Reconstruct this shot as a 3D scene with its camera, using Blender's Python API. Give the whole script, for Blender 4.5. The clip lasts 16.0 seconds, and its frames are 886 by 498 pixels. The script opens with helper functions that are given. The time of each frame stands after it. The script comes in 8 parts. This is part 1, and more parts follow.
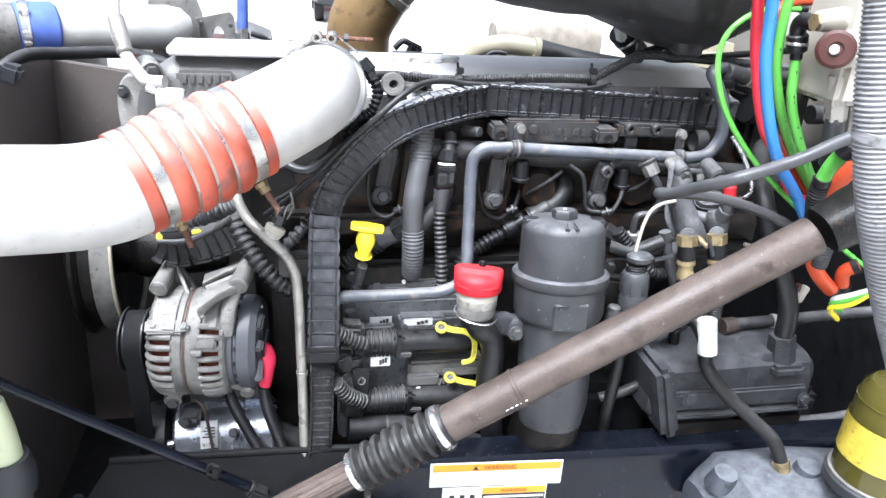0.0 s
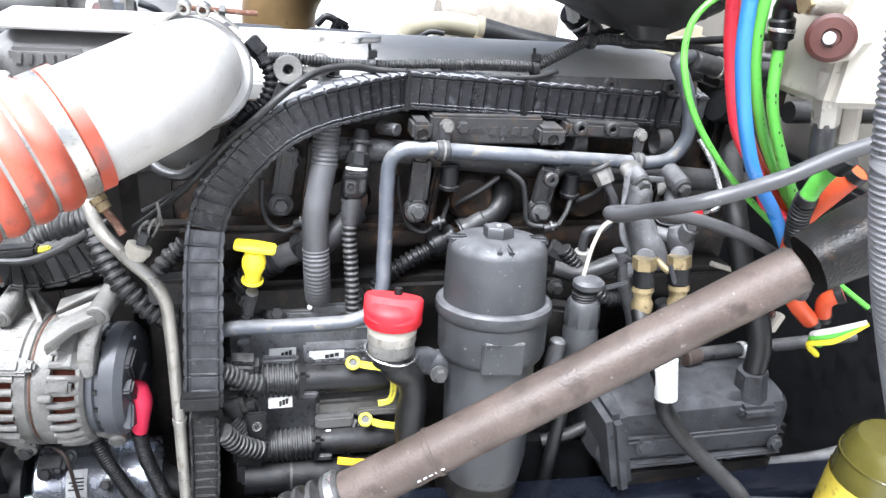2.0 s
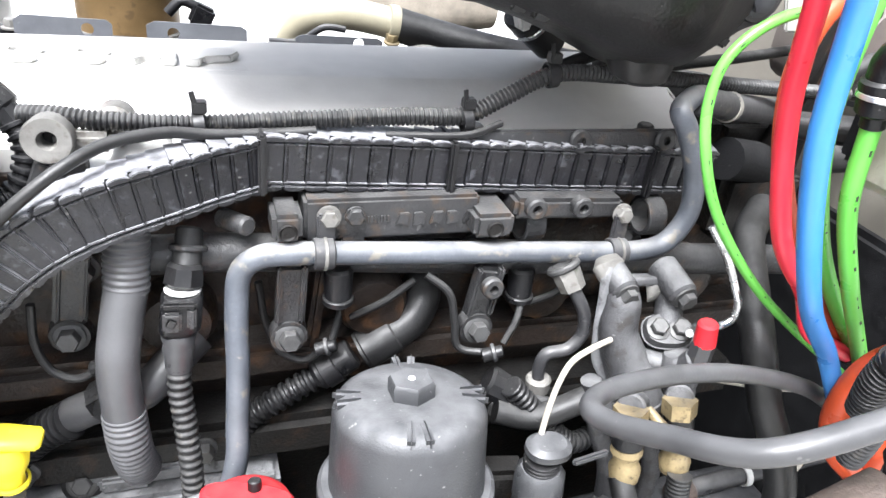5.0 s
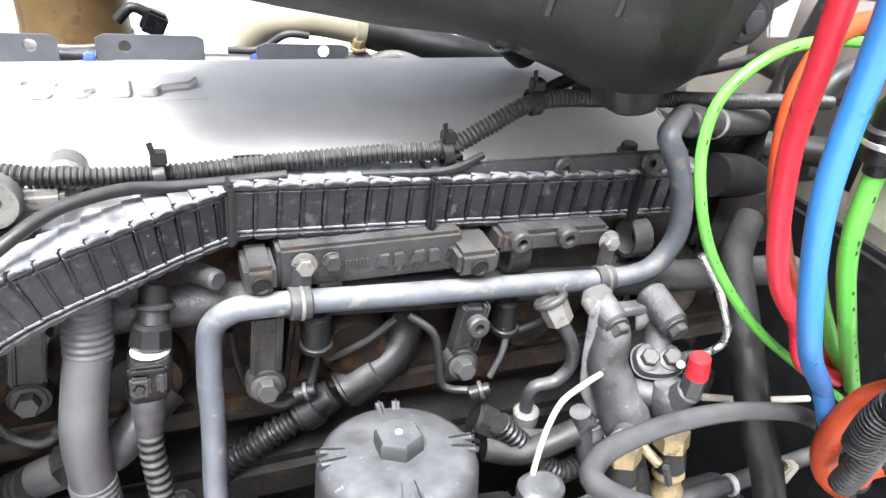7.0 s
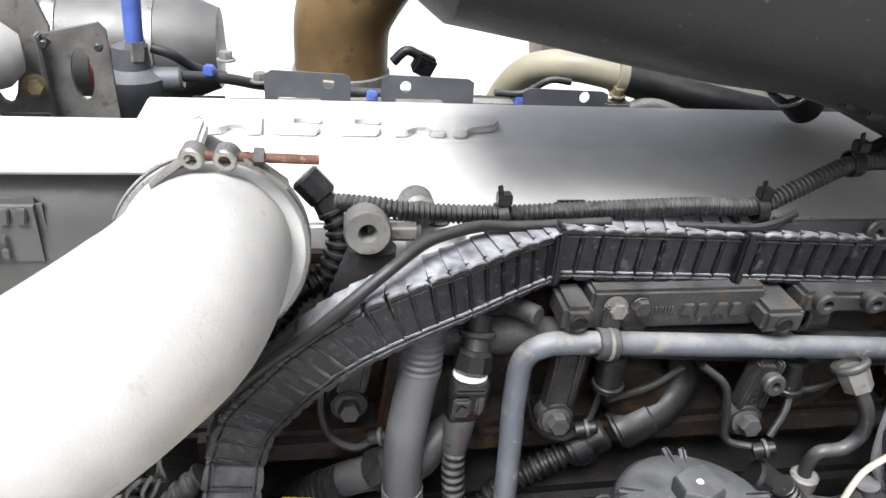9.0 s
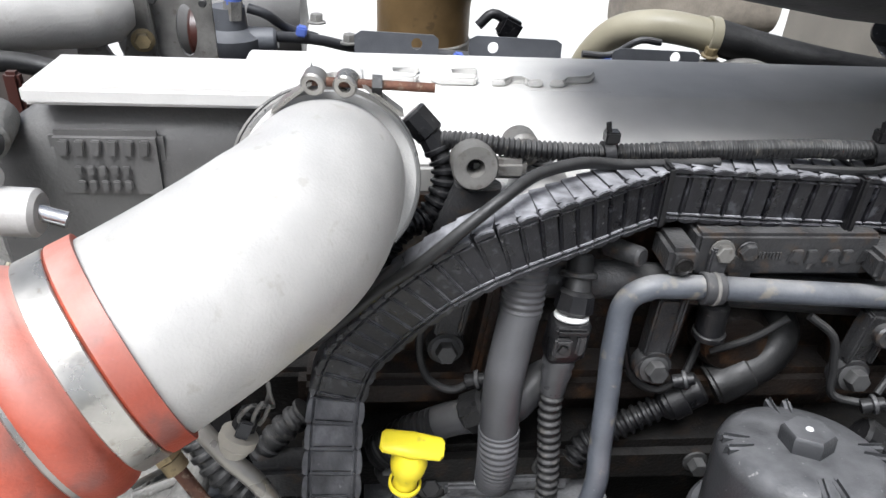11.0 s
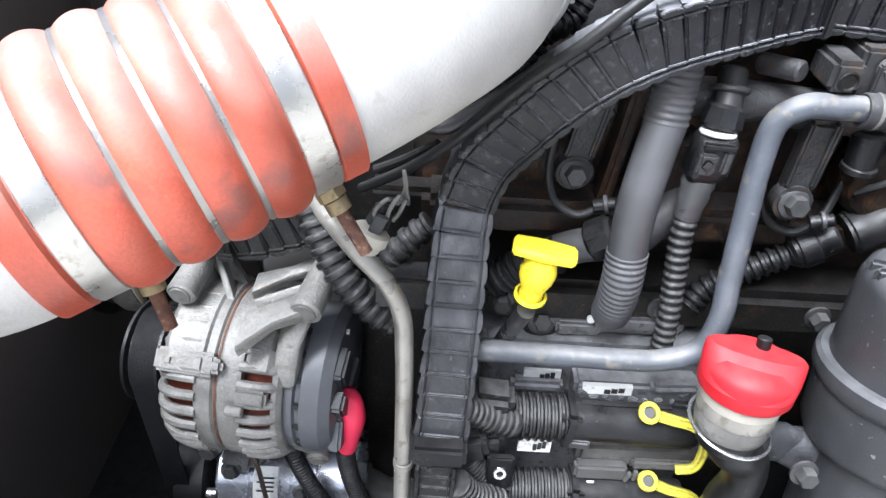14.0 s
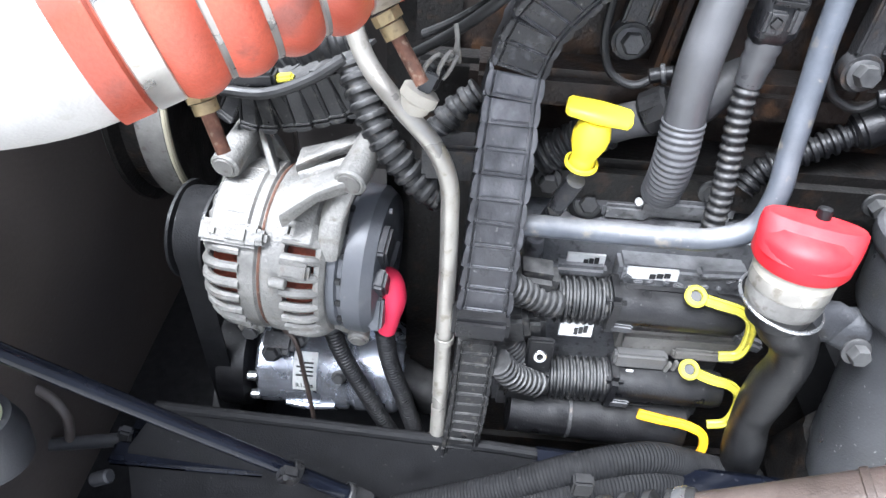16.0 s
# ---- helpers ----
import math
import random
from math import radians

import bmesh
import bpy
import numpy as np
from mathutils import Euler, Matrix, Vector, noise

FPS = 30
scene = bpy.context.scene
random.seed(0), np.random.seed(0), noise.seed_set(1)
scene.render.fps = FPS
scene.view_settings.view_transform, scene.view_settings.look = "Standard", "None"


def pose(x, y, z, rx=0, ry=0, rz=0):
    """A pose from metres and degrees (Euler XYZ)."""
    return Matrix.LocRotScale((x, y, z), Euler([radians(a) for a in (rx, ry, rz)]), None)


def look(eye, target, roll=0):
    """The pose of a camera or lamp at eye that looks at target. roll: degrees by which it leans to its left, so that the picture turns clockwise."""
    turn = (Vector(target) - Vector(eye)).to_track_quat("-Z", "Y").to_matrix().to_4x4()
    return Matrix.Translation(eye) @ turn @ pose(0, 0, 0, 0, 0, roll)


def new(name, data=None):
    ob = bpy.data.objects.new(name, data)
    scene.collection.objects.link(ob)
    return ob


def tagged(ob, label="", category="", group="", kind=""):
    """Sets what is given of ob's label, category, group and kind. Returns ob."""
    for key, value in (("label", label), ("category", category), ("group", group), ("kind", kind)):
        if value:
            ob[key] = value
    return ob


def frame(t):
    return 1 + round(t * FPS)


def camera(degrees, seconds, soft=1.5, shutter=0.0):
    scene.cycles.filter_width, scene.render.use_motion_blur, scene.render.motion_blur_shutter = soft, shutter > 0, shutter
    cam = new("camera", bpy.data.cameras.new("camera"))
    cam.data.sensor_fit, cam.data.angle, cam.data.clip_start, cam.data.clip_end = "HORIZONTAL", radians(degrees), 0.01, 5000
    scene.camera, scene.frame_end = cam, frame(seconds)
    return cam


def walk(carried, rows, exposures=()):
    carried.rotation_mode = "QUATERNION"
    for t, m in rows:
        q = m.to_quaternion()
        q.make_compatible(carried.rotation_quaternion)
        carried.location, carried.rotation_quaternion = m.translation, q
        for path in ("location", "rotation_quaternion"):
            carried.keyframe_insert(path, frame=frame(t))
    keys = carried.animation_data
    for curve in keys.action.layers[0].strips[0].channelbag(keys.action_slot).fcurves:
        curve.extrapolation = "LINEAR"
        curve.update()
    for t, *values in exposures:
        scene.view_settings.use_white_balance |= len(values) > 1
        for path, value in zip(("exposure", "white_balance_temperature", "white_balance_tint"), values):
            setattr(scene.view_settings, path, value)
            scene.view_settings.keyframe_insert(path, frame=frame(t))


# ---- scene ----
cam = camera(63.2, 16.0)
METRES, EYE, TILT, LEAN, TURN = 1.1, 2.0, -24.0, -3.2, -10.8
ROWS = [
    (0.0, 0.0, 0.0, 0.0, 0.0, 0.0, -0.0),
    (0.5, 0.0102, 0.0215, 0.005, -2.43, -0.2, 0.72),
    (1.0, 0.0337, 0.0682, 0.0182, -3.26, -0.37, 0.18),
    (1.5, 0.0647, 0.1271, 0.0395, -3.48, -0.87, -0.21),
    (2.0, 0.0672, 0.1755, 0.0509, -2.58, -1.64, -0.48),
    (2.5, 0.0444, 0.2662, 0.086, -3.56, -2.2, 2.28),
    (3.0, 0.0384, 0.3464, 0.1111, -7.07, -2.82, 3.64),
    (3.5, 0.0807, 0.4035, 0.1348, -8.7, -4.42, 0.79),
    (4.0, 0.1173, 0.4342, 0.1542, -7.01, -4.91, -0.35),
    (6.5, 0.1205, 0.5172, 0.2516, -9.02, -8.38, 1.3),
    (7.0, 0.1184, 0.5147, 0.2532, -10.16, -8.7, 1.38),
    (7.5, 0.0759, 0.5169, 0.2599, -8.84, -8.05, 0.24),
    (8.0, 0.0437, 0.517, 0.2615, -5.44, -7.55, -0.27),
    (8.5, 0.0133, 0.5102, 0.264, -1.48, -6.94, -1.11),
    (9.0, -0.0083, 0.5004, 0.2645, 1.26, -6.3, -1.85),
    (11.5, -0.0438, 0.4921, 0.2103, 6.5, -7.22, -3.04),
    (12.0, -0.0489, 0.491, 0.1957, 7.21, -7.69, -4.41),
    (12.5, -0.057, 0.4875, 0.1778, 8.12, -8.21, -4.52),
    (13.0, -0.0693, 0.483, 0.1581, 9.07, -9.48, -4.31),
    (13.5, -0.0801, 0.4761, 0.1399, 10.11, -10.75, -4.81),
    (14.0, -0.0886, 0.4778, 0.1257, 10.77, -11.87, -4.97),
    (14.5, -0.0945, 0.481, 0.103, 11.74, -12.94, -5.76),
    (15.0, -0.0984, 0.4775, 0.0818, 12.89, -14.48, -6.25),
    (15.5, -0.0958, 0.4715, 0.0742, 13.36, -15.6, -6.1),
    (16.0, -0.0958, 0.4717, 0.068, 13.31, -16.57, -5.74),
]
walk(cam, [(t, pose(0, 0, EYE, TILT, LEAN, TURN) @ pose(METRES * x, METRES * y, METRES * z, 90 + pitch, roll, yaw)) for t, x, y, z, yaw, pitch, roll in ROWS],
     [(t, e, k, 10) for t, e, k in ((0.0, 1.40, 5780), (1.0, 1.34, 5800), (1.5, 1.34, 5820), (2.0, 1.56, 5850), (2.5, 1.68, 5900), (3.0, 1.65, 5950), (3.5, 1.68, 5950), (4.0, 1.73, 6000), (6.5, 1.72, 6150), (7.0, 1.71, 6150), (7.5, 1.76, 6150), (8.0, 1.78, 6200), (8.5, 1.32, 6200), (9.0, 0.77, 6200), (11.5, 0.35, 6050), (12.5, 0.24, 6000), (13.5, 0.82, 5900), (14.0, 1.2, 5800), (14.5, 1.52, 5750), (15.5, 1.78, 5700), (16.0, 1.8, 5700))])

# ---- world and light: a bright, thinly overcast day ----
world = bpy.data.worlds.new("sky")
scene.world = world
world.use_nodes = True
wn = world.node_tree.nodes
sky = wn.new("ShaderNodeTexSky")
sky.sky_type = "NISHITA"
sky.sun_disc = False
sky.sun_elevation, sky.sun_rotation = radians(60), radians(-142)
sky.dust_density = 6.0
pale = wn.new("ShaderNodeHueSaturation")
pale.inputs["Saturation"].default_value = 0.5
world.node_tree.links.new(sky.outputs[0], pale.inputs["Color"])
world.node_tree.links.new(pale.outputs[0], wn["Background"].inputs[0])
wn["Background"].inputs[1].default_value = 0.13
sun = new("sun", bpy.data.lights.new("sun", "SUN"))
sun.data.energy, sun.data.angle, sun.data.color = 4.4, radians(30), (1.0, 0.99, 0.975)
sun.matrix_world = look((-1.4, -1.8, 4.0), (0, 0, 0))


# ---- materials ----
def mat(name, color, rough=0.5, metal=0.0, vary=0.25, scale=30.0, fine=400.0, bump=0.15, dust=0.0, dust_glare_color=(0.32, 0.315, 0.305), spots=0.0, spot_color=(0.2, 0.1, 0.05), rough_vary=0.15, speckle=0.0, gloss=0.35):
    """A surface of one colour with blotches, fine grain, dust that lies on what faces up (with painted glare on some),
    and stains.
    """
    m = bpy.data.materials.new(name)
    m.use_nodes = True
    nt = m.node_tree
    n, link = nt.nodes, nt.links.new
    bsdf = n["Principled BSDF"]
    co = n.new("ShaderNodeTexCoord")
    info = n.new("ShaderNodeObjectInfo")
    spread = n.new("ShaderNodeVectorMath")
    spread.operation = "MULTIPLY_ADD"
    spread.inputs[1].default_value = (7.3, 4.1, 5.7)
    link(info.outputs["Random"], spread.inputs[0])
    link(co.outputs["Object"], spread.inputs[2])

    def noise_node(s, detail=5.0):
        q = n.new("ShaderNodeTexNoise")
        q.inputs["Scale"].default_value, q.inputs["Detail"].default_value = s, detail
        link(spread.outputs[0], q.inputs["Vector"])
        return q.outputs["Fac"]

    def ramp(source, low, high, a=0.0, b=1.0):
        q = n.new("ShaderNodeMapRange")
        q.inputs[1].default_value, q.inputs[2].default_value = low, high
        q.inputs[3].default_value, q.inputs[4].default_value = a, b
        link(source, q.inputs[0])
        return q.outputs[0]

    def mix(fac, a, b):
        q = n.new("ShaderNodeMix")
        q.data_type = "RGBA"
        if isinstance(fac, float):
            q.inputs[0].default_value = fac
        else:
            link(fac, q.inputs[0])
        for k, v in ((6, a), (7, b)):
            if isinstance(v, tuple):
                q.inputs[k].default_value = (*v, 1)
            else:
                link(v, q.inputs[k])
        return q.outputs[2]

    def times(a, b):
        q = n.new("ShaderNodeMath")
        q.operation = "MULTIPLY"
        for k, v in ((0, a), (1, b)):
            if isinstance(v, float):
                q.inputs[k].default_value = v
            else:
                link(v, q.inputs[k])
        return q.outputs[0]

    big, small = noise_node(scale), noise_node(fine, 3.0)
    dark = tuple(c * (1 - vary) for c in color)
    light = tuple(min(0.9, c * (1 + vary)) for c in color)
    out = mix(ramp(big, 0.3, 0.7), dark, light)
    out = mix(ramp(small, 0.35, 0.75, 0.0, vary), out, dark)
    if spots:
        out = mix(ramp(noise_node(scale * 2.7, 8.0), 0.62 - 0.12 * spots, 0.68, 0.0, 0.8), out, spot_color)
    if speckle:
        out = mix(ramp(noise_node(fine * 0.45, 2.0), 0.70, 0.76, 0.0, speckle), out, (0.5, 0.49, 0.47))
    rough_out = ramp(big, 0.3, 0.7, max(0.02, rough - rough_vary), min(1.0, rough + rough_vary))
    # pale upward faces: dust, and on conduit and red hose painted glare too
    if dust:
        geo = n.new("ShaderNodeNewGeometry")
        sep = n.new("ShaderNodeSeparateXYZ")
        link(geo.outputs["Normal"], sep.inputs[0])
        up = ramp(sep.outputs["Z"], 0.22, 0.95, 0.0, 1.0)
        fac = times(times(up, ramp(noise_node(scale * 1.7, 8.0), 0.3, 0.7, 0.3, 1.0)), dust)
        out = mix(fac, out, dust_glare_color)
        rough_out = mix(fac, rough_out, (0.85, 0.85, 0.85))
    link(out, bsdf.inputs["Base Color"])
    link(rough_out, bsdf.inputs["Roughness"])
    bsdf.inputs["Metallic"].default_value = metal
    bsdf.inputs["Specular IOR Level"].default_value = gloss
    if bump:
        q = n.new("ShaderNodeBump")
        q.inputs["Strength"].default_value, q.inputs["Distance"].default_value = bump, 0.002
        link(small, q.inputs["Height"])
        link(q.outputs[0], bsdf.inputs["Normal"])
    return m


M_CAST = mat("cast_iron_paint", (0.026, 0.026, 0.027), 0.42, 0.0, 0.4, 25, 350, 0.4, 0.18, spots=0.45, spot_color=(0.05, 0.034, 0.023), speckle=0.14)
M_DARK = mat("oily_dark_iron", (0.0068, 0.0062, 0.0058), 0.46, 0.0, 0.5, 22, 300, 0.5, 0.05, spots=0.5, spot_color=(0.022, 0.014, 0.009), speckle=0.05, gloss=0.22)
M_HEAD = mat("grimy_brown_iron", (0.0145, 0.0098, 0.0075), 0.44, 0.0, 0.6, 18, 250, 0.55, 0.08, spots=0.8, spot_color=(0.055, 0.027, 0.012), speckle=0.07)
M_COVER = mat("valve_cover_paint", (0.56, 0.55, 0.525), 0.6, 0.05, 0.05, 30, 300, 0.10, 0.0, rough_vary=0.03, speckle=0.05, gloss=0.5)
M_MANIFOLD = mat("grey_manifold_casting", (0.105, 0.103, 0.100), 0.42, 0.25, 0.2, 14, 350, 0.25, 0.25, speckle=0.06)
M_PLATE = mat("blue_grey_plate", (0.085, 0.089, 0.098), 0.45, 0.1, 0.2, 30, 300, 0.1, 0.2, speckle=0.05)
M_BAND = mat("worn_band_steel", (0.30, 0.29, 0.27), 0.34, 0.7, 0.15, 40, 300, 0.08)
M_PLASTIC = mat("black_plastic", (0.006, 0.006, 0.0068), 0.38, 0.0, 0.3, 35, 500, 0.2, 0.10, speckle=0.12, gloss=0.28)
# the pale top colour holds sky glare as well as dust
M_LOOM = mat("dusty_glare_conduit", (0.0085, 0.0085, 0.0105), 0.36, 0.0, 0.3, 45, 400, 0.25, 0.66, (0.46, 0.46, 0.48), spots=0.45, spot_color=(0.045, 0.046, 0.052), speckle=0.18)
M_CORR = mat("black_corrugated", (0.009, 0.009, 0.0095), 0.42, 0.0, 0.35, 45, 400, 0.25, 0.32, spots=0.3, spot_color=(0.05, 0.046, 0.04), speckle=0.1)
M_BREATH = mat("grey_plastic_pipe", (0.058, 0.058, 0.061), 0.45, 0.0, 0.2, 25, 300, 0.12, 0.25, (0.34, 0.34, 0.345), speckle=0.1)
M_PUMP = mat("dull_pump_casting", (0.030, 0.031, 0.034), 0.62, 0.0, 0.4, 30, 350, 0.45, 0.16, (0.30, 0.30, 0.31), 0.4, (0.016, 0.015, 0.014), speckle=0.12, gloss=0.2)
M_BOTTLE = mat("pale_green_plastic", (0.52, 0.56, 0.36), 0.4, 0.0, 0.1, 20, 300, 0.05)
# belt, hoses and black plates; on the lower firewall it is painted shade
M_BELT_AND_SHADE = mat("matt_black_rubber_and_shade", (0.0065, 0.0066, 0.0072), 0.70, 0.0, 0.35, 45, 500, 0.3, 0.035, speckle=0.05, gloss=0.13)
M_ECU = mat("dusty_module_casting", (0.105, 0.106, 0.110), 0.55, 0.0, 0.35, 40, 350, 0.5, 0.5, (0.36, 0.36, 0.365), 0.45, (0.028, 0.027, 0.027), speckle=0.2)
M_SHROUD = mat("brown_black_shroud", (0.088, 0.075, 0.068), 0.5, 0.0, 0.25, 5, 150, 0.2, 0.1, speckle=0.05)
M_RUBBER = mat("black_rubber", (0.0075, 0.0075, 0.0078), 0.45, 0.0, 0.3, 40, 400, 0.15, 0.18, speckle=0.06)
M_FILTER = mat("grey_plastic_housing", (0.029, 0.030, 0.032), 0.40, 0.0, 0.2, 30, 500, 0.2, 0.27, (0.36, 0.36, 0.37), speckle=0.25)
M_ALU = mat("cast_aluminium", (0.205, 0.20, 0.186), 0.52, 0.25, 0.45, 25, 350, 0.5, 0.2, (0.36, 0.345, 0.32), 0.5, (0.13, 0.115, 0.095), speckle=0.22)
M_PIPE = mat("sand_cast_pipe", (0.43, 0.42, 0.40), 0.48, 0.15, 0.10, 30, 500, 0.18, 0.0, spots=0.06, spot_color=(0.37, 0.355, 0.325), rough_vary=0.06, speckle=0.12)
M_CLAMP = mat("brushed_clamp_steel", (0.47, 0.455, 0.42), 0.36, 0.8, 0.2, 40, 300, 0.08, spots=0.2, spot_color=(0.3, 0.27, 0.23))
M_STEEL = mat("clean_steel", (0.6, 0.6, 0.6), 0.25, 0.9, 0.1, 40, 300, 0.05)
M_CHROME = mat("bright_compressor", (0.46, 0.48, 0.53), 0.24, 0.75, 0.12, 30, 300, 0.1, spots=0.1, spot_color=(0.35, 0.35, 0.36))
M_CASTALU = mat("weathered_casting", (0.15, 0.145, 0.135), 0.5, 0.3, 0.3, 40, 300, 0.3, 0.25, (0.34, 0.33, 0.3), 0.3, (0.08, 0.07, 0.06))
M_NYLON = mat("grey_nylon", (0.045, 0.045, 0.047), 0.42, 0.0, 0.2, 30, 300, 0.08, 0.15, (0.32, 0.32, 0.32), speckle=0.1)
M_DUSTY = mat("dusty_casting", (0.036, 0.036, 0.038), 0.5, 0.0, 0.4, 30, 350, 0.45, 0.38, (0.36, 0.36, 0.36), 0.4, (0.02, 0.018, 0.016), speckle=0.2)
M_GEAR = mat("blue_grey_gearbox", (0.048, 0.053, 0.064), 0.5, 0.0, 0.35, 40, 300, 0.3, 0.35, (0.3, 0.31, 0.33), spots=0.4, spot_color=(0.02, 0.02, 0.024), speckle=0.3)
M_BOLT = mat("dull_bolt", (0.05, 0.05, 0.05), 0.46, 0.4, 0.3, 60, 300, 0.2, 0.3)
M_RUST = mat("rusty_steel", (0.11, 0.052, 0.034), 0.75, 0.2, 0.5, 90, 400, 0.4, spots=0.5, spot_color=(0.2, 0.15, 0.11))
M_SHAFT = mat("brown_primed_shaft", (0.068, 0.051, 0.043), 0.46, 0.05, 0.45, 14, 300, 0.35, 0.12, (0.30, 0.26, 0.23), 0.7, (0.030, 0.022, 0.018), speckle=0.15, gloss=0.3)
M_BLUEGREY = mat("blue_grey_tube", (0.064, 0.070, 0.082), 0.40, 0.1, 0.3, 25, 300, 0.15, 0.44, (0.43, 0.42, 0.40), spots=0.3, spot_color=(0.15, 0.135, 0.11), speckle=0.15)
M_GREYTUBE = mat("grey_tube", (0.028, 0.028, 0.03), 0.36, 0.0, 0.3, 25, 300, 0.12, 0.3, spots=0.2, spot_color=(0.06, 0.055, 0.05), speckle=0.12)
M_CREAM = mat("galvanised_tube", (0.30, 0.285, 0.255), 0.36, 0.5, 0.18, 30, 300, 0.15, 0.1, spots=0.25, spot_color=(0.18, 0.16, 0.13))
# pinkish top layer paints the hose's washed-out highlights, along with some dust
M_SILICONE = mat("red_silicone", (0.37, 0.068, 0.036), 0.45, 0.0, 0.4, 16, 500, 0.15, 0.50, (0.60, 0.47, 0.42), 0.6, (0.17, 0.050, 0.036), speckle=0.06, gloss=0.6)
M_RED = mat("red_plastic", (0.42, 0.009, 0.016), 0.6, 0.0, 0.15, 40, 500, 0.08, 0.12, (0.6, 0.25, 0.22))
M_PINK = mat("red_rubber_boot", (0.68, 0.035, 0.085), 0.5, 0.0, 0.1, 20, 500, 0.04)
M_YELLOW = mat("yellow_plastic", (0.78, 0.64, 0.03), 0.42, 0.0, 0.12, 30, 500, 0.05, spots=0.06, spot_color=(0.5, 0.4, 0.05))
M_YELLOW2 = mat("soiled_yellow_plastic", (0.47, 0.42, 0.045), 0.45, 0.0, 0.25, 90, 500, 0.1, spots=0.5, spot_color=(0.2, 0.18, 0.04))
M_AMBERPLASTIC = mat("amber_plastic", (0.78, 0.42, 0.012), 0.4, 0.0, 0.15, 60, 500, 0.05, spots=0.2, spot_color=(0.3, 0.18, 0.03))
M_AIRRED = mat("red_air_hose", (0.62, 0.022, 0.045), 0.35, 0.0, 0.1, 20, 300, 0.02, gloss=0.5)
M_AIRBLUE = mat("blue_air_hose", (0.035, 0.165, 0.44), 0.35, 0.0, 0.1, 20, 300, 0.02, gloss=0.5)
M_AIRGREEN = mat("green_air_hose", (0.115, 0.41, 0.060), 0.35, 0.0, 0.1, 20, 300, 0.02)
M_AIRORANGE = mat("orange_air_hose", (0.47, 0.066, 0.022), 0.4, 0.0, 0.25, 20, 300, 0.02)
M_WHITE = mat("white_label", (0.62, 0.62, 0.60), 0.5, 0.0, 0.12, 60, 300, 0.0, 0.1, spots=0.25, spot_color=(0.3, 0.29, 0.27))
M_ORANGE = mat("orange_print", (0.85, 0.28, 0.02), 0.5, 0.0, 0.05, 40, 300, 0.0)
M_INK = mat("black_print", (0.02, 0.02, 0.02), 0.6, 0.0, 0.05, 40, 300, 0.0)
M_BRASS = mat("brass_fitting", (0.25, 0.195, 0.105), 0.48, 0.45, 0.35, 60, 300, 0.2, 0.2, spots=0.5, spot_color=(0.08, 0.06, 0.035))
M_BEIGE = mat("beige_paint", (0.36, 0.335, 0.285), 0.55, 0.0, 0.12, 8, 300, 0.2, 0.1, spots=0.1, spot_color=(0.2, 0.18, 0.15))
M_TAN = mat("tan_paint", (0.30, 0.275, 0.20), 0.5, 0.0, 0.15, 14, 300, 0.1, 0.15)
M_BROWN = mat("brown_elbow", (0.16, 0.105, 0.048), 0.45, 0.1, 0.25, 18, 300, 0.15, 0.15, spots=0.2, spot_color=(0.09, 0.06, 0.03))
M_FRAME = mat("gloss_black_frame", (0.0028, 0.0038, 0.0075), 0.20, 0.0, 0.3, 15, 300, 0.05, 0.03, (0.12, 0.12, 0.13), speckle=0.06, gloss=0.24)
M_LINER = mat("black_liner", (0.018, 0.016, 0.015), 0.5, 0.0, 0.35, 8, 150, 0.25, 0.1, speckle=0.06)
M_DUCT = mat("black_duct", (0.0125, 0.0122, 0.0125), 0.45, 0.0, 0.35, 10, 300, 0.2, 0.16, (0.2, 0.2, 0.2), 0.3, (0.022, 0.021, 0.02), speckle=0.1, gloss=0.32)
M_BRACKET = mat("dark_bracket", (0.025, 0.026, 0.029), 0.45, 0.0, 0.2, 30, 300, 0.1, 0.15)
M_BRAID = mat("grey_corrugated", (0.20, 0.20, 0.205), 0.5, 0.0, 0.25, 30, 300, 0.1, 0.25, (0.42, 0.42, 0.42), spots=0.3, spot_color=(0.09, 0.085, 0.08))
M_COPPER = mat("copper_winding", (0.13, 0.026, 0.012), 0.5, 0.3, 0.5, 90, 400, 0.2)
M_BLUE = mat("blue_sleeve", (0.085, 0.135, 0.42), 0.5, 0.0, 0.2, 40, 300, 0.1)
M_MAROON = mat("maroon_paint", (0.050, 0.016, 0.012), 0.45, 0.0, 0.25, 30, 300, 0.05, 0.15)
M_FIREWALL = mat("firewall_paint", (0.165, 0.152, 0.128), 0.6, 0.0, 0.2, 6, 300, 0.15, 0.1, rough_vary=0.05)
M_GROUND = mat("pale_concrete", (0.5, 0.49, 0.46), 0.85, 0.0, 0.15, 0.8, 40, 0.2)
M_SIDING = mat("red_siding", (0.32, 0.03, 0.03), 0.6, 0.0, 0.1, 2, 60, 0.1)
M_WALLWHITE = mat("white_siding", (0.75, 0.75, 0.73), 0.6, 0.0, 0.06, 2, 60, 0.1)
M_AMBER = mat("amber_bowl", (0.060, 0.053, 0.012), 0.12, 0.0, 0.2, 20, 300, 0.02)
M_LABEL = mat("faded_yellow_label", (0.46, 0.36, 0.045), 0.5, 0.0, 0.2, 40, 300, 0.02, 0.1, spots=0.35, spot_color=(0.22, 0.17, 0.04))
M_QUILT = mat("quilted_insulation", (0.26, 0.23, 0.19), 0.8, 0.0, 0.25, 40, 250, 0.5, 0.2)

# ---- mesh helpers ----
WORLD = {}
UY, UZ = (0, 1, 0), (0, 0, 1)


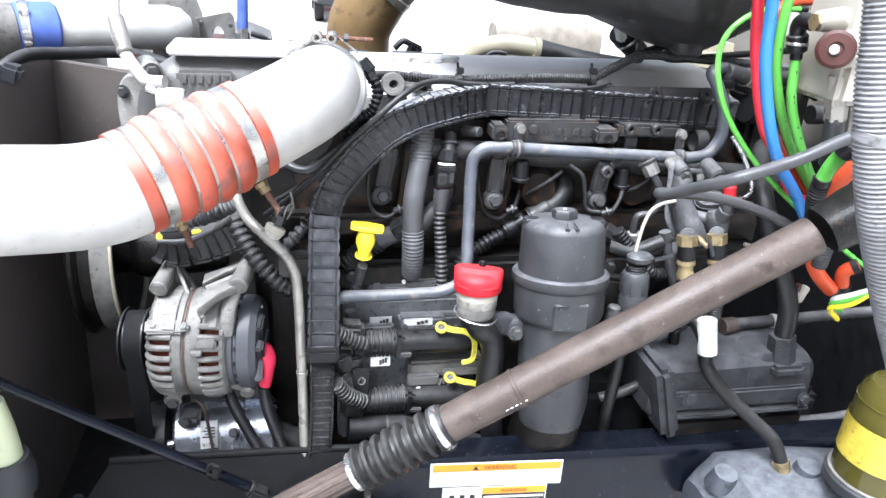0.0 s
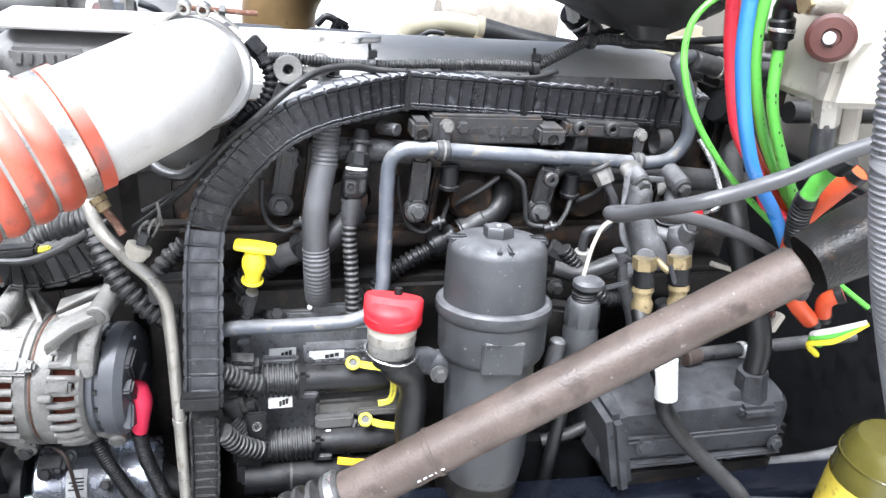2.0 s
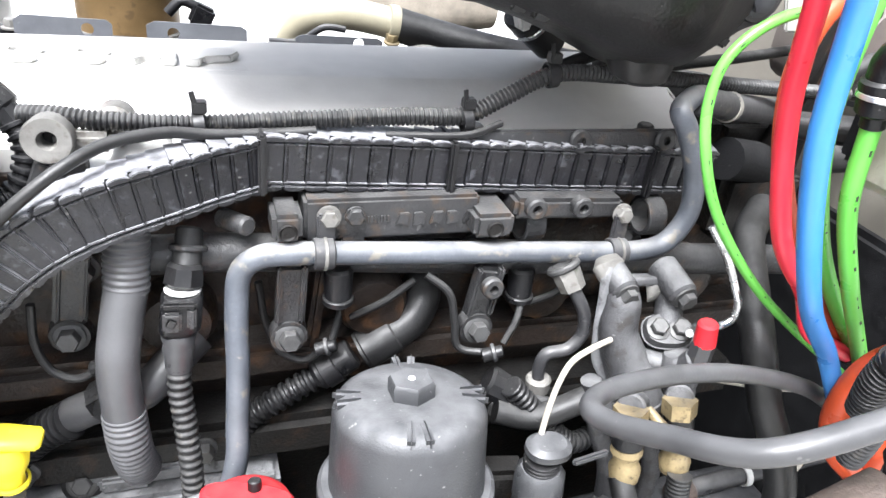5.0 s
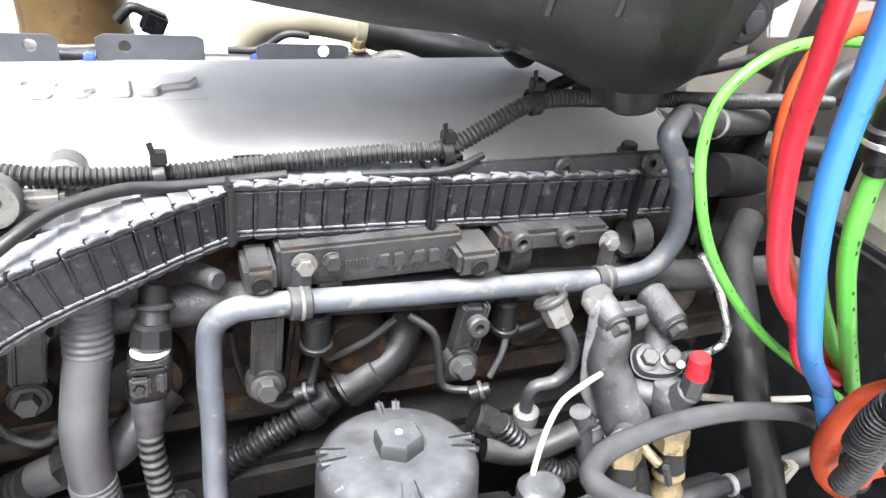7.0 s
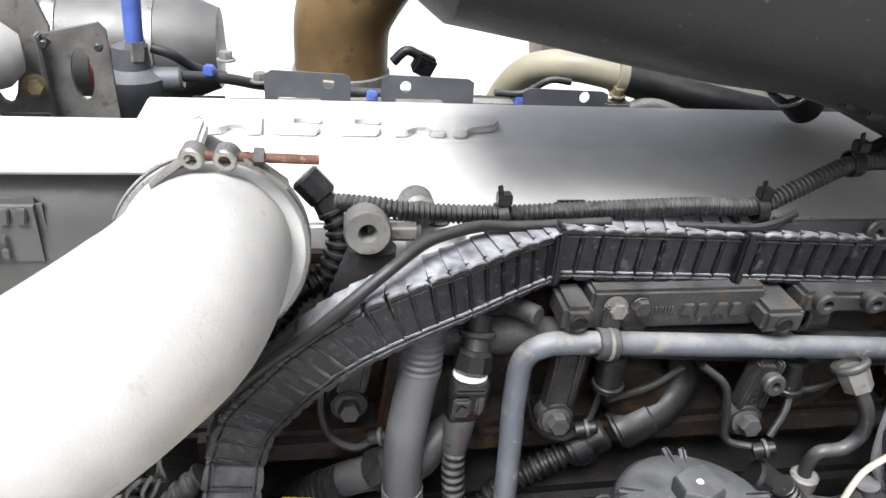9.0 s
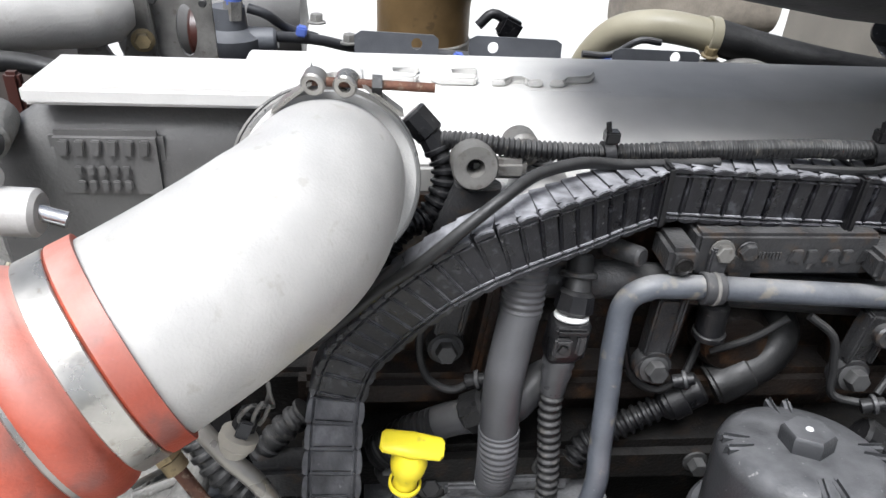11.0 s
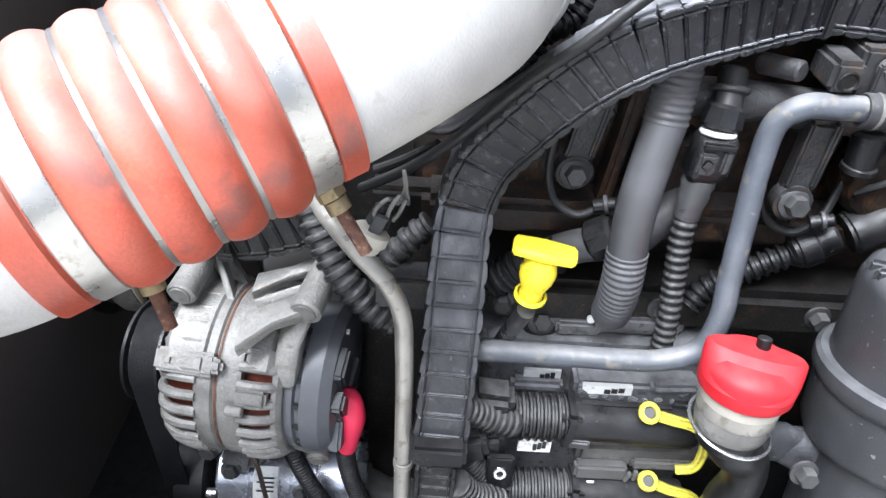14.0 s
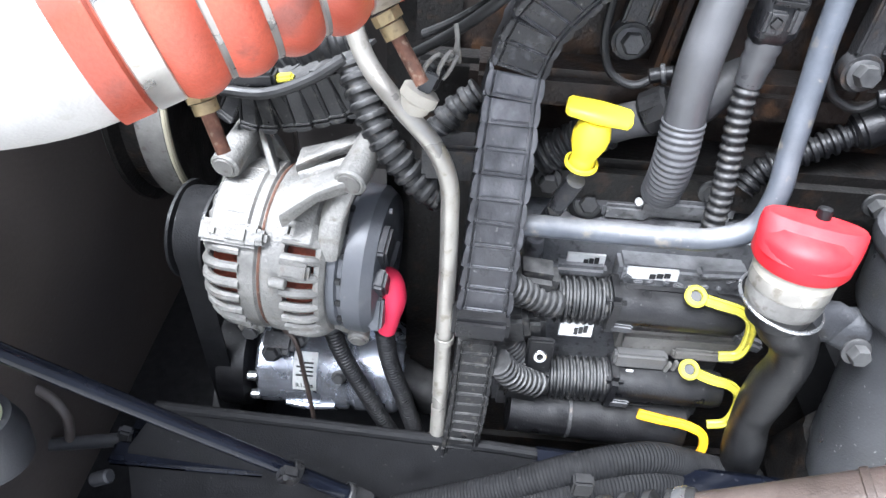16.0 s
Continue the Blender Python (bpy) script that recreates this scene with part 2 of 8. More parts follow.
def thing(name, place, label, category, group="", kind=""):
    ob = new(name)
    ob.empty_display_size = 0.02
    ob.location = place
    WORLD[ob] = Vector(place)
    return tagged(ob, label, category, group, kind)


def part(name, bm, material, parent=None, label="", smooth=True, kind=""):
    """One mesh under a thing or a part; its vertices are given in the world."""
    me = bpy.data.meshes.new(name)
    base = WORLD.get(parent, Vector())
    bm.transform(Matrix.Translation(-base))
    bmesh.ops.recalc_face_normals(bm, faces=bm.faces)
    bm.to_mesh(me)
    bm.free()
    for p in me.polygons:
        p.use_smooth = smooth
    if smooth:
        me.set_sharp_from_angle(angle=radians(35))
    me.materials.append(material)
    ob = new(name, me)
    ob.parent = parent
    WORLD[ob] = base.copy()
    return tagged(ob, label, kind=kind)


def box(c, s, turn=(0, 0, 0), bevel=0.0, bm=None, taper=1.0):
    bm = bm or bmesh.new()
    made = bmesh.ops.create_cube(bm, size=1.0)["verts"]
    for v in made:
        if v.co.z > 0:
            v.co.x *= taper
            v.co.y *= taper
    bmesh.ops.transform(bm, matrix=pose(*c, *turn) @ Matrix.Diagonal((*s, 1)), verts=made)
    if bevel:
        edges = list({e for v in made for e in v.link_edges})
        bmesh.ops.bevel(bm, geom=edges, offset=bevel, segments=2, affect="EDGES", clamp_overlap=True)
    return bm


def frame_of(axis, hint=(0, 0, 1)):
    a = Vector(axis).normalized()
    h = Vector(hint)
    if abs(a.dot(h.normalized())) > 0.97:
        h = Vector((1, 0, 0))
    u = h.cross(a).normalized()
    return u, a.cross(u), a


def lathe(base, axis, profile, seg=32, bm=None, hint=(0, 0, 1), closed=False):
    """A turned shape: profile is (radius, height along the axis)."""
    bm = bm or bmesh.new()
    u, v, a = frame_of(axis, hint)
    rings = []
    for r, h in profile:
        c = Vector(base) + a * h
        if r < 1e-6:
            rings.append([bm.verts.new(c)])
        else:
            rings.append([bm.verts.new(c + u * (r * math.cos(2 * math.pi * k / seg)) + v * (r * math.sin(2 * math.pi * k / seg))) for k in range(seg)])
    pairs = list(zip(rings, rings[1:])) + ([(rings[-1], rings[0])] if closed else [])
    for p, q in pairs:
        for k in range(seg):
            j = (k + 1) % seg
            if len(p) == 1 and len(q) == 1:
                continue
            if len(p) == 1:
                bm.faces.new((p[0], q[k], q[j]))
            elif len(q) == 1:
                bm.faces.new((p[k], p[j], q[0]))
            else:
                bm.faces.new((p[k], p[j], q[j], q[k]))
    return bm


def rod(p, q, r, r2=None, seg=20, bevel=0.0, bm=None):
    p, q = Vector(p), Vector(q)
    r2 = r if r2 is None else r2
    h = (q - p).length
    b = min(bevel, h * 0.4)
    if b:
        prof = [(0, 0), (r - b, 0), (r, b), (r2, h - b), (r2 - b, h), (0, h)]
    else:
        prof = [(0, 0), (r, 0), (r2, h), (0, h)]
    return lathe(p, q - p, prof, seg, bm)


def ring(c, axis, r, width, thick, seg=36, bm=None):
    """A band of the given width round the axis, its inside at r."""
    w = width / 2
    b = min(thick, width) * 0.3
    return lathe(c, axis, [(r, -w), (r + thick - b, -w), (r + thick, -w + b), (r + thick, w - b), (r + thick - b, w), (r, w)], seg, bm, closed=True)


def spline(points, step=0.006):
    """Points along a smooth line through the given ones."""
    p = [Vector(q) for q in points]
    p = [p[0] * 2 - p[1]] + p + [p[-1] * 2 - p[-2]]
    out = []
    for a, b, c, d in zip(p, p[1:], p[2:], p[3:]):
        n = max(2, int((c - b).length / step))
        ta, tb, tc = (b - a).length ** 0.5, (c - b).length ** 0.5, (d - c).length ** 0.5
        t1, t2 = ta, ta + tb
        t3 = t2 + tc
        for i in range(n):
            t = t1 + (t2 - t1) * i / n
            a1 = a * ((t1 - t) / t1) + b * (t / t1)
            a2 = b * ((t2 - t) / (t2 - t1)) + c * ((t - t1) / (t2 - t1))
            a3 = c * ((t3 - t) / (t3 - t2)) + d * ((t - t2) / (t3 - t2))
            b1 = a1 * ((t2 - t) / t2) + a2 * (t / t2)
            b2 = a2 * ((t3 - t) / (t3 - t1)) + a3 * ((t - t1) / (t3 - t1))
            out.append(b1 * ((t2 - t) / (t2 - t1)) + b2 * ((t - t1) / (t2 - t1)))
    out.append(p[-2])
    return out


def tube(points, r, seg=16, step=0.006, pitch=0.0, depth=0.0, bm=None, radius=None, flat=1.0, cap=True):
    """A hose along a smooth line. pitch and depth: rings along it. radius(f): radius along its length, f from 0 to 1."""
    bm = bm or bmesh.new()
    line = spline(points, min(step, pitch / 10) if pitch else step)
    total = sum((b - a).length for a, b in zip(line, line[1:]))
    u, v, a = frame_of(line[1] - line[0])
    rings, s = [], 0.0
    for i, c in enumerate(line):
        t = (line[min(i + 1, len(line) - 1)] - line[max(i - 1, 0)]).normalized()
        u = (u - t * u.dot(t)).normalized()
        v = t.cross(u)
        if i:
            s += (c - line[i - 1]).length
        rr = radius(s / total) if radius else r
        if pitch:
            wave = math.sin(2 * math.pi * s / pitch)
            rr += depth * (0.5 + 0.5 * (math.tanh(4 * wave) if depth > 0.0018 else wave)) - depth
        rings.append([bm.verts.new(c + u * (rr * math.cos(2 * math.pi * k / seg)) + v * (rr * flat * math.sin(2 * math.pi * k / seg))) for k in range(seg)])
    for p, q in zip(rings, rings[1:]):
        for k in range(seg):
            j = (k + 1) % seg
            bm.faces.new((p[k], p[j], q[j], q[k]))
    if cap:
        bm.faces.new(rings[0][::-1])
        bm.faces.new(rings[-1])
    return bm


def prism(outline, origin, right, up, thick, bevel=0.0, bm=None):
    """A plate: a flat outline of (right, up) metres, thickened away from the viewer."""
    bm = bm or bmesh.new()
    r, u = Vector(right).normalized(), Vector(up).normalized()
    back = u.cross(r)
    if len(outline) and back.length:
        back.normalize()
    front = [bm.verts.new(Vector(origin) + r * x + u * y) for x, y in outline]
    rear = [bm.verts.new(w.co + back * thick) for w in front]
    f = bm.faces.new(front)
    faces = [f, bm.faces.new(rear[::-1])]
    for k in range(len(front)):
        j = (k + 1) % len(front)
        faces.append(bm.faces.new((front[k], rear[k], rear[j], front[j])))
    if bevel:
        edges = list({e for q in faces for e in q.edges})
        bmesh.ops.bevel(bm, geom=edges, offset=bevel, segments=2, affect="EDGES", clamp_overlap=True)
    return bm


def slab(p, q, y0, y1, bevel=0.0, bm=None, turn=(0, 0, 0)):
    """A block that spans p to q in x and z, and y0 to y1."""
    c = ((p[0] + q[0]) / 2, (y0 + y1) / 2, (p[2] + q[2]) / 2)
    return box(c, (abs(q[0] - p[0]), y1 - y0, abs(q[2] - p[2])), turn, bevel, bm)


def loft(sections, seg=32, power=4.0, bm=None):
    """A hull through sections (centre, half sizes in u and v, u, v), with squarish rounded outlines."""
    bm = bm or bmesh.new()
    rings = []
    for c, hu, hv, u, v in sections:
        row = []
        for k in range(seg):
            t = 2 * math.pi * k / seg
            cs, sn = math.cos(t), math.sin(t)
            m = (abs(cs) ** power + abs(sn) ** power) ** (-1 / power)
            row.append(bm.verts.new(Vector(c) + Vector(u) * (hu * cs * m) + Vector(v) * (hv * sn * m)))
        rings.append(row)
    for p, q in zip(rings, rings[1:]):
        for k in range(seg):
            j = (k + 1) % seg
            bm.faces.new((p[k], p[j], q[j], q[k]))
    bm.faces.new(rings[0][::-1])
    bm.faces.new(rings[-1])
    return bm


def lettering(name, text, size, material, parent, matrix, thick=0.0003):
    """Words as a thin mesh; matrix: where the middle of the line lies, x along it, y up."""
    cu = bpy.data.curves.new(name, "FONT")
    cu.body, cu.size, cu.extrude, cu.align_x, cu.align_y = text, size, thick, "CENTER", "CENTER"
    tmp = bpy.data.objects.new(name, cu)
    me = bpy.data.meshes.new_from_object(tmp)
    bpy.data.objects.remove(tmp)
    base = WORLD.get(parent, Vector())
    me.transform(Matrix.Translation(-base) @ matrix)
    me.materials.clear()
    me.materials.append(material)
    ob = new(name, me)
    ob.parent = parent
    WORLD[ob] = base.copy()
    return ob


def face_matrix(c, right, up):
    r = Vector(right).normalized()
    n = r.cross(Vector(up)).normalized()
    u = n.cross(r)
    return Matrix(((r.x, u.x, n.x, c[0]), (r.y, u.y, n.y, c[1]), (r.z, u.z, n.z, c[2]), (0, 0, 0, 1)))


def placed(name, mesh, parent, m, label=""):
    """One more object on a mesh that several share, at the world pose m."""
    ob = new(name, mesh)
    ob.parent = parent
    ob.matrix_local = Matrix.Translation(-WORLD.get(parent, Vector())) @ m
    return tagged(ob, label)


def mesh_of(name, bm, material, smooth=True):
    me = bpy.data.meshes.new(name)
    bmesh.ops.recalc_face_normals(bm, faces=bm.faces)
    bm.to_mesh(me)
    bm.free()
    for p in me.polygons:
        p.use_smooth = smooth
    if smooth:
        me.set_sharp_from_angle(angle=radians(35))
    me.materials.append(material)
    return me


def hexbolt(p, axis, r, h, bm=None, flange=1.35, washer=0.25):
    """A hexagon head with its flange, standing on p."""
    bm = bm or bmesh.new()
    a = Vector(axis).normalized()
    lathe(p, a, [(0, 0), (r * flange, 0), (r * flange, h * washer * 0.7), (r * 1.05, h * washer), (0, h * washer)], 24, bm)
    lathe(Vector(p) + a * h * washer, a, [(0, 0), (r, 0), (r, h * 0.62), (r * 0.86, h * 0.75), (0, h * 0.75)], 6, bm)
    return bm



def beam(p, q, p_size, q_size, hint=(0, 0, 1), power=6.0, bm=None):
    """A tapered arm from p to q with squarish sections: sizes are half widths across and along the hint."""
    p, q = Vector(p), Vector(q)
    u, v, a = frame_of(q - p, hint)
    return loft([(p, p_size[0] * 0.9, p_size[1] * 0.9, u, v), (p.lerp(q, 0.05), p_size[0], p_size[1], u, v), (q, q_size[0], q_size[1], u, v)], 24, power, bm)


# ---- the ground and the truck's structure ----
def structure(name, bm, material, label, category, smooth=True):
    ob = part(name, bm, material, None, label, smooth, "structure")
    return tagged(ob, category=category)


bm = bmesh.new()
bmesh.ops.create_grid(bm, x_segments=8, y_segments=8, size=300)
structure("ground", bm, M_GROUND, "pale sunlit concrete yard that reaches the horizon", "ground")

# chassis rail, with the rounded lip and the warning labels on its face
rail = thing("chassis_rail", (0.5, 0.9, 1.0), "glossy black painted steel chassis rail below the engine", "chassis rail")
bm = bmesh.new()
sec = [(0.95, 0.9), (0.95, 1.222), (0.942, 1.228), (0.915, 1.226), (0.902, 1.222), (0.896, 1.214), (0.893, 1.20), (0.893, 0.9)]
a = [bm.verts.new((0.10, y, z)) for y, z in sec]
b = [bm.verts.new((1.5, y - 0.1, z + 0.035)) for y, z in sec]
for k in range(len(sec)):
    j = (k + 1) % len(sec)
    bm.faces.new((a[k], a[j], b[j], b[k]))
bm.faces.new(a[::-1])
bm.faces.new(b)
part("beam", bm, M_FRAME, rail)
bm = box((0.10, 0.915, 1.02), (0.018, 0.05, 0.28), (0, 0, 0), 0.004)
part("end_plate", bm, M_BEIGE, rail, "pale worn plate edge")
hexbolt((0.10, 0.89, 1.15), (0, -1, 0), 0.007, 0.008, bm := bmesh.new())
part("bolt", bm, M_BOLT, rail)

warn = thing("warning_label", (0.3052, 0.885, 1.192), "white and orange warning sticker on the black chassis rail", "label", "warning labels")
L0, L1 = Vector((0.1935, 0.888, 1.222)), Vector((0.4107, 0.872, 1.222))
RGT = (L1 - L0).normalized()
LW = (L1 - L0).length
LM = face_matrix(L0, RGT, (0, 0, 1))


def on_label(x, y, out=0.0):
    return LM @ Vector((x, -y, out))


def sticker(name, x0, y0, x1, y1, material, parent, out):
    bm = bmesh.new()
    pts = [on_label(x0, y0, out), on_label(x1, y0, out), on_label(x1, y1, out), on_label(x0, y1, out)]
    back = [on_label(x0, y0, out - 0.0012), on_label(x1, y0, out - 0.0012), on_label(x1, y1, out - 0.0012), on_label(x0, y1, out - 0.0012)]
    f = [bm.verts.new(p) for p in pts]
    g = [bm.verts.new(p) for p in back]
    bm.faces.new(f)
    for k in range(4):
        j = (k + 1) % 4
        bm.faces.new((f[k], g[k], g[j], f[j]))
    return part(name, bm, material, parent, smooth=False)


sticker("sheet", 0, 0, LW, 0.048, M_WHITE, warn, 0.002)
band = sticker("orange_band", 0.004, 0.003, LW - 0.004, 0.016, M_ORANGE, warn, 0.0035)
lettering("heading", "WARNING", 0.011, M_INK, warn, LM @ pose(LW * 0.52, -0.0095, 0.0042))
bm = bmesh.new()
f = [bm.verts.new(on_label(LW * 0.52 - 0.040 + x, 0.0095 - y, 0.0044)) for x, y in ((-0.005, -0.004), (0.005, -0.004), (0, 0.005))]
bm.faces.new(f)
part("triangle", bm, M_INK, warn, smooth=False)
warn2 = thing("warning_label", (0.3092, 0.885, 1.147), "small white sticker with orange heading and black print lines", "label", "warning labels")
sticker("sheet", 0.022, 0.050, LW - 0.022, 0.13, M_WHITE, warn2, 0.002)
sticker("orange_band", 0.088, 0.052, LW - 0.024, 0.064, M_ORANGE, warn2, 0.0035)
lettering("heading", "WARNING", 0.009, M_INK, warn2, LM @ pose(LW * 0.64, -0.058, 0.0042))
sticker("print_panel", 0.088, 0.066, LW - 0.024, 0.128, M_INK, warn2, 0.0032)
for k in range(6):
    sticker("print_line", 0.091, 0.069 + 0.009 * k, LW - 0.027 - 0.006 * (k % 2), 0.0725 + 0.009 * k, M_WHITE, warn2, 0.0044)
for k in range(3):
    sticker("pictogram", 0.034 + 0.017 * k, 0.066, 0.042 + 0.017 * k, 0.082, M_INK, warn2, 0.0035)

# fender liner panel below the belt drive
liner = thing("bracket_panel", (0.0, 0.9, 1.0), "dusty black steel bracket panel below the belt drive", "panel")
bm = prism([(-0.30, 0), (0.10, 0.002), (0.22, -0.01), (0.22, -0.25), (-0.34, -0.25), (-0.34, -0.06)], (0, 0.945, 1.213), (1, -0.06, 0.0), (0, 0.35, 0.94), 0.012, 0.003)
part("plate", bm, M_BELT_AND_SHADE, liner)
part("lip", tube([(-0.30, 0.964, 1.215), (-0.1, 0.955, 1.217), (0.10, 0.944, 1.217), (0.22, 0.935, 1.205)], 0.006, 10), M_BELT_AND_SHADE, liner)
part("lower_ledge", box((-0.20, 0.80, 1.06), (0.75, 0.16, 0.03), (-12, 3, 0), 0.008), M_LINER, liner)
part("floor_plate", box((-0.2, 1.1, 0.93), (0.9, 0.7, 0.02), (0, 0, 0), 0.004), M_BELT_AND_SHADE, liner)

strut = thing("prop_rod", (-0.24, 0.6401, 1.548), "thin black tubular rod clipped to the fender panel", "rod")
part("rod", rod((-0.42, 0.860, 1.462), (-0.06, 0.891, 1.185), 0.0078, seg=16), M_FRAME, strut)
part("clip", box((-0.075, 0.885, 1.195), (0.03, 0.026, 0.022), (0, 35, 0), 0.004), M_PLASTIC, strut)
part("tie_head", box((-0.1345, 0.868, 1.262), (0.018, 0.014, 0.016), (0, 30, 10), 0.003), M_PLASTIC, strut)
part("tie_tail", tube([(-0.1345, 0.866, 1.258), (-0.138, 0.856, 1.272), (-0.131, 0.852, 1.285)], 0.0028, 8), M_PLASTIC, strut)
part("tie", ring((-0.1340, 0.8846, 1.242), (0.36, 0.03, -0.277), 0.0085, 0.010, 0.003, 16), M_PLASTIC, strut)
part("tie", ring((-0.085, 0.888, 1.204), (0.36, 0.03, -0.277), 0.009, 0.006, 0.003, 16), M_PLASTIC, strut)

step_bar = thing("fender_stay", (-0.4388, 1, 1.074), "grey steel stay bar bolted across the fender liner", "bracket")
part("bar", rod((-0.5071, 1, 1.058), (-0.364, 1, 1.095), 0.0085, 0.0085, 16, 0.001), M_BRACKET, step_bar)
part("end_plate", box((-0.3439, 1, 1.1), (0.035, 0.02, 0.05), (0, 6, 0), 0.003), M_FRAME, step_bar)
part("lower_bar", slab((-0.357, 0.93, 1.154), (-0.1832, 0.93, 1.146), .93, .96, 0.004), M_FRAME, step_bar)
part("fold", tube([(-0.5469, 1.03, 1.149), (-0.4917, 1.02, 1.157), (-0.455, 1.01, 1.147), (-0.4385, 1, 1.128), (-0.4473, 1, 1.083)], 0.006, 12), M_SHROUD, step_bar)
part("clip", box((-0.3669, 0.99, 1.119), (0.016, 0.012, 0.02), (0, 20, 0), 0.003), M_BRACKET, step_bar)
part("stud", rod((-0.3706, 0.92, 1.133), (-0.3489, 0.92, 1.145), 0.008, 0.008, 14, 0.002), M_BRACKET, step_bar)

# fan shroud and side wall
shroud = thing("fan_shroud", (-0.5, 1.3, 0.9), "black plastic radiator fan shroud ahead of the engine", "fan shroud")
part("panel", box((-0.49, 1.28, 1.22), (0.04, 1.32, 1.12), (0, 2, 0), 0.012), M_SHROUD, shroud)
part("inner_panel", prism([(0, 0), (0.30, 0), (0.30, 0.868), (0.10, 0.895), (0, 0.895)], (-0.57, 1.50, 0.84), (1, 0, 0), (0, 0, 1), 0.02, 0.005), M_SHROUD, shroud)
part("inner_edge", rod((-0.57, 1.496, 1.738), (-0.47, 1.496, 1.738), 0.007, seg=10), M_LINER, shroud)
part("top_edge", rod((-0.465, 0.9, 1.775), (-0.465, 1.9, 1.775), 0.012, seg=12), M_LINER, shroud)

# far side liner, dark below the engine's top
far = thing("far_fender_liner", (0.3, 2.1, 0.8), "black liner on the far side of the engine bay", "liner")
part("panel", box((0.3, 2.15, 1.08), (1.7, 0.03, 0.80), (0, 0, 0), 0.01), M_LINER, far)
part("floor", box((0.15, 1.40, 0.72), (2.3, 1.7, 0.02), (0, 0, 0), 0.004), M_LINER, far)
part("tray", box((0.6, 0.95, 0.86), (1.3, 0.5, 0.02), (0, 0, 0), 0.004), M_LINER, far)

# firewall and cab floor behind the engine
wall = thing("firewall", (1.1, 1.3, 0.9), "beige painted cab firewall behind the engine", "firewall")
part("panel", box((1.16, 1.6, 1.45), (0.03, 1.7, 1.2), (0, 0, 0), 0.01), M_FIREWALL, wall)
# near-black sheet in place of the shade that fills the lower firewall
part("lower_panel", box((1.10, 1.3, 1.22), (0.03, 1.1, 0.76), (0, 0, 0), 0.01), M_BELT_AND_SHADE, wall)
stay = thing("cab_mount", (0.8629, 1.14, 1.79), "black steel cab mount struts in front of the firewall", "bracket")
part("strut", box((0.8669, 1.14, 1.79), (0.030, 0.03, 0.22), (0, 14, 0), 0.005), M_DARK, stay)
part("block", slab((0.7807, 1.16, 1.771), (0.9169, 1.16, 1.684), 1.15, 1.22, 0.012), M_DARK, stay)
part("cross_tube", rod((0.8944, 1.12, 1.734), (1.098, 1.12, 1.737), 0.017, seg=18), M_RUBBER, stay)
part("lower_block", slab((0.759, 1.1, 1.731), (0.864, 1.1, 1.651), 1.09, 1.16, 0.010), M_DARK, stay)
part("side_hose", tube([(0.8934, 1.13, 1.805), (0.9129, 1.13, 1.83), (0.9472, 1.13, 1.841), (1.045, 1.13, 1.837)], 0.012, 16), M_RUBBER, stay)

part("pale_strap", prism([(0, 0), (0.027, 0), (0.028, 0.048), (-0.004, 0.080), (-0.030, 0.080)], (0.8436, 1.17, 1.8596), (1, 0, 0), (0, 0, 1), 0.006, 0.002), M_PIPE, stay, "bare grey metal strap")
part("diagonal", rod((0.905, 1.165, 1.905), (0.862, 1.150, 1.800), 0.011, 0.013, 14, 0.002), M_DARK, stay)
part("diagonal", rod((0.862, 1.150, 1.800), (0.925, 1.150, 1.760), 0.012, 0.011, 14, 0.002), M_DARK, stay)
heater = thing("heater_box", (1.05, 1.25, 1.75), "dull dark plastic heater box on the firewall", "heater")
part("case", loft([((1.052, 1.20, 1.825), 0.055, 0.052, (1, 0, -0.1), UZ), ((1.052, 1.24, 1.825), 0.070, 0.066, (1, 0, -0.1), UZ), ((1.060, 1.34, 1.825), 0.072, 0.068, (1, 0, -0.1), UZ)], 32, 4.0), M_SHROUD, heater)
part("lid_rim", loft([((1.052, 1.226, 1.825), 0.072, 0.068, (1, 0, -0.1), UZ), ((1.052, 1.234, 1.825), 0.072, 0.068, (1, 0, -0.1), UZ)], 32, 4.0), M_BRACKET, heater)
part("port", rod((0.985, 1.18, 1.800), (1.010, 1.215, 1.802), 0.016, 0.018, 18, 0.002), M_RUBBER, heater)

structure("wall_cab", box((1.26, 1.3, 2.55), (0.03, 2.3, 1.1), (0, 0, 0), 0.02), M_FIREWALL, "painted front wall of the truck cab", "wall")
structure("wall_hood", box((-1.40, 1.0, 1.7), (0.04, 2.4, 2.2), (0, -8, 0), 0.02), M_LINER, "dark inside of the tilted engine hood", "wall")

# ---- engine ----
engine = thing("engine_block", (0.4, 1.3, 0.9), "dark grime-coated cast iron diesel engine block", "engine")
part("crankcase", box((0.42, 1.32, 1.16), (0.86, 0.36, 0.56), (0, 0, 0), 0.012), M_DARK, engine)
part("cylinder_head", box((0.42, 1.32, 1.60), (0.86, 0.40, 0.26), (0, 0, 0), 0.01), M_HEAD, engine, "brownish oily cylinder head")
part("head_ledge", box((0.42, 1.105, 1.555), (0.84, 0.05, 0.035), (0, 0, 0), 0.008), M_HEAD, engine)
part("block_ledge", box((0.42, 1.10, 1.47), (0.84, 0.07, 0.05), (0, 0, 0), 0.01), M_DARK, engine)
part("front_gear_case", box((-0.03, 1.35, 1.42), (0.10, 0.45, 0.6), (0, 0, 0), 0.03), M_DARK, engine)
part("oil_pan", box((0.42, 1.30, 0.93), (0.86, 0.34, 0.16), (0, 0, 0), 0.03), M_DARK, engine)
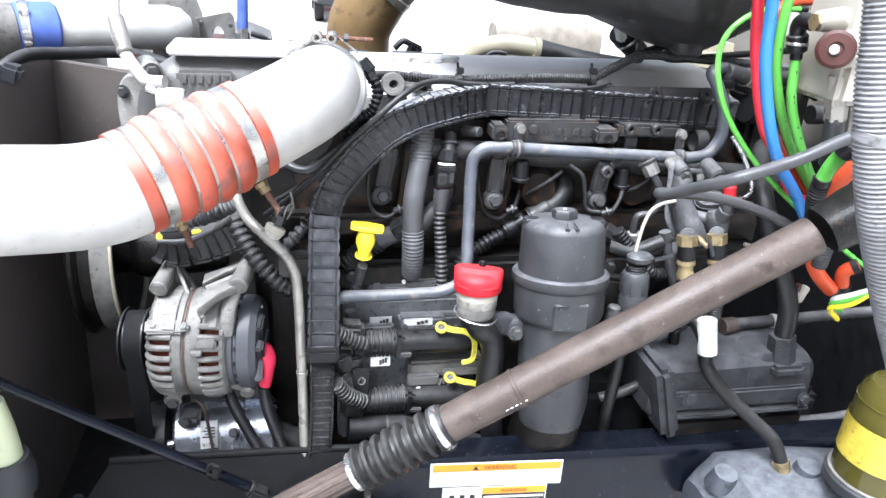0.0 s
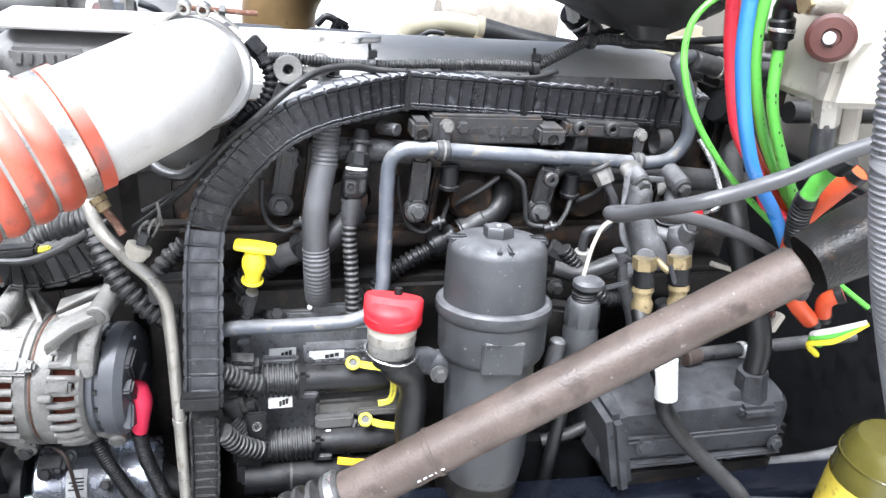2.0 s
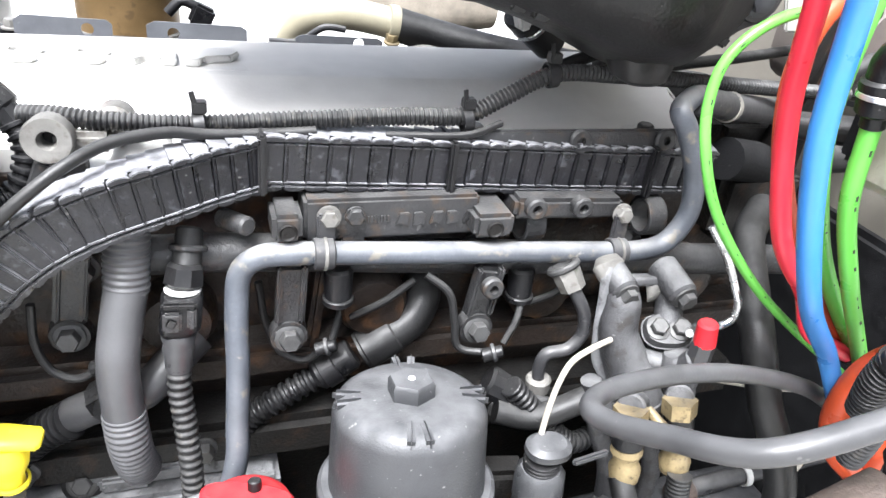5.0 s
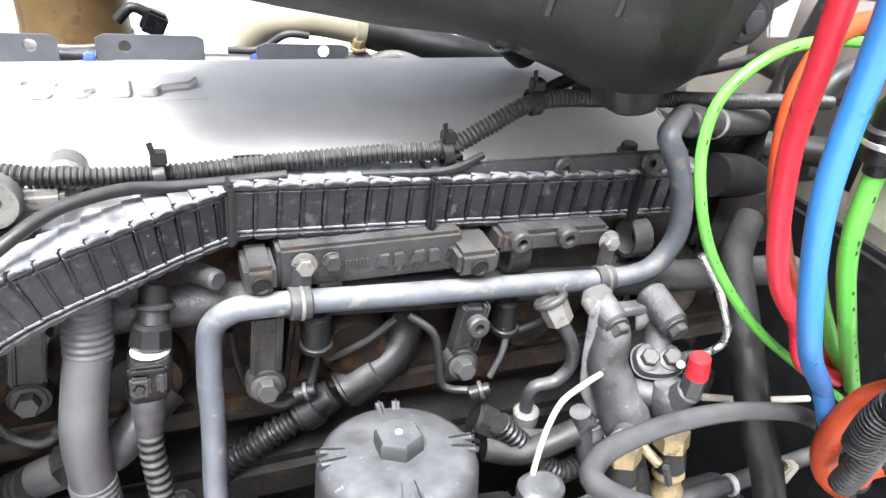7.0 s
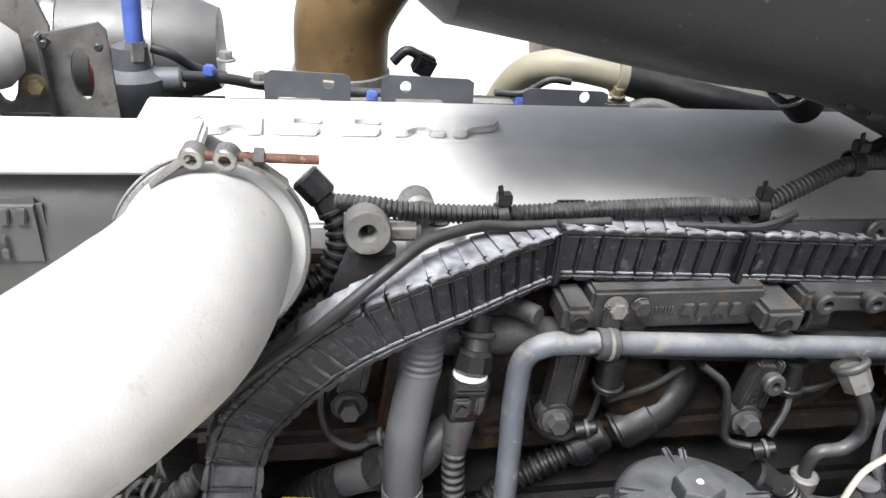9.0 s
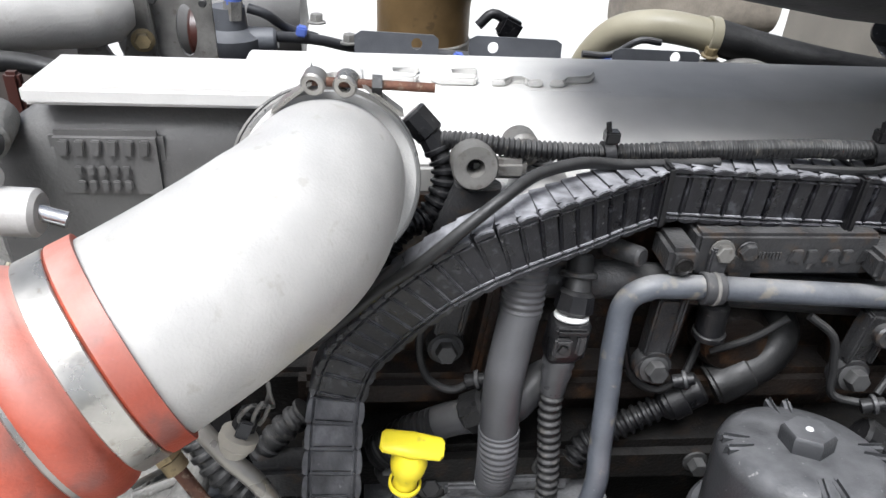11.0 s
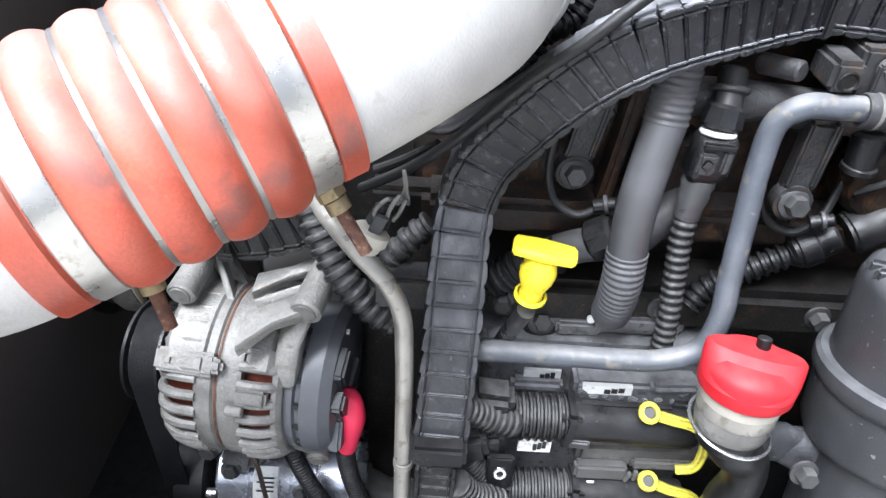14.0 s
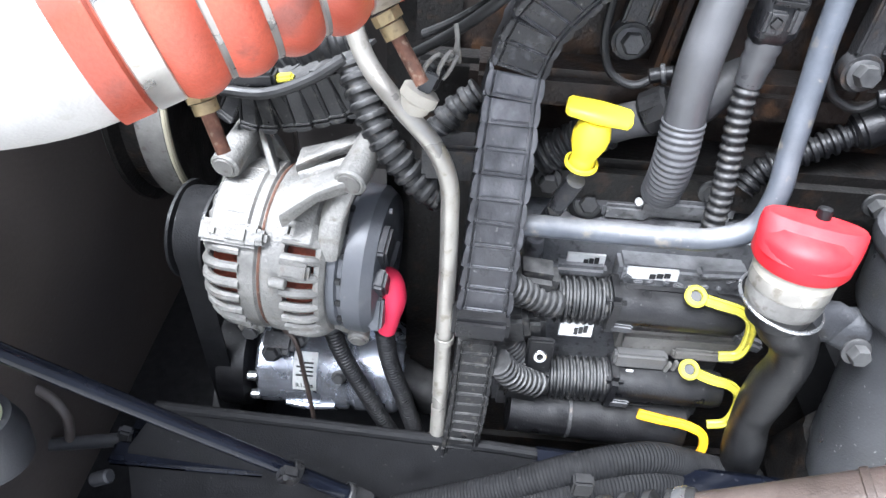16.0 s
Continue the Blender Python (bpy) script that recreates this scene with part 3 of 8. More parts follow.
for k in range(4):
    x = 0.145 + 0.172 * k
    part("inlet_port", lathe((x + 0.07, 1.10, 1.615), (0, -1, 0), [(0, 0), (0.034, 0), (0.034, 0.02), (0.028, 0.03), (0, 0.03)], 24), M_HEAD, engine)
    part("head_boss", hexbolt((x, 1.10, 1.66), (0, -1, 0), 0.010, 0.016), M_BOLT, engine)
    part("rib", box((x + 0.02, 1.10, 1.61), (0.012, 0.03, 0.15), (0, 6, 0), 0.004), M_HEAD, engine)
for k in range(5):
    part("block_boss", hexbolt((0.08 + 0.15 * k, 1.065, 1.475), (0, -1, 0), 0.009, 0.014), M_BOLT, engine)

cover = thing("valve_cover", (0.33, 1.27, 1.73), "grey painted cast valve cover with raised brand shape", "valve cover")
bm = bmesh.new()
sec = [(1.138, 1.720), (1.138, 1.752), (1.141, 1.7555), (1.218, 1.776), (1.226, 1.783), (1.232, 1.786), (1.345, 1.787), (1.36, 1.77), (1.36, 1.72)]
a = [bm.verts.new((-0.06, y, z)) for y, z in sec]
b = [bm.verts.new((0.755, y, z)) for y, z in sec]
for k in range(len(sec) - 1):
    bm.faces.new((a[k], a[k + 1], b[k + 1], b[k]))
bm.faces.new(a[::-1])
bm.faces.new(b)
bmesh.ops.bevel(bm, geom=list(bm.edges), offset=0.0035, segments=2, affect="EDGES", clamp_overlap=True)
part("casting", bm, M_COVER, cover)
part("foot_shelf", slab((0.132, 1.085, 1.7515), (0.700, 1.085, 1.735), 1.085, 1.140, 0.003), M_COVER, cover)
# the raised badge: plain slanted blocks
badge = part("badge_plate", prism([(-0.095, 0), (0.262, 0), (0.252, 0.056), (-0.075, 0.056)], (0.03, 1.236, 1.7835), (1, 0, 0), (0, 1, 0.02), -0.003, 0.001), M_COVER, cover)
STROKES = ([(0, 0), (0.014, 0), (0.018, 0.012), (0.044, 0.016), (0.052, 0.030), (0.044, 0.042), (0.012, 0.042)], [(0, 0), (0.013, 0), (0.022, 0.012), (0.034, 0.012), (0.036, 0), (0.050, 0), (0.048, 0.042), (0.030, 0.042)], [(0, 0.010), (0.008, 0), (0.042, 0), (0.047, 0.012), (0.020, 0.013), (0.020, 0.029), (0.048, 0.030), (0.046, 0.042), (0.010, 0.042), (0.002, 0.034)])
for k, kind_ in enumerate((0, 1, 2, 2, 1, 0)):
    part("badge_stroke", prism(STROKES[kind_], (-0.050 + 0.0565 * k, 1.243, 1.787), (1, 0, 0), (0, 1, 0.02), -0.0075, 0.0016), M_COVER, badge)
for k, x in enumerate((0.20, 0.48, 0.66)):
    part("foot", loft([((x, 1.10, 1.742), 0.03, 0.02, (1, 0, 0), (0, 1, 0)), ((x, 1.12, 1.768), 0.018, 0.018, (1, 0, 0), (0, 1, 0))], 20, 3), M_COVER, cover)
    part("bolt", hexbolt((x, 1.115, 1.768), (0, 0, 1), 0.008, 0.01), M_BOLT, cover)
for x in (0.193, 0.300):
    part("foot_ring", loft([((x, 1.128, 1.7535), 0.046, 0.022, (1, 0, 0), (0, 0.96, 0.26)), ((x, 1.128, 1.7600), 0.036, 0.015, (1, 0, 0), (0, 0.96, 0.26))], 28, 2.2), M_COVER, cover)
flange = part("flange", box((0.58, 1.078, 1.772), (0.24, 0.006, 0.028), (-12, 0, 0), 0.002), M_CAST, cover, "thin grey flange plate with holes")
for x in (0.566, 0.655):
    part("flange_boss", ring((x, 1.073, 1.777), (0, -1, 0.2), 0.004, 0.006, 0.007, 20), M_CAST, cover)

# bored lug at the front of the cover
lug = thing("lifting_lug", (0.155, 1.09, 1.74), "bare cast bracket lug with a bored hole", "bracket")
bm = lathe((0.141, 1.073, 1.784), (0, -1, 0.15), [(0.0055, -0.02), (0.0165, -0.02), (0.0175, 0.006), (0.016, 0.009), (0.007, 0.009), (0.0055, 0.004), (0.0055, -0.02)], 32)
part("bore", bm, M_CASTALU, lug)
# dark plug closes the hole and gives its shade by colour
part("bore_floor", rod((0.141, 1.082, 1.7807), (0.141, 1.1, 1.778), 0.0075, seg=16), M_DARK, lug)
part("web", loft([((0.135, 1.083, 1.72), 0.026, 0.012, (1, 0, 0), (0, 1, 0)), ((0.146, 1.08, 1.765), 0.018, 0.012, (1, 0, 0), (0, 1, 0))], 20, 3), M_CAST, lug)
part("second_boss", rod((0.182, 1.123, 1.782), (0.182, 1.094, 1.786), 0.0145, 0.0135, 24, 0.003), M_CASTALU, lug)
part("bridge", box((0.162, 1.083, 1.778), (0.04, 0.014, 0.016), (0, 0, 0), 0.004), M_CASTALU, lug)

# ---- charge air pipe and manifold ----
manifold = thing("intake_manifold", (-0.10, 1.2, 1.62), "dark grey cast intake manifold with raised casting marks", "manifold")
# pale cover paint on the dark manifold's top stands for sunlight on it
part("top_plate", box((-0.080, 1.14, 1.820), (0.20, 0.08, 0.014), (0, 0, 0), 0.003), M_COVER, manifold)
part("body", loft([((-0.250, 1.165, 1.70), 0.02, 0.03, (0, 1, 0), (0, 0, 1)), ((-0.225, 1.16, 1.70), 0.045, 0.075, (0, 1, 0), (0, 0, 1)), ((-0.17, 1.16, 1.715), 0.056, 0.095, (0, 1, 0), (0, 0, 1)), ((0.02, 1.165, 1.72), 0.056, 0.09, (0, 1, 0), (0, 0, 1)), ((0.09, 1.18, 1.71), 0.05, 0.05, (0, 1, 0), (0, 0, 1))], 40, 3.5), M_MANIFOLD, manifold)
part("outlet", lathe((0.042, 1.056, 1.784), (0.2, -0.91, 0.35), [(0.052, -0.10), (0.056, -0.02), (0.06, 0.0), (0.05, 0.0)], 40), M_MANIFOLD, manifold)
# flange in paler metal than the body: the lit end put into colour
fl_ = part("end_flange", loft([((-0.2300, 1.140, 1.722), 0.034, 0.060, (0.9, -0.35, 0), UZ), ((-0.2330, 1.130, 1.722), 0.034, 0.060, (0.9, -0.35, 0), UZ), ((-0.2345, 1.126, 1.722), 0.030, 0.056, (0.9, -0.35, 0), UZ)], 40, 2.2), M_ALU, manifold, "oval end flange, coloured pale as if lit")
part("flange_bolt", hexbolt((-0.2500, 1.128, 1.755), (-0.35, -0.9, 0), 0.0075, 0.007), M_BOLT, fl_)
mark = part("mark_plate", box((-0.130, 1.1098, 1.765), (0.082, 0.012, 0.054), (0, 0, 0), 0.0045), M_MANIFOLD, manifold)
for k in range(6):
    part("raised_mark", prism([(0, 0), (0.0072, 0), (0.0092, 0.0125), (0.0022, 0.0125)], (-0.164 + 0.0115 * k, 1.1005, 1.774), (1, 0, 0), (0, 0, 1), 0.004, 0.0009), M_MANIFOLD, mark)
for row in range(2):
    for k in range(5):
        part("raised_mark", box((-0.151 + 0.0085 * k, 1.1015, 1.7625 - 0.012 * row), (0.0055, 0.003, 0.0075), (0, 0, 0), 0.0008), M_MANIFOLD, mark)
part("stud_boss", rod((-0.215, 1.13, 1.792), (-0.198, 1.075, 1.795), 0.017, 0.015, 24, 0.003), M_ALU, manifold)
hexbolt((-0.198, 1.075, 1.795), (0.3, -0.95, 0.05), 0.009, 0.01, bm := bmesh.new())
part("stud_bolt", bm, M_BOLT, manifold)

sensor = thing("pressure_fitting", (-0.16, 1.06, 1.75), "aluminium sensor body on a bent silver refrigerant line", "fitting")
part("body", rod((-0.1864, 1.03, 1.767), (-0.1504, 1.03, 1.765), 0.0165, 0.0165, 28, 0.003), M_PIPE, sensor)
part("stem", rod((-0.1992, 1.03, 1.781), (-0.1347, 1.03, 1.76), 0.006, 0.006, 16), M_STEEL, sensor)
part("line", tube([(-0.1742, 1.03, 1.79), (-0.1965, 1.04, 1.789), (-0.206, 1.06, 1.788), (-0.2287, 1.08, 1.814), (-0.2477, 1.12, 1.846), (-0.2587, 1.2, 1.923)], 0.0085, 16), M_PIPE, sensor)
part("sleeve", rod((-0.2305, 1.08, 1.818), (-0.2466, 1.12, 1.861), 0.011, 0.011, 20, 0.002), M_CREAM, sensor)

charge = thing("charge_air_pipe", (0.0271, 1.033, 1.766), "pale sand-cast aluminium charge air elbow with a red silicone hose", "pipe")
ELBOW = [(0.034, 1.060, 1.780), (0.0355, 1.034, 1.790), (0.0195, 0.973, 1.787), (-0.015, 0.9345, 1.775), (-0.0535, 0.9052, 1.7613), (-0.077, 0.893, 1.7525)]
elbow = part("elbow", tube(ELBOW, 0.058, 48, 0.005, radius=lambda f: 0.0500 + 0.0090 * min(1, f * 2.2) ** 0.8), M_PIPE, charge)
lower = part("lower_pipe", tube([(-0.165, 0.8435, 1.7222), (-0.202, 0.823, 1.71), (-0.2386, 0.811, 1.706), (-0.2844, 0.796, 1.709), (-0.3494, 0.7747, 1.716), (-0.4375, 0.7389, 1.731)], 0.0588, 48, 0.006), M_PIPE, charge)
ea = Vector((0.2, -0.91, 0.35))
VC = Vector((0.036, 1.048, 1.783))
vband = part("band_clamp", ring(VC, ea, 0.0585, 0.016, 0.0055, 56), M_BAND, charge, "steel band clamp with a threaded bolt")
part("elbow_flange", ring(VC + ea.normalized() * 0.013, ea, 0.050, 0.005, 0.0105, 56), M_PIPE, vband)
part("band_lip", ring(VC + ea.normalized() * 0.009, ea, 0.0545, 0.004, 0.0095, 56), M_BAND, vband)
part("band_lip", ring(VC - ea.normalized() * 0.009, ea, 0.0575, 0.004, 0.0085, 56), M_BAND, vband)
for d_ in (-0.0045, 0.0045):
    # thin dark ring on the band, a groove's shade done in colour
    part("band_groove", ring(VC + ea.normalized() * d_, ea, 0.0636, 0.0022, 0.0010, 56), M_DARK, vband)
T0, T1 = Vector((0.0256, 1.045, 1.854)), Vector((0.1069, 1.045, 1.851))
part("clamp_bolt", rod(T0, T1, 0.0032, seg=12), M_RUST, vband, "rusty threaded clamp bolt")
for f, d_ in ((0.0, -1), (0.40, 1)):
    q_ = T0.lerp(T1, f + 0.03)
    part("clamp_strap", box(q_ + Vector((0.013 * d_, 0.002, -0.010)), (0.034, 0.014, 0.0025), (0, 38 * d_, 0), 0.001), M_BAND, vband)
part("clamp_nut", rod(T0.lerp(T1, 0.50), T0.lerp(T1, 0.58), 0.0065, seg=6), M_BOLT, vband)
for f in (0.05, 0.30):
    part("clamp_loop", ring(T0.lerp(T1, f), (0.2, 1, 0.2), 0.004, 0.012, 0.004, 20), M_BAND, vband)

H0, H1 = Vector((-0.0565, 0.9035, 1.7603)), Vector((-0.192, 0.8285, 1.713))
hose_pts = [H0, (-0.1225, 0.868, 1.736), H1]


def hose_radius(f):
    """Four humps between two clamped ends."""
    if f < 0.09 or f > 0.90:
        return 0.0622
    if f < 0.19 or f > 0.81:
        return 0.0598
    g = (f - 0.19) / 0.62 * 4
    return 0.0598 + 0.0062 * abs(math.sin(math.pi * g)) ** 0.6


hose = part("hose", tube(hose_pts, 0.063, 56, 0.0018, radius=hose_radius), M_SILICONE, charge, "red silicone hose with four humps")
line = spline(hose_pts, 0.002)


def along_hose(f):
    i = min(len(line) - 2, int(f * (len(line) - 1)))
    return line[i], (line[i + 1] - line[i]).normalized()


for f, w in ((0.14, 0.0155), (0.855, 0.0145)):
    c, d = along_hose(f)
    cl = part("hose_clamp", ring(c, d, 0.0598, w, 0.0024, 56), M_CLAMP, charge, "dull steel hose clamp")
for k in range(1, 4):
    c, d = along_hose(0.19 + 0.62 * k / 4)
    part("wire_ring", ring(c, d, 0.0592, 0.0050, 0.0034, 56), M_BAND, hose)
for (p, q) in (((-0.1410, 0.846, 1.6615), (-0.1295, 0.8365, 1.6305)), ((-0.0482, 0.885, 1.696), (-0.0259, 0.875, 1.661))):
    p, q = Vector(p), Vector(q)
    tb = part("clamp_bolt", rod(p, q, 0.0042, 0.0040, 14), M_RUST, charge, "rusty clamp bolt")
    part("clamp_nut", rod(p, p.lerp(q, 0.14), 0.0085, seg=6), M_BRASS, tb)
    part("spring_sleeve", rod(p.lerp(q, 0.16), p.lerp(q, 0.34), 0.007, seg=16), M_BRASS, tb)

bundle = thing("braided_hose", (0.1, 0.90, 1.2), "black braided hoses lying along the chassis rail", "hose")
for k in range(2):
    part("hose", tube([Vector(p) + Vector((0, -0.018 * k, -0.016 * k)) for p in ((-0.0389, 0.9, 1.159), (0.0617, 0.905, 1.207), (0.1403, 0.915, 1.243), (0.2076, 0.93, 1.246), (0.2728, 0.95, 1.207), (0.3447, 0.97, 1.164))], 0.0165, 22, 0.0015, 0.0034, 0.0008), M_BELT_AND_SHADE, bundle)
part("clip", box((0.1254, 0.86, 1.301), (0.018, 0.012, 0.02), (0, 0, 0), 0.002), M_PLASTIC, bundle)


# ---- ribbed wiring conduit ----
loom = thing("wiring_conduit", (0.03, 0.98, 1.2), "black ribbed wiring conduit with grey dust and painted sky glare on top", "wiring conduit")
SEG_L, SEG_W, SEG_D = 0.0160, 0.046, 0.036


def rib_mesh(length, width, deep):
    """One ribbed link: a shell with a framed panel and scalloped lips; x along, y away from the viewer, z across."""
    bm = box((0, deep / 2 + 0.0022, 0), (length * 0.995, deep - 0.0044, width - 0.004), (0, 0, 0), 0.0008)
    box((-length * 0.44, 0.0042, 0), (length * 0.11, 0.0078, width - 0.009), (0, 0, 0), 0.0008, bm)
    box((length * 0.05, 0.0044, 0), (length * 0.82, 0.0044, width - 0.013), (0, 0, 1.2), 0.0009, bm)
    for s_ in (1, -1):
        prism([(-length * 0.5, -0.0022), (length * 0.5, -0.0022), (length * 0.5, 0.0004), (length * 0.25, 0.0020), (-length * 0.15, 0.0026), (-length * 0.42, 0.0014), (-length * 0.5, 0.0)], (0, -0.0014 if s_ > 0 else 0.0006, s_ * (width / 2 - 0.0016)), (1, 0, 0), (0, 0, s_), 0.010 if s_ > 0 else -0.005, 0.0006, bm)
        box((0, 0.0026, s_ * (width / 2 - 0.0068)), (length * 0.98, 0.0048, 0.0016), (0, 1.5, 0), 0.0005, bm)
    lean, top = length * 0.55, width / 2
    hi = [bm.verts.new(p) for p in ((-length * 0.5, 0.004, top + 0.0012), (length * 0.52, 0.004, top - 0.0008), (length * 0.52 + lean, deep - 0.003, top - 0.0008), (-length * 0.5 + lean, deep - 0.003, top + 0.0012))]
    lo = [bm.verts.new((v.co.x, v.co.y, top - 0.004)) for v in hi]
    bm.faces.new(hi)
    bm.faces.new(lo[::-1])
    for k in range(4):
        bm.faces.new((hi[k], lo[k], lo[(k + 1) % 4], hi[(k + 1) % 4]))
    return bm


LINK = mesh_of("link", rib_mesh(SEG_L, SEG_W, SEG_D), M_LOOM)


def link_at(p, t):
    t = t.normalized()
    deep = Vector((0, 1, 0))
    deep = (deep - t * deep.dot(t)).normalized()
    up = t.cross(deep)
    return Matrix(((t.x, deep.x, up.x, p.x), (t.y, deep.y, up.y, p.y), (t.z, deep.z, up.z, p.z), (0, 0, 0, 1)))


S0, S1 = Vector((0.287, 1.066, 1.764)), Vector((0.718, 1.070, 1.743))
n = 25
for k in range(n):
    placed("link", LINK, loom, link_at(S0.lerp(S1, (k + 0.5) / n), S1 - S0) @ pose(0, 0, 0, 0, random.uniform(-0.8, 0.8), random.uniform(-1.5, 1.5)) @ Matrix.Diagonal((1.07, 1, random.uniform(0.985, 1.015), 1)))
LOOM = [(0.292, 1.065, 1.763), (0.253, 1.046, 1.761), (0.219, 1.030, 1.757), (0.177, 1.016, 1.749), (0.139, 1.012, 1.733), (0.103, 1.018, 1.702), (0.070, 1.028, 1.660), (0.049, 1.036, 1.626), (0.038, 1.032, 1.590), (0.0345, 1.008, 1.553), (0.033, 0.985, 1.505), (0.031, 0.965, 1.445), (0.0295, 0.951, 1.395), (0.0285, 0.947, 1.375)]
curve = spline(LOOM[::-1], 0.002)
acc = 0.0
for i in range(1, len(curve) - 3):
    acc += (curve[i] - curve[i - 1]).length
    pitch_ = 0.0205 - 0.0060 * min(1, max(0, (curve[i].z - 1.58) / 0.1))
    if acc >= pitch_:
        acc -= pitch_
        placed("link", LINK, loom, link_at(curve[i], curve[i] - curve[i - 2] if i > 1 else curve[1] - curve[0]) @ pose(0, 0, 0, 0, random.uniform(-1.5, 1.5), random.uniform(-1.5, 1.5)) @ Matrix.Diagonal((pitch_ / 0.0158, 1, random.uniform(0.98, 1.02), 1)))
for f in (0.0, 0.365, 0.83):
    p = S0.lerp(S1, f)
    part("strap", box((p.x, p.y + 0.016, p.z), (0.007, 0.045, 0.051), (0, 0, 0), 0.002), M_PLASTIC, loom)
LOWER_LINK = mesh_of("link", rib_mesh(SEG_L, SEG_W, SEG_D), M_CORR)
curve = spline([(0.0272, 0.953, 1.373), (0.0268, 0.95, 1.329), (0.0252, 0.945, 1.275), (0.0212, 0.942, 1.212), (0.0188, 0.942, 1.136)], 0.001)
acc = 0.0
for i in range(2, len(curve)):
    acc += (curve[i] - curve[i - 1]).length
    if acc >= 0.0135:
        acc -= 0.0135
        placed("link", LOWER_LINK, loom, link_at(curve[i], curve[i - 2] - curve[i]) @ pose(0, 0, 0, 0, random.uniform(-3, 3), random.uniform(-4, 4)) @ Matrix.Diagonal((0.86, 0.85, 0.78, 1)))
part("collar", box((0.0272, 0.955, 1.396), (0.050, 0.040, 0.020), (-12, 2, 0), 0.004), M_PLASTIC, loom)
part("outlet", tube([(0.0483, 0.962, 1.334), (0.0649, 0.97, 1.306), (0.094, 0.985, 1.278)], 0.014, 16, 0.004, 0.008, 0.002), M_CORR, loom)
part("outlet", tube([(0.0441, 0.975, 1.423), (0.0667, 0.985, 1.403), (0.0985, 0.995, 1.382)], 0.014, 16, 0.004, 0.008, 0.002), M_CORR, loom)
part("end_sleeve", tube([(0.745, 1.090, 1.750), (0.80, 1.105, 1.737), (0.87, 1.14, 1.70)], 0.022, 16), M_BELT_AND_SHADE, loom)

# ---- small corrugated conduit with ties along the cover ----
small = thing("cable_conduit", (0.4, 1.08, 1.78), "slim black corrugated cable conduit with tie straps", "cable")
COND = [(0.105, 1.106, 1.790), (0.144, 1.092, 1.794), (0.171, 1.086, 1.7925), (0.241, 1.085, 1.7895), (0.320, 1.085, 1.793), (0.406, 1.085, 1.796), (0.458, 1.085, 1.797), (0.491, 1.087, 1.812), (0.535, 1.090, 1.832), (0.605, 1.092, 1.832), (0.736, 1.102, 1.822), (0.904, 1.120, 1.808)]
part("sleeve", tube(COND, 0.0078, 16, 0.002, 0.0040, 0.0016), M_CORR, small)
CABLE = [(0.330, 1.078, 1.786), (0.287, 1.076, 1.785), (0.252, 1.070, 1.787), (0.223, 1.062, 1.792), (0.200, 1.050, 1.794), (0.180, 1.040, 1.792), (0.156, 1.022, 1.784), (0.130, 1.012, 1.766), (0.104, 1.010, 1.742), (0.073, 1.014, 1.714), (0.0253, 1.03, 1.657), (-0.0084, 1.05, 1.619), (-0.0533, 1.09, 1.572)]
part("cable", tube(CABLE, 0.0045, 12), M_RUBBER, small)
part("cable", tube([(0.489, 1.079, 1.792), (0.4577, 1.071, 1.785), (0.4131, 1.075, 1.783), (0.3877, 1.079, 1.782)], 0.0032, 10), M_RUBBER, small)
part("upper_cable", tube([(0.5382, 1.095, 1.835), (0.5734, 1.11, 1.842), (0.6122, 1.13, 1.844), (0.6126, 1.15, 1.822), (0.7696, 1.17, 1.828), (0.9485, 1.22, 1.835)], 0.006, 12), M_RUBBER, small)
for p in ((0.2432, 1.081, 1.79), (0.4584, 1.084, 1.793), (0.5336, 1.09, 1.832)):
    tie = part("tie_strap", ring(p, (1, 0, 0.15), 0.0095, 0.009, 0.0018, 20), M_PLASTIC, small)
    part("tie_head", box((p[0], p[1] - 0.001, p[2] + 0.0155), (0.011, 0.010, 0.009), (0, 0, 0), 0.001), M_PLASTIC, tie)
    part("tie_tail", box((p[0] - 0.004, p[1] - 0.004, p[2] + 0.022), (0.004, 0.0015, 0.012), (0, -12, 8), 0.0003), M_PLASTIC, tie)
ringbolt = thing("flange_bolt", (0.308, 1.095, 1.765), "zinc bolt under a black clip on the valve cover edge", "bolt")
part("head", hexbolt((0.308, 1.095, 1.768), (0, -0.5, 1), 0.0075, 0.010), M_BRASS, ringbolt)
part("clip", box((0.306, 1.103, 1.786), (0.026, 0.010, 0.012), (-20, 0, 0), 0.002), M_PLASTIC, ringbolt)

# ---- mounting rail with bored end blocks ----
mrail = thing("mounting_rail", (0.39, 1.04, 1.71), "grey cast bracket rail with bored blocks at its ends", "bracket")
part("bar", slab((0.3185, 1.053, 1.736), (0.4701, 1.053, 1.698), 1.055, 1.096, 0.003), M_CAST, mrail)
for p, q in (((0.292, 1.036, 1.7305), (0.316, 1.036, 1.7065)), ((0.4600, 1.030, 1.7265), (0.4965, 1.030, 1.7040))):
    blk = part("end_block", slab(p, q, p[1] + 0.004, 1.080, 0.004), M_CAST, mrail)
    c = ((p[0] + q[0]) / 2, p[1] + 0.0032, (p[2] + q[2]) / 2 - 0.002)
    # shallow dark disc; the depth of the bore is only painted shade
    part("bore", lathe(c, (0, -1, 0), [(0, -0.0005), (0.0045, -0.0005), (0.0065, 0.0012), (0.0078, 0.0002), (0, 0)], 20), M_DARK, blk)
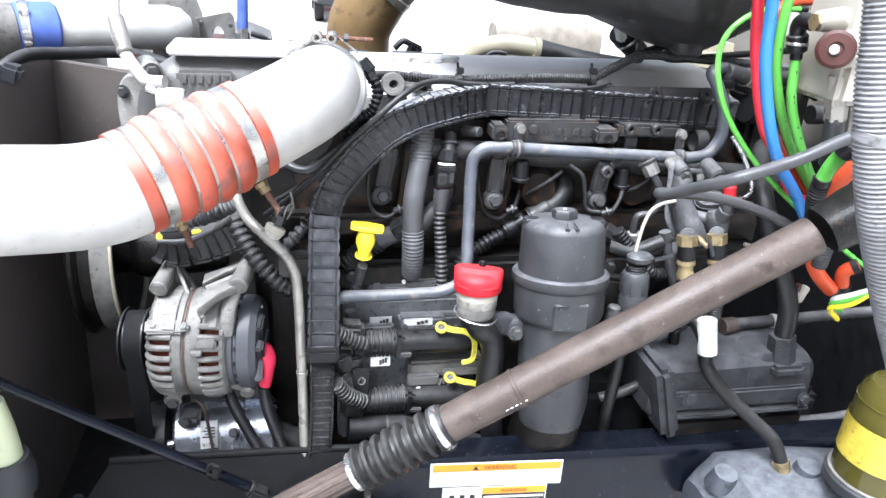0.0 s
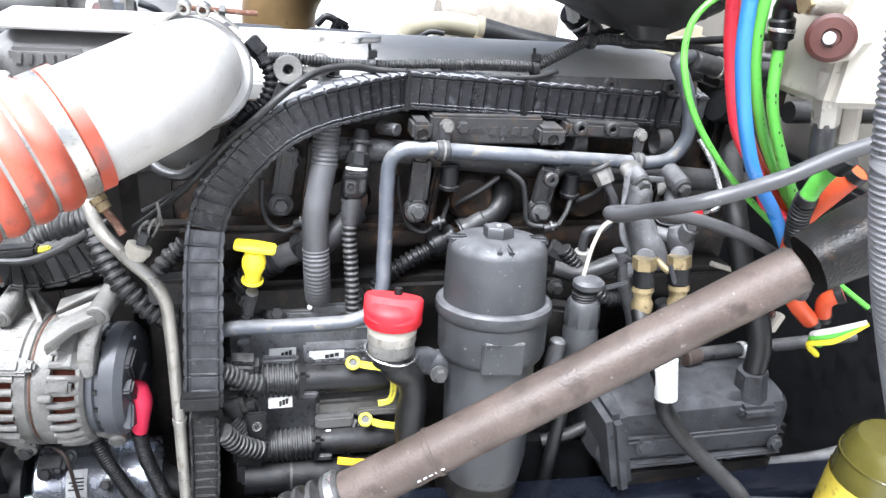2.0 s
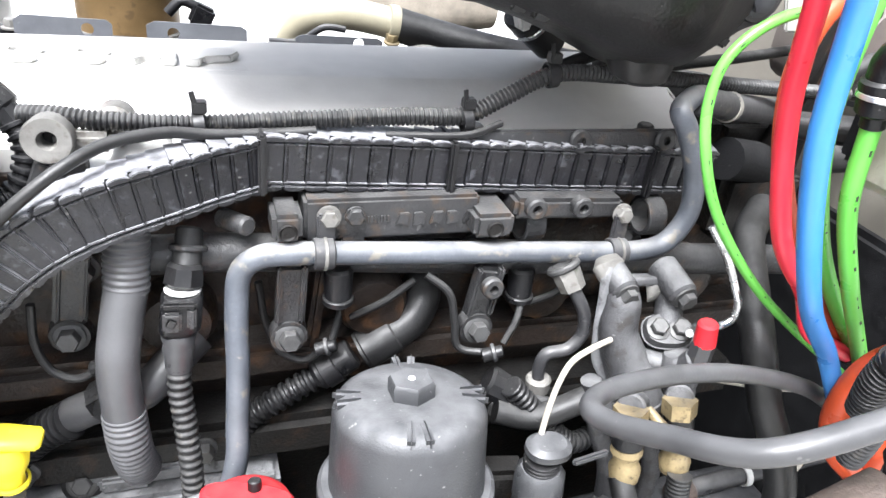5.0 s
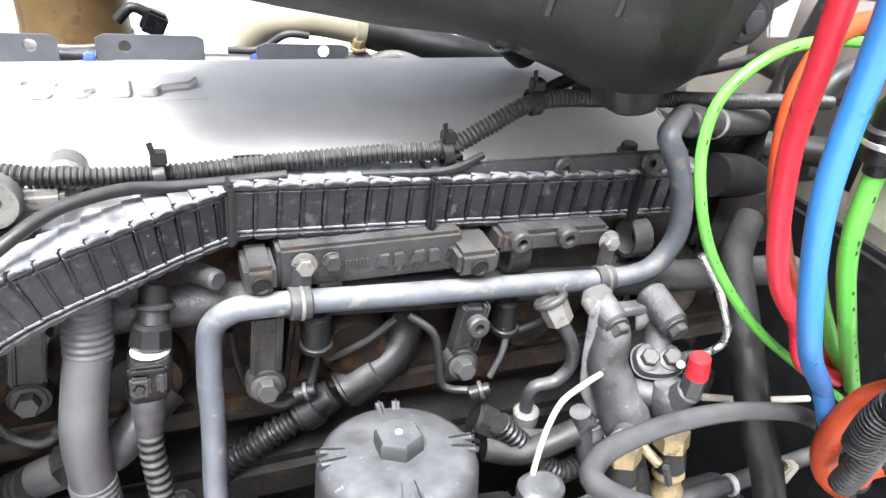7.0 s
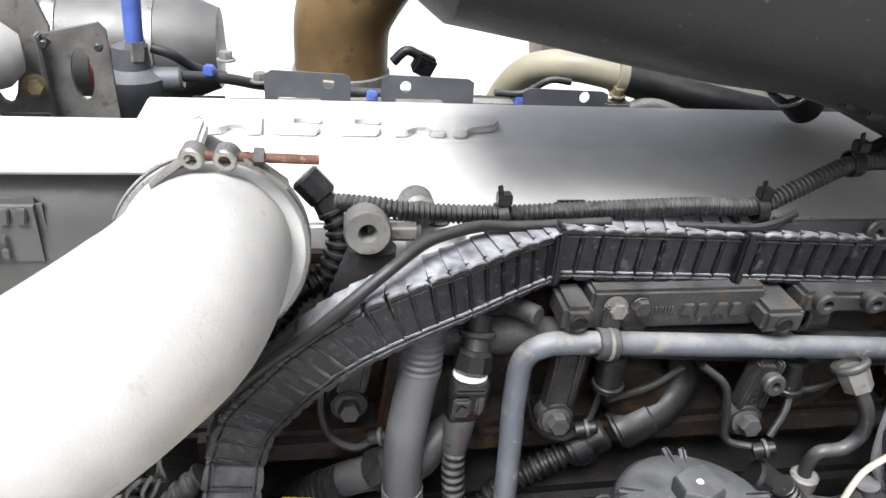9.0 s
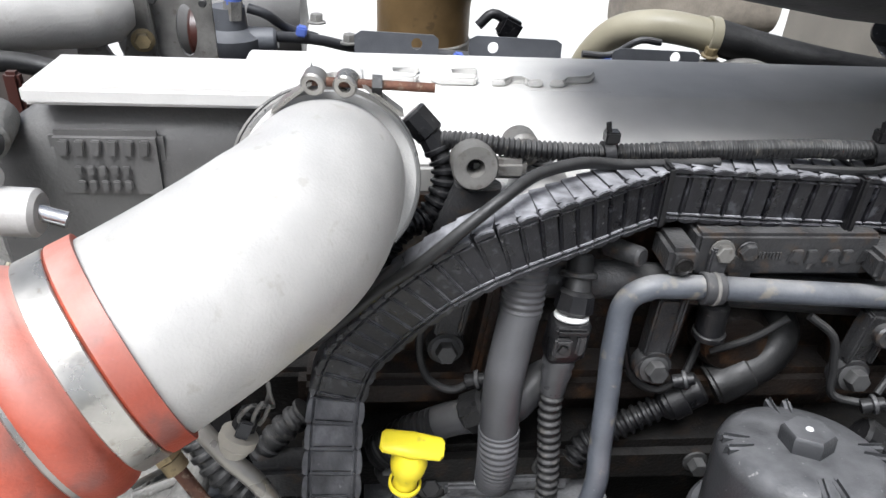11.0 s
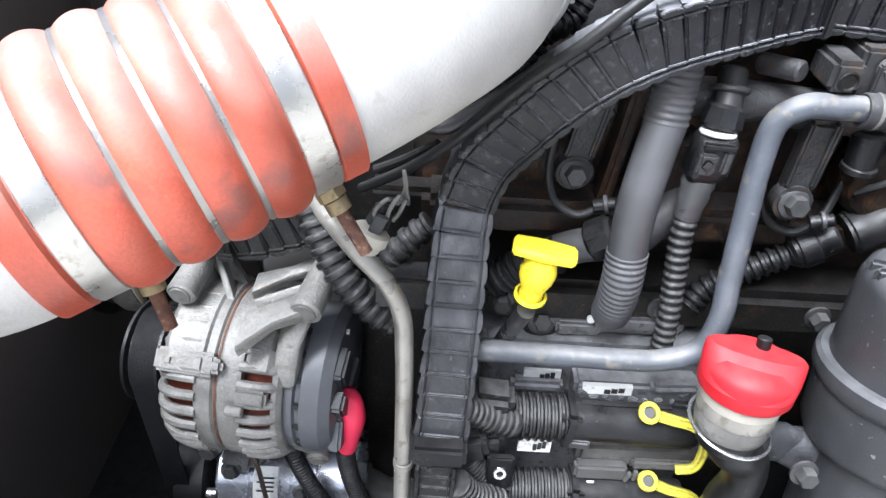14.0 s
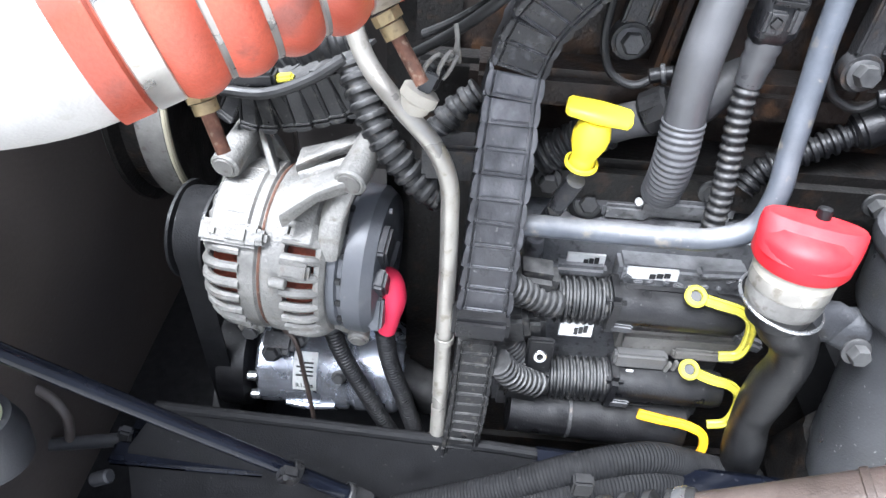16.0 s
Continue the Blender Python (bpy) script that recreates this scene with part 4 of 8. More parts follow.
for k in range(5):
    part("raised_mark", prism([(0, 0), (0.0105, 0.001), (0.0115, 0.009), (0.008, 0.0125), (0.0005, 0.012)] if k % 2 else [(0, 0.0005), (0.004, 0.004), (0.0105, 0), (0.0115, 0.0125), (0.003, 0.012)], (0.395 + 0.0150 * k, 1.052, 1.7105), (1, 0, 0), (0, 0, 1), 0.006, 0.0006), M_CAST, mrail)
for k in range(9):
    part("small_mark", box((0.366 + 0.0028 * k, 1.0545, 1.7175), (0.0015, 0.002, 0.006), (0, 0, 0), 0.0), M_CAST, mrail)
part("hex_plug", hexbolt((0.3601, 1.054, 1.722), (0, -1, 0), 0.0078, 0.006, flange=1.1), M_CAST, mrail)
part("arm", box((0.558, 1.068, 1.72), (0.11, 0.035, 0.020), (0, 2, 0), 0.004), M_CAST, mrail)
for x, z in ((0.520, 1.7255), (0.566, 1.7245)):
    part("eye", ring((x, 1.048, z), (0, -1, 0), 0.0045, 0.012, 0.0055, 20), M_CAST, mrail)
    # dark plug as the shade inside the eye
    part("eye_floor", rod((x, 1.049, z), (x, 1.058, z), 0.0048, seg=14), M_DARK, mrail)
part("bright_shim", slab((0.5184, 1.053, 1.726), (0.5655, 1.053, 1.719), 1.053, 1.058), M_STEEL, mrail)
part("left_stud", rod((0.2557, 1.08, 1.712), (0.2747, 1.05, 1.718), 0.0085, 0.008, 16, 0.002), M_CAST, mrail)

# ---- fuel rail and injector clamps ----
frail = thing("fuel_rail", (0.45, 1.07, 1.69), "dark grey fuel rail pipe along the cylinder head", "fuel rail")
part("pipe", tube([(0.1804, 1.075, 1.683), (0.2515, 1.075, 1.682), (0.4759, 1.075, 1.663), (0.8921, 1.075, 1.629)], 0.0165, 20), M_CAST, frail)
for x in (0.36, 0.53, 0.66):
    part("collar", ring((x, 1.075, 1.698), (1, 0, 0), 0.016, 0.02, 0.004, 24), M_CAST, frail)


def clamp_thing(top, bolt, lean, group="injector clamps"):
    """A forked clamp bar with its bolt and the thin leak-off line round it."""
    t = thing("injector_clamp", bolt, "dark cast injector clamp bar with a flanged bolt", "clamp", group)
    top, bolt = Vector(top), Vector(bolt)
    d = (top - bolt).normalized()
    side = Vector((1, 0, 0))
    mid = top.lerp(bolt, 0.5)
    L = (top - bolt).length
    ang = math.degrees(math.atan2(d.x, d.z))
    part("bar", box((mid.x, mid.y + 0.012, mid.z), (0.024, 0.016, L), (0, ang, 0), 0.004), M_CAST, t)
    for s_ in (-1, 1):
        q = mid + side * (0.010 * s_)
        part("flank", box((q.x, q.y + 0.004, q.z + 0.008), (0.005, 0.010, L * 0.8), (0, ang, 0), 0.002), M_CAST, t)
    part("foot", lathe(bolt + Vector((0, 0.014, 0)), (0, -1, 0), [(0, 0), (0.017, 0), (0.016, 0.012), (0, 0.012)], 24), M_CAST, t)
    part("bolt", hexbolt(bolt + Vector((0, 0.002, 0)), (0, -1, 0.25), 0.0095, 0.014), M_BOLT, t)
    return t


clamp_thing((0.142, 1.08, 1.680), (0.130, 1.08, 1.604), 0)
clamp_thing((0.3099, 1.05, 1.677), (0.3069, 1.05, 1.605), 0)
c3 = clamp_thing((0.483, 1.032, 1.672), (0.475, 1.031, 1.609), 0)
part("upper_eye", ring((0.479, 1.022, 1.661), (0, -1, 0.2), 0.004, 0.010, 0.006, 20), M_CAST, c3)


def leak_line(points, end=True, r=0.0036):
    t = thing("leak_off_line", points[0], "thin black fuel return line with a push-on plug", "fuel line", "leak-off lines")
    part("line", tube(points, r, 10, 0.004), M_RUBBER, t)
    if end:
        p = Vector(points[-1])
        part("plug", rod(p + Vector((-0.008, 0, -0.002)), p + Vector((0.010, -0.004, 0.005)), 0.0065, 0.0055, 14, 0.001), M_PLASTIC, t)
        part("plug_ring", ring(p + Vector((0.002, -0.002, 0.002)), (1, -0.2, 0.35), 0.006, 0.004, 0.0025, 16), M_GREYTUBE, t)


leak_line([(0.1073, 1.076, 1.643), (0.1064, 1.071, 1.607), (0.1161, 1.066, 1.583), (0.1352, 1.061, 1.576), (0.1545, 1.061, 1.587)])
leak_line([(0.2834, 1.08, 1.647), (0.2892, 1.075, 1.606), (0.3017, 1.07, 1.576), (0.3227, 1.065, 1.568), (0.3398, 1.06, 1.584)])
leak_line([(0.4235, 1.042, 1.667), (0.4429, 1.032, 1.653), (0.45, 1.027, 1.624), (0.4548, 1.022, 1.599), (0.4835, 1.012, 1.596)])
leak_line([(0.343, 1.065, 1.571), (0.3528, 1.075, 1.596), (0.3587, 1.08, 1.619)], False)
leak_line([(0.5039, 1.03, 1.591), (0.5187, 1.04, 1.612), (0.5272, 1.055, 1.636)], False)
leak_line([(0.3649, 1.07, 1.608), (0.3931, 1.06, 1.63), (0.4195, 1.06, 1.651)], False)
leak_line([(0.5392, 1.06, 1.614), (0.5618, 1.05, 1.632), (0.5784, 1.05, 1.652)], False)
for p in ((0.349, 1.055, 1.652), (0.5241, 1.055, 1.639)):
    t = thing("injector_plug", p, "small black moulded injector plug on the cylinder head", "plug", "injector plugs")
    part("body", rod(Vector(p) + Vector((0, 0, -0.016)), Vector(p) + Vector((0, 0.004, 0.018)), 0.012, 0.013, 14, 0.003), M_PLASTIC, t)
    part("collar", ring(Vector(p) + Vector((0, 0, -0.012)), (0, 0, 1), 0.011, 0.006, 0.003, 16), M_PLASTIC, t)

hline = thing("injection_line", (0.5489, 0.99, 1.677), "bent grey steel injection line with union nuts", "fuel line")
part("line", tube([(0.550, 1.020, 1.668), (0.557, 1.012, 1.656), (0.569, 1.008, 1.634), (0.571, 1.006, 1.612), (0.559, 1.006, 1.596), (0.539, 1.008, 1.591), (0.536, 1.010, 1.576), (0.538, 1.010, 1.552)], 0.0062, 14, 0.004), M_GREYTUBE, hline)
part("union_nut", rod((0.547, 1.022, 1.676), (0.555, 1.013, 1.659), 0.0135, 0.0120, 6), M_CASTALU, hline)
part("union_collar", ring((0.546, 1.023, 1.677), (0.4, -0.45, -0.8), 0.010, 0.006, 0.006, 24), M_BOLT, hline)
part("union_nut", rod((0.5375, 1.010, 1.562), (0.539, 1.010, 1.545), 0.0125, 0.0115, 12, 0.002), M_CASTALU, hline)
# ---- coolant tube ----
cool = thing("coolant_tube", (0.3524, 1, 1.725), "blue-grey painted steel coolant tube held by clamps", "tube")
COOL = [(0.745, 1.105, 1.800), (0.690, 1.085, 1.817), (0.653, 1.055, 1.820), (0.640, 1.043, 1.816), (0.652, 1.040, 1.797), (0.670, 1.038, 1.757), (0.675, 1.037, 1.716), (0.657, 1.037, 1.687), (0.620, 1.037, 1.680), (0.592, 1.038, 1.681), (0.400, 1.043, 1.690), (0.303, 1.044, 1.695), (0.283, 1.045, 1.693), (0.268, 1.047, 1.680), (0.263, 1.042, 1.645), (0.262, 1.030, 1.594), (0.259, 1.014, 1.547), (0.257, 1.003, 1.518), (0.246, 0.997, 1.487), (0.215, 0.997, 1.472), (0.185, 0.998, 1.4695), (0.123, 1.003, 1.466), (0.0625, 1.004, 1.4655), (0.035, 1.006, 1.458)]
part("pipe", tube(COOL, 0.0098, 24, 0.004), M_BLUEGREY, cool)
part("hose_end", rod((0.6805, 1.072, 1.815), (0.8398, 1.142, 1.78), 0.0135, 0.0135, 20, 0.002), M_GREYTUBE, cool)
part("hose_clamp", ring((0.7341, 1.097, 1.802), (1, 0.5, 0), 0.0135, 0.008, 0.002, 24), M_CREAM, cool)
for p, bolt, tilt in (((0.333, 1.0435, 1.6935), (0.338, 1.052, 1.7225), 0), ((0.607, 1.0375, 1.6805), (0.610, 1.047, 1.7155), 8)):
    cl = part("clamp", ring(p, (1, 0, -0.03), 0.0098, 0.017, 0.0035, 28), M_GREYTUBE, cool)
    part("clamp_band", ring(Vector(p) + Vector((0.001, 0, 0)), (1, 0, -0.03), 0.0128, 0.003, 0.0014, 28), M_CASTALU, cl)
    part("clamp_tab", box(((p[0] + bolt[0]) / 2, p[1] + 0.006, (p[2] + bolt[2]) / 2 + 0.004), (0.015, 0.006, 0.030), (0, 0, 0), 0.0015), M_GREYTUBE, cl)
    part("clamp_screw", hexbolt((bolt[0], bolt[1], bolt[2]), (0, -1, 0.15), 0.0075, 0.009), M_CASTALU, cl, "pale zinc clamp bolt")

# ---- breather pipe ----
breath = thing("breather_pipe", (0.1746, 1, 1.509), "dark grey plastic breather pipe with corrugated ends", "pipe")
part("upper_bellows", tube([(0.1871, 1.055, 1.726), (0.1848, 1.05, 1.701), (0.1823, 1.044, 1.671)], 0.0176, 24, 0.002, 0.0056, 0.0013), M_BREATH, breath)
part("pipe", tube([(0.1827, 1.044, 1.675), (0.1764, 1.034, 1.645), (0.1715, 1.026, 1.614), (0.1715, 1.022, 1.567)], 0.0163, 24, 0.004), M_BREATH, breath)
part("lower_bellows", tube([(0.1715, 1.022, 1.569), (0.1725, 1.020, 1.543), (0.174, 1.026, 1.515), (0.1765, 1.040, 1.487)], 0.0176, 24, 0.002, 0.0056, 0.0013), M_BREATH, breath)

# ---- sensor with a braided lead ----
sens = thing("sensor_lead", (0.216, 1.02, 1.667), "black plug on a sensor with a braided grey lead", "sensor")
part("stem", rod((0.231, 1.066, 1.712), (0.2265, 1.048, 1.684), 0.0105, 0.0115, 22, 0.002), M_RUBBER, sens)
part("stem_ring", ring((0.2288, 1.057, 1.698), (-0.12, -0.5, -1), 0.0105, 0.005, 0.0045, 26), M_CAST, sens)
part("hex", rod((0.2265, 1.048, 1.690), (0.2235, 1.042, 1.672), 0.0145, 0.0160, 8, 0.003), M_PLASTIC, sens)
part("seal", ring((0.2230, 1.041, 1.670), (-0.05, -0.2, -1), 0.0, 0.004, 0.0140, 28), M_WHITE, sens, "white seal ring")
plug = part("plug", loft([((0.2225, 1.040, 1.669), 0.0135, 0.0125, (1, 0, 0.05), (0, 1, 0)), ((0.2222, 1.039, 1.665), 0.0158, 0.0140, (1, 0, 0.05), (0, 1, 0)), ((0.2190, 1.036, 1.640), 0.0162, 0.0140, (1, 0, 0.05), (0, 1, 0)), ((0.2180, 1.036, 1.634), 0.0125, 0.0110, (1, 0, 0.05), (0, 1, 0))], 28, 4.0), M_PLASTIC, sens)
part("latch", box((0.2140, 1.0225, 1.652), (0.014, 0.006, 0.018), (0, 3, 0), 0.002), M_CAST, plug)
# black block on the latch painted as a shaded slot, nothing is cut
part("latch_slot", box((0.2135, 1.0190, 1.653), (0.007, 0.002, 0.008), (0, 30, 0), 0.001), M_INK, plug)
part("latch_ear", box((0.2285, 1.0235, 1.654), (0.007, 0.006, 0.020), (0, 3, 0), 0.002), M_CAST, plug)
part("latch_bar", box((0.2200, 1.0230, 1.667), (0.026, 0.006, 0.006), (0, 3, 0), 0.002), M_PLASTIC, plug)
part("gaiter", lathe((0.2175, 1.036, 1.634), (-0.06, -0.05, -1), [(0, 0), (0.0125, 0.0), (0.0135, 0.006), (0.0118, 0.011), (0.0128, 0.016), (0.0112, 0.024), (0.0105, 0.036), (0, 0.037)], 26), M_NYLON, sens, "grey rubber gaiter")
BR = [(0.2155, 1.034, 1.602), (0.2150, 1.030, 1.578), (0.2175, 1.024, 1.542), (0.2195, 1.016, 1.500), (0.2195, 1.012, 1.466)]
part("lead", tube(BR, 0.0102, 16, 0.002, 0.0078, 0.0016), M_CORR, sens)

# ---- elbow hose and its plug under the fuel rail ----
eh = thing("elbow_hose", (0.423, 1.06, 1.595), "dark rubber elbow hose plugged into a braided lead", "hose")
part("elbow", tube([(0.4444, 1.113, 1.612), (0.4394, 1.093, 1.609), (0.4289, 1.083, 1.593), (0.4112, 1.078, 1.582), (0.378, 1.076, 1.563)], 0.0185, 22), M_RUBBER, eh)
part("sleeve", rod((0.4112, 1.078, 1.582), (0.3796, 1.076, 1.563), 0.0205, 0.0205, 24, 0.003), M_RUBBER, eh)
plug = part("plug", rod((0.3704, 1.076, 1.562), (0.3355, 1.075, 1.54), 0.0160, 0.0170, 18, 0.003), M_PLASTIC, eh)
part("plug_collar", ring((0.3479, 1.075, 1.548), Vector((0.3704, 1.076, 1.562)) - Vector((0.3355, 1.075, 1.54)), 0.0158, 0.016, 0.003, 18), M_PLASTIC, plug)
part("lead", tube([(0.338, 1.075, 1.54), (0.3005, 1.073, 1.518), (0.2708, 1.073, 1.496), (0.2581, 1.068, 1.478)], 0.0125, 16, 0.002, 0.0085, 0.0028), M_PLASTIC, eh)
bh = thing("crossover_hose", (0.1926, 1.05, 1.577), "black hose running behind the breather pipe", "hose")
part("hose", tube([(0.2309, 1.08, 1.595), (0.2038, 1.06, 1.578), (0.185, 1.05, 1.564), (0.1374, 1.06, 1.543), (0.1088, 1.07, 1.52), (0.0726, 1.07, 1.493)], 0.0155, 18), M_GREYTUBE, bh)
part("joint", rod((0.1678, 1.05, 1.567), (0.1489, 1.055, 1.552), 0.019, 0.019, 10, 0.003), M_PLASTIC, bh)
part("bellows", tube([(0.1247, 1.06, 1.534), (0.0994, 1.068, 1.516), (0.0705, 1.07, 1.49)], 0.0175, 18, 0.002, 0.007, 0.003), M_PLASTIC, bh)

# ---- oil filter ----
UP = Vector((0, 0.156, 0.988))
filt = thing("oil_filter_housing", (0.391, 0.90, 1.24), "dark grey plastic oil filter housing with a hexagon cap", "oil filter")
TOP = Vector((0.391, 0.955, 1.612))
cap = part("cap", lathe(TOP, UP, [(0, 0), (0.040, -0.0005), (0.052, -0.002), (0.0592, -0.007), (0.0628, -0.016), (0.0655, -0.084), (0, -0.084)], 64), M_FILTER, filt)
part("hex_nut", lathe(TOP + UP * -0.002, UP, [(0, 0), (0.0195, 0), (0.0195, 0.013), (0.0175, 0.0155), (0, 0.0155)], 6), M_FILTER, cap, "moulded hexagon on the cap")
part("vent_dot", lathe(TOP + UP * 0.0136, UP, [(0, 0), (0.003, 0), (0.0025, 0.001), (0, 0.001)], 12), M_WHITE, cap)
u_, v_, a_ = frame_of(UP)
for k in range(4):
    for s_ in (-1, 1):
        ang = math.pi / 2 * k + 0.12 * s_ - 0.15
        d = u_ * math.cos(ang) + v_ * math.sin(ang)
        p = TOP + d * 0.050 - UP * 0.0045
        part("grip_rib", box(p, (0.025, 0.0062, 0.012), (0, 0, math.degrees(math.atan2(d.y, d.x))), 0.003), M_FILTER, cap)
body = part("housing", lathe(TOP, UP, [(0, -0.08), (0.071, -0.081), (0.0742, -0.084), (0.0748, -0.088), (0.0748, -0.094), (0.073, -0.099), (0.0705, -0.101), (0.0695, -0.146), (0.067, -0.153), (0.0600, -0.158), (0.0585, -0.165), (0.0580, -0.19), (0.0565, -0.30), (0.05, -0.335), (0, -0.34)], 64), M_FILTER, filt)
part("flat_pad", box(TOP + UP * -0.126 + Vector((-0.006, -0.0630, 0)), (0.052, 0.016, 0.042), (-9, 0, -6), 0.002), M_FILTER, body)
for dx_, w_ in ((-0.022, 0.013), (0.012, 0.016)):
    part("pad_edge", box(TOP + UP * -0.1055 + Vector((dx_, -0.0680 - 0.1 * dx_, 0)), (w_, 0.004, 0.0026), (-9, 0, -6), 0.0008), M_ALU, body, "worn bright edge")
part("foot", loft([((0.40, 0.95, 1.20), 0.055, 0.06, (1, 0, 0), (0, 1, 0)), ((0.395, 0.925, 1.29), 0.05, 0.05, (1, 0, 0), (0, 1, 0))], 24, 3), M_DARK, filt)
part("bracket_arm", loft([((0.31, 0.941, 1.438), 0.012, 0.016, (0, 1, 0), (0, 0, 1)), ((0.327, 0.936, 1.438), 0.015, 0.021, (0, 1, 0), (0, 0, 1)), ((0.357, 0.936, 1.436), 0.015, 0.024, (0, 1, 0), (0, 0, 1))], 24, 2.5), M_PUMP, filt)
part("bracket_bolt", hexbolt((0.319, 0.911, 1.441), (0, -1, 0.2), 0.0085, 0.012), M_BOLT, filt)

# ---- oil filler ----
fill = thing("oil_filler", (0.28, 0.9, 1.25), "oil filler neck with a red screw cap", "oil filler")
FU = Vector((0.02, 0.10, 0.99)).normalized()
FC = Vector((0.261, 0.940, 1.504))
fcap = part("cap", lathe(FC, FU, [(0, 0), (0.035, 0), (0.0365, 0.003), (0.0365, 0.020), (0.034, 0.025), (0.026, 0.030), (0, 0.031)], 48), M_RED, fill, "bright red plastic screw cap")
GX, GY = Vector((0.93, -0.36, 0.02)), Vector((0.36, 0.93, -0.1))
part("grip", loft([(FC + FU * 0.012, 0.0362, 0.0362, GX, GY), (FC + FU * 0.021, 0.0372, 0.031, GX, GY), (FC + FU * 0.028, 0.0374, 0.021, GX, GY), (FC + FU * 0.0335, 0.037, 0.0145, GX, GY), (FC + FU * 0.036, 0.0345, 0.0115, GX, GY)], 40, 2.3), M_RED, fcap)
part("pin", rod(FC + FU * 0.032 + Vector((0.006, 0.004, 0)), FC + FU * 0.043 + Vector((0.006, 0.006, 0)), 0.0055, seg=14, bevel=0.001), M_PLASTIC, fcap)
part("neck_ring", lathe(FC, FU, [(0, 0.002), (0.0308, 0.002), (0.0312, -0.011), (0.0306, -0.012), (0, -0.012)], 40), M_BEIGE, fill, "pale soiled plastic neck ring")
part("neck_band", lathe(FC, FU, [(0, -0.0118), (0.0308, -0.0118), (0.0309, -0.022), (0.0300, -0.024), (0, -0.024)], 40), M_CREAM, fill)
part("neck_step", lathe(FC, FU, [(0, -0.0238), (0.0298, -0.0238), (0.0298, -0.034), (0.028, -0.041), (0, -0.05)], 40), M_CASTALU, fill, "grimy lower neck")
part("wire", ring(FC - FU * 0.040, FU + Vector((0.12, -0.12, 0)), 0.0325, 0.0025, 0.0022, 48), M_STEEL, fill)
part("elbow_mouth", lathe(FC - FU * 0.038, FU * -1, [(0, 0), (0.0275, 0), (0.0262, 0.008), (0.0225, 0.020), (0, 0.022)], 32), M_RUBBER, fill)
part("elbow", tube([FC - FU * 0.045 + Vector((0.002, 0, 0)), FC - FU * 0.062 + Vector((0.008, 0, 0)), (0.2850, 0.938, 1.424), (0.2945, 0.940, 1.392), (0.2945, 0.946, 1.350), (0.2955, 0.951, 1.300), (0.3050, 0.955, 1.248), (0.316, 0.960, 1.200)], 0.020, 28, 0.005, radius=lambda f: 0.0195 + 0.0012 * math.sin(f * 17)), M_RUBBER, fill, "grimy black rubber hose")
part("flange", loft([((0.277, 0.941, 1.441), 0.010, 0.022, (0, 1, 0), (0, 0, 1)), ((0.31, 0.938, 1.444), 0.010, 0.020, (0, 1, 0), (0, 0, 1)), ((0.328, 0.936, 1.442), 0.007, 0.013, (0, 1, 0), (0, 0, 1))], 24, 2.5), M_PUMP, fill)

# ---- dipstick ----
dip = thing("dipstick", (0.09, 0.98, 1.45), "yellow plastic dipstick handle in its tube", "dipstick")
DT = Vector((0.097, 0.984, 1.591))
DX, DZ = Vector((0.98, -0.12, -0.12)).normalized(), Vector((0.1, -0.2, 0.97)).normalized()
DY = DZ.cross(DX)
part("handle", loft([(DT - DX * 0.0245, 0.0065, 0.0032, DY, DZ), (DT - DX * 0.022, 0.0095, 0.0044, DY, DZ), (DT, 0.0110, 0.0050, DY, DZ), (DT + DX * 0.022, 0.0095, 0.0044, DY, DZ), (DT + DX * 0.0245, 0.0065, 0.0032, DY, DZ)], 28, 3.0), M_YELLOW, dip, "yellow T-shaped handle")
DB = Vector((0.0922, 0.99, 1.539))
part("stem", lathe(DB, DT - DB, [(0, 0), (0.0098, 0), (0.0102, 0.002), (0.0095, 0.010), (0.0100, 0.014), (0.0136, 0.024), (0.0146, 0.032), (0.0127, 0.040), (0.0098, 0.046), (0, 0.047)], 32), M_YELLOW, dip)
part("lip", ring(DB + (DT - DB).normalized() * 0.004, DT - DB, 0.0112, 0.004, 0.0022, 28), M_YELLOW, dip)
part("tube", rod((0.0917, 0.992, 1.525), (0.0776, 1.03, 1.446), 0.0078, seg=16), M_GREYTUBE, dip)

# ---- control unit with its three lever plugs ----
ecu = thing("engine_control_unit", (0.16, 1.03, 1.2), "black engine control module with three lever-locked plugs", "control unit")
part("case", slab((0.058, 1.06, 1.432), (0.300, 1.06, 1.150), 1.052, 1.105, 0.006), M_ECU, ecu)
part("upper_block", slab((0.118, 1.065, 1.466), (0.262, 1.065, 1.434), 1.066, 1.110, 0.006), M_ECU, ecu)
part("upper_step", slab((0.168, 1.06, 1.462), (0.238, 1.06, 1.446), 1.060, 1.09, 0.004), M_ECU, ecu)
part("upper_rib", slab((0.136, 1.06, 1.452), (0.180, 1.06, 1.436), 1.061, 1.08, 0.003), M_ECU, ecu)
part("mount_boss", lathe((0.122, 1.075, 1.444), (0, -1, 0.5), [(0, -0.02), (0.021, -0.02), (0.019, 0.004), (0.014, 0.008), (0, 0.008)], 20), M_RUBBER, ecu)
part("mount_bolt", hexbolt((0.122, 1.068, 1.4475), (0, -1, 0.5), 0.0090, 0.010), M_BOLT, ecu)
part("white_plug", rod((0.1665, 1.0585, 1.4605), (0.1668, 1.0625, 1.459), 0.0036, seg=14), M_WHITE, ecu)
part("upper_ridge", slab((0.066, 1.05, 1.434), (0.278, 1.05, 1.421), 1.050, 1.075, 0.006), M_ECU, ecu)
part("upper_skirt", slab((0.074, 1.056, 1.421), (0.150, 1.056, 1.376), 1.056, 1.075, 0.004), M_ECU, ecu)
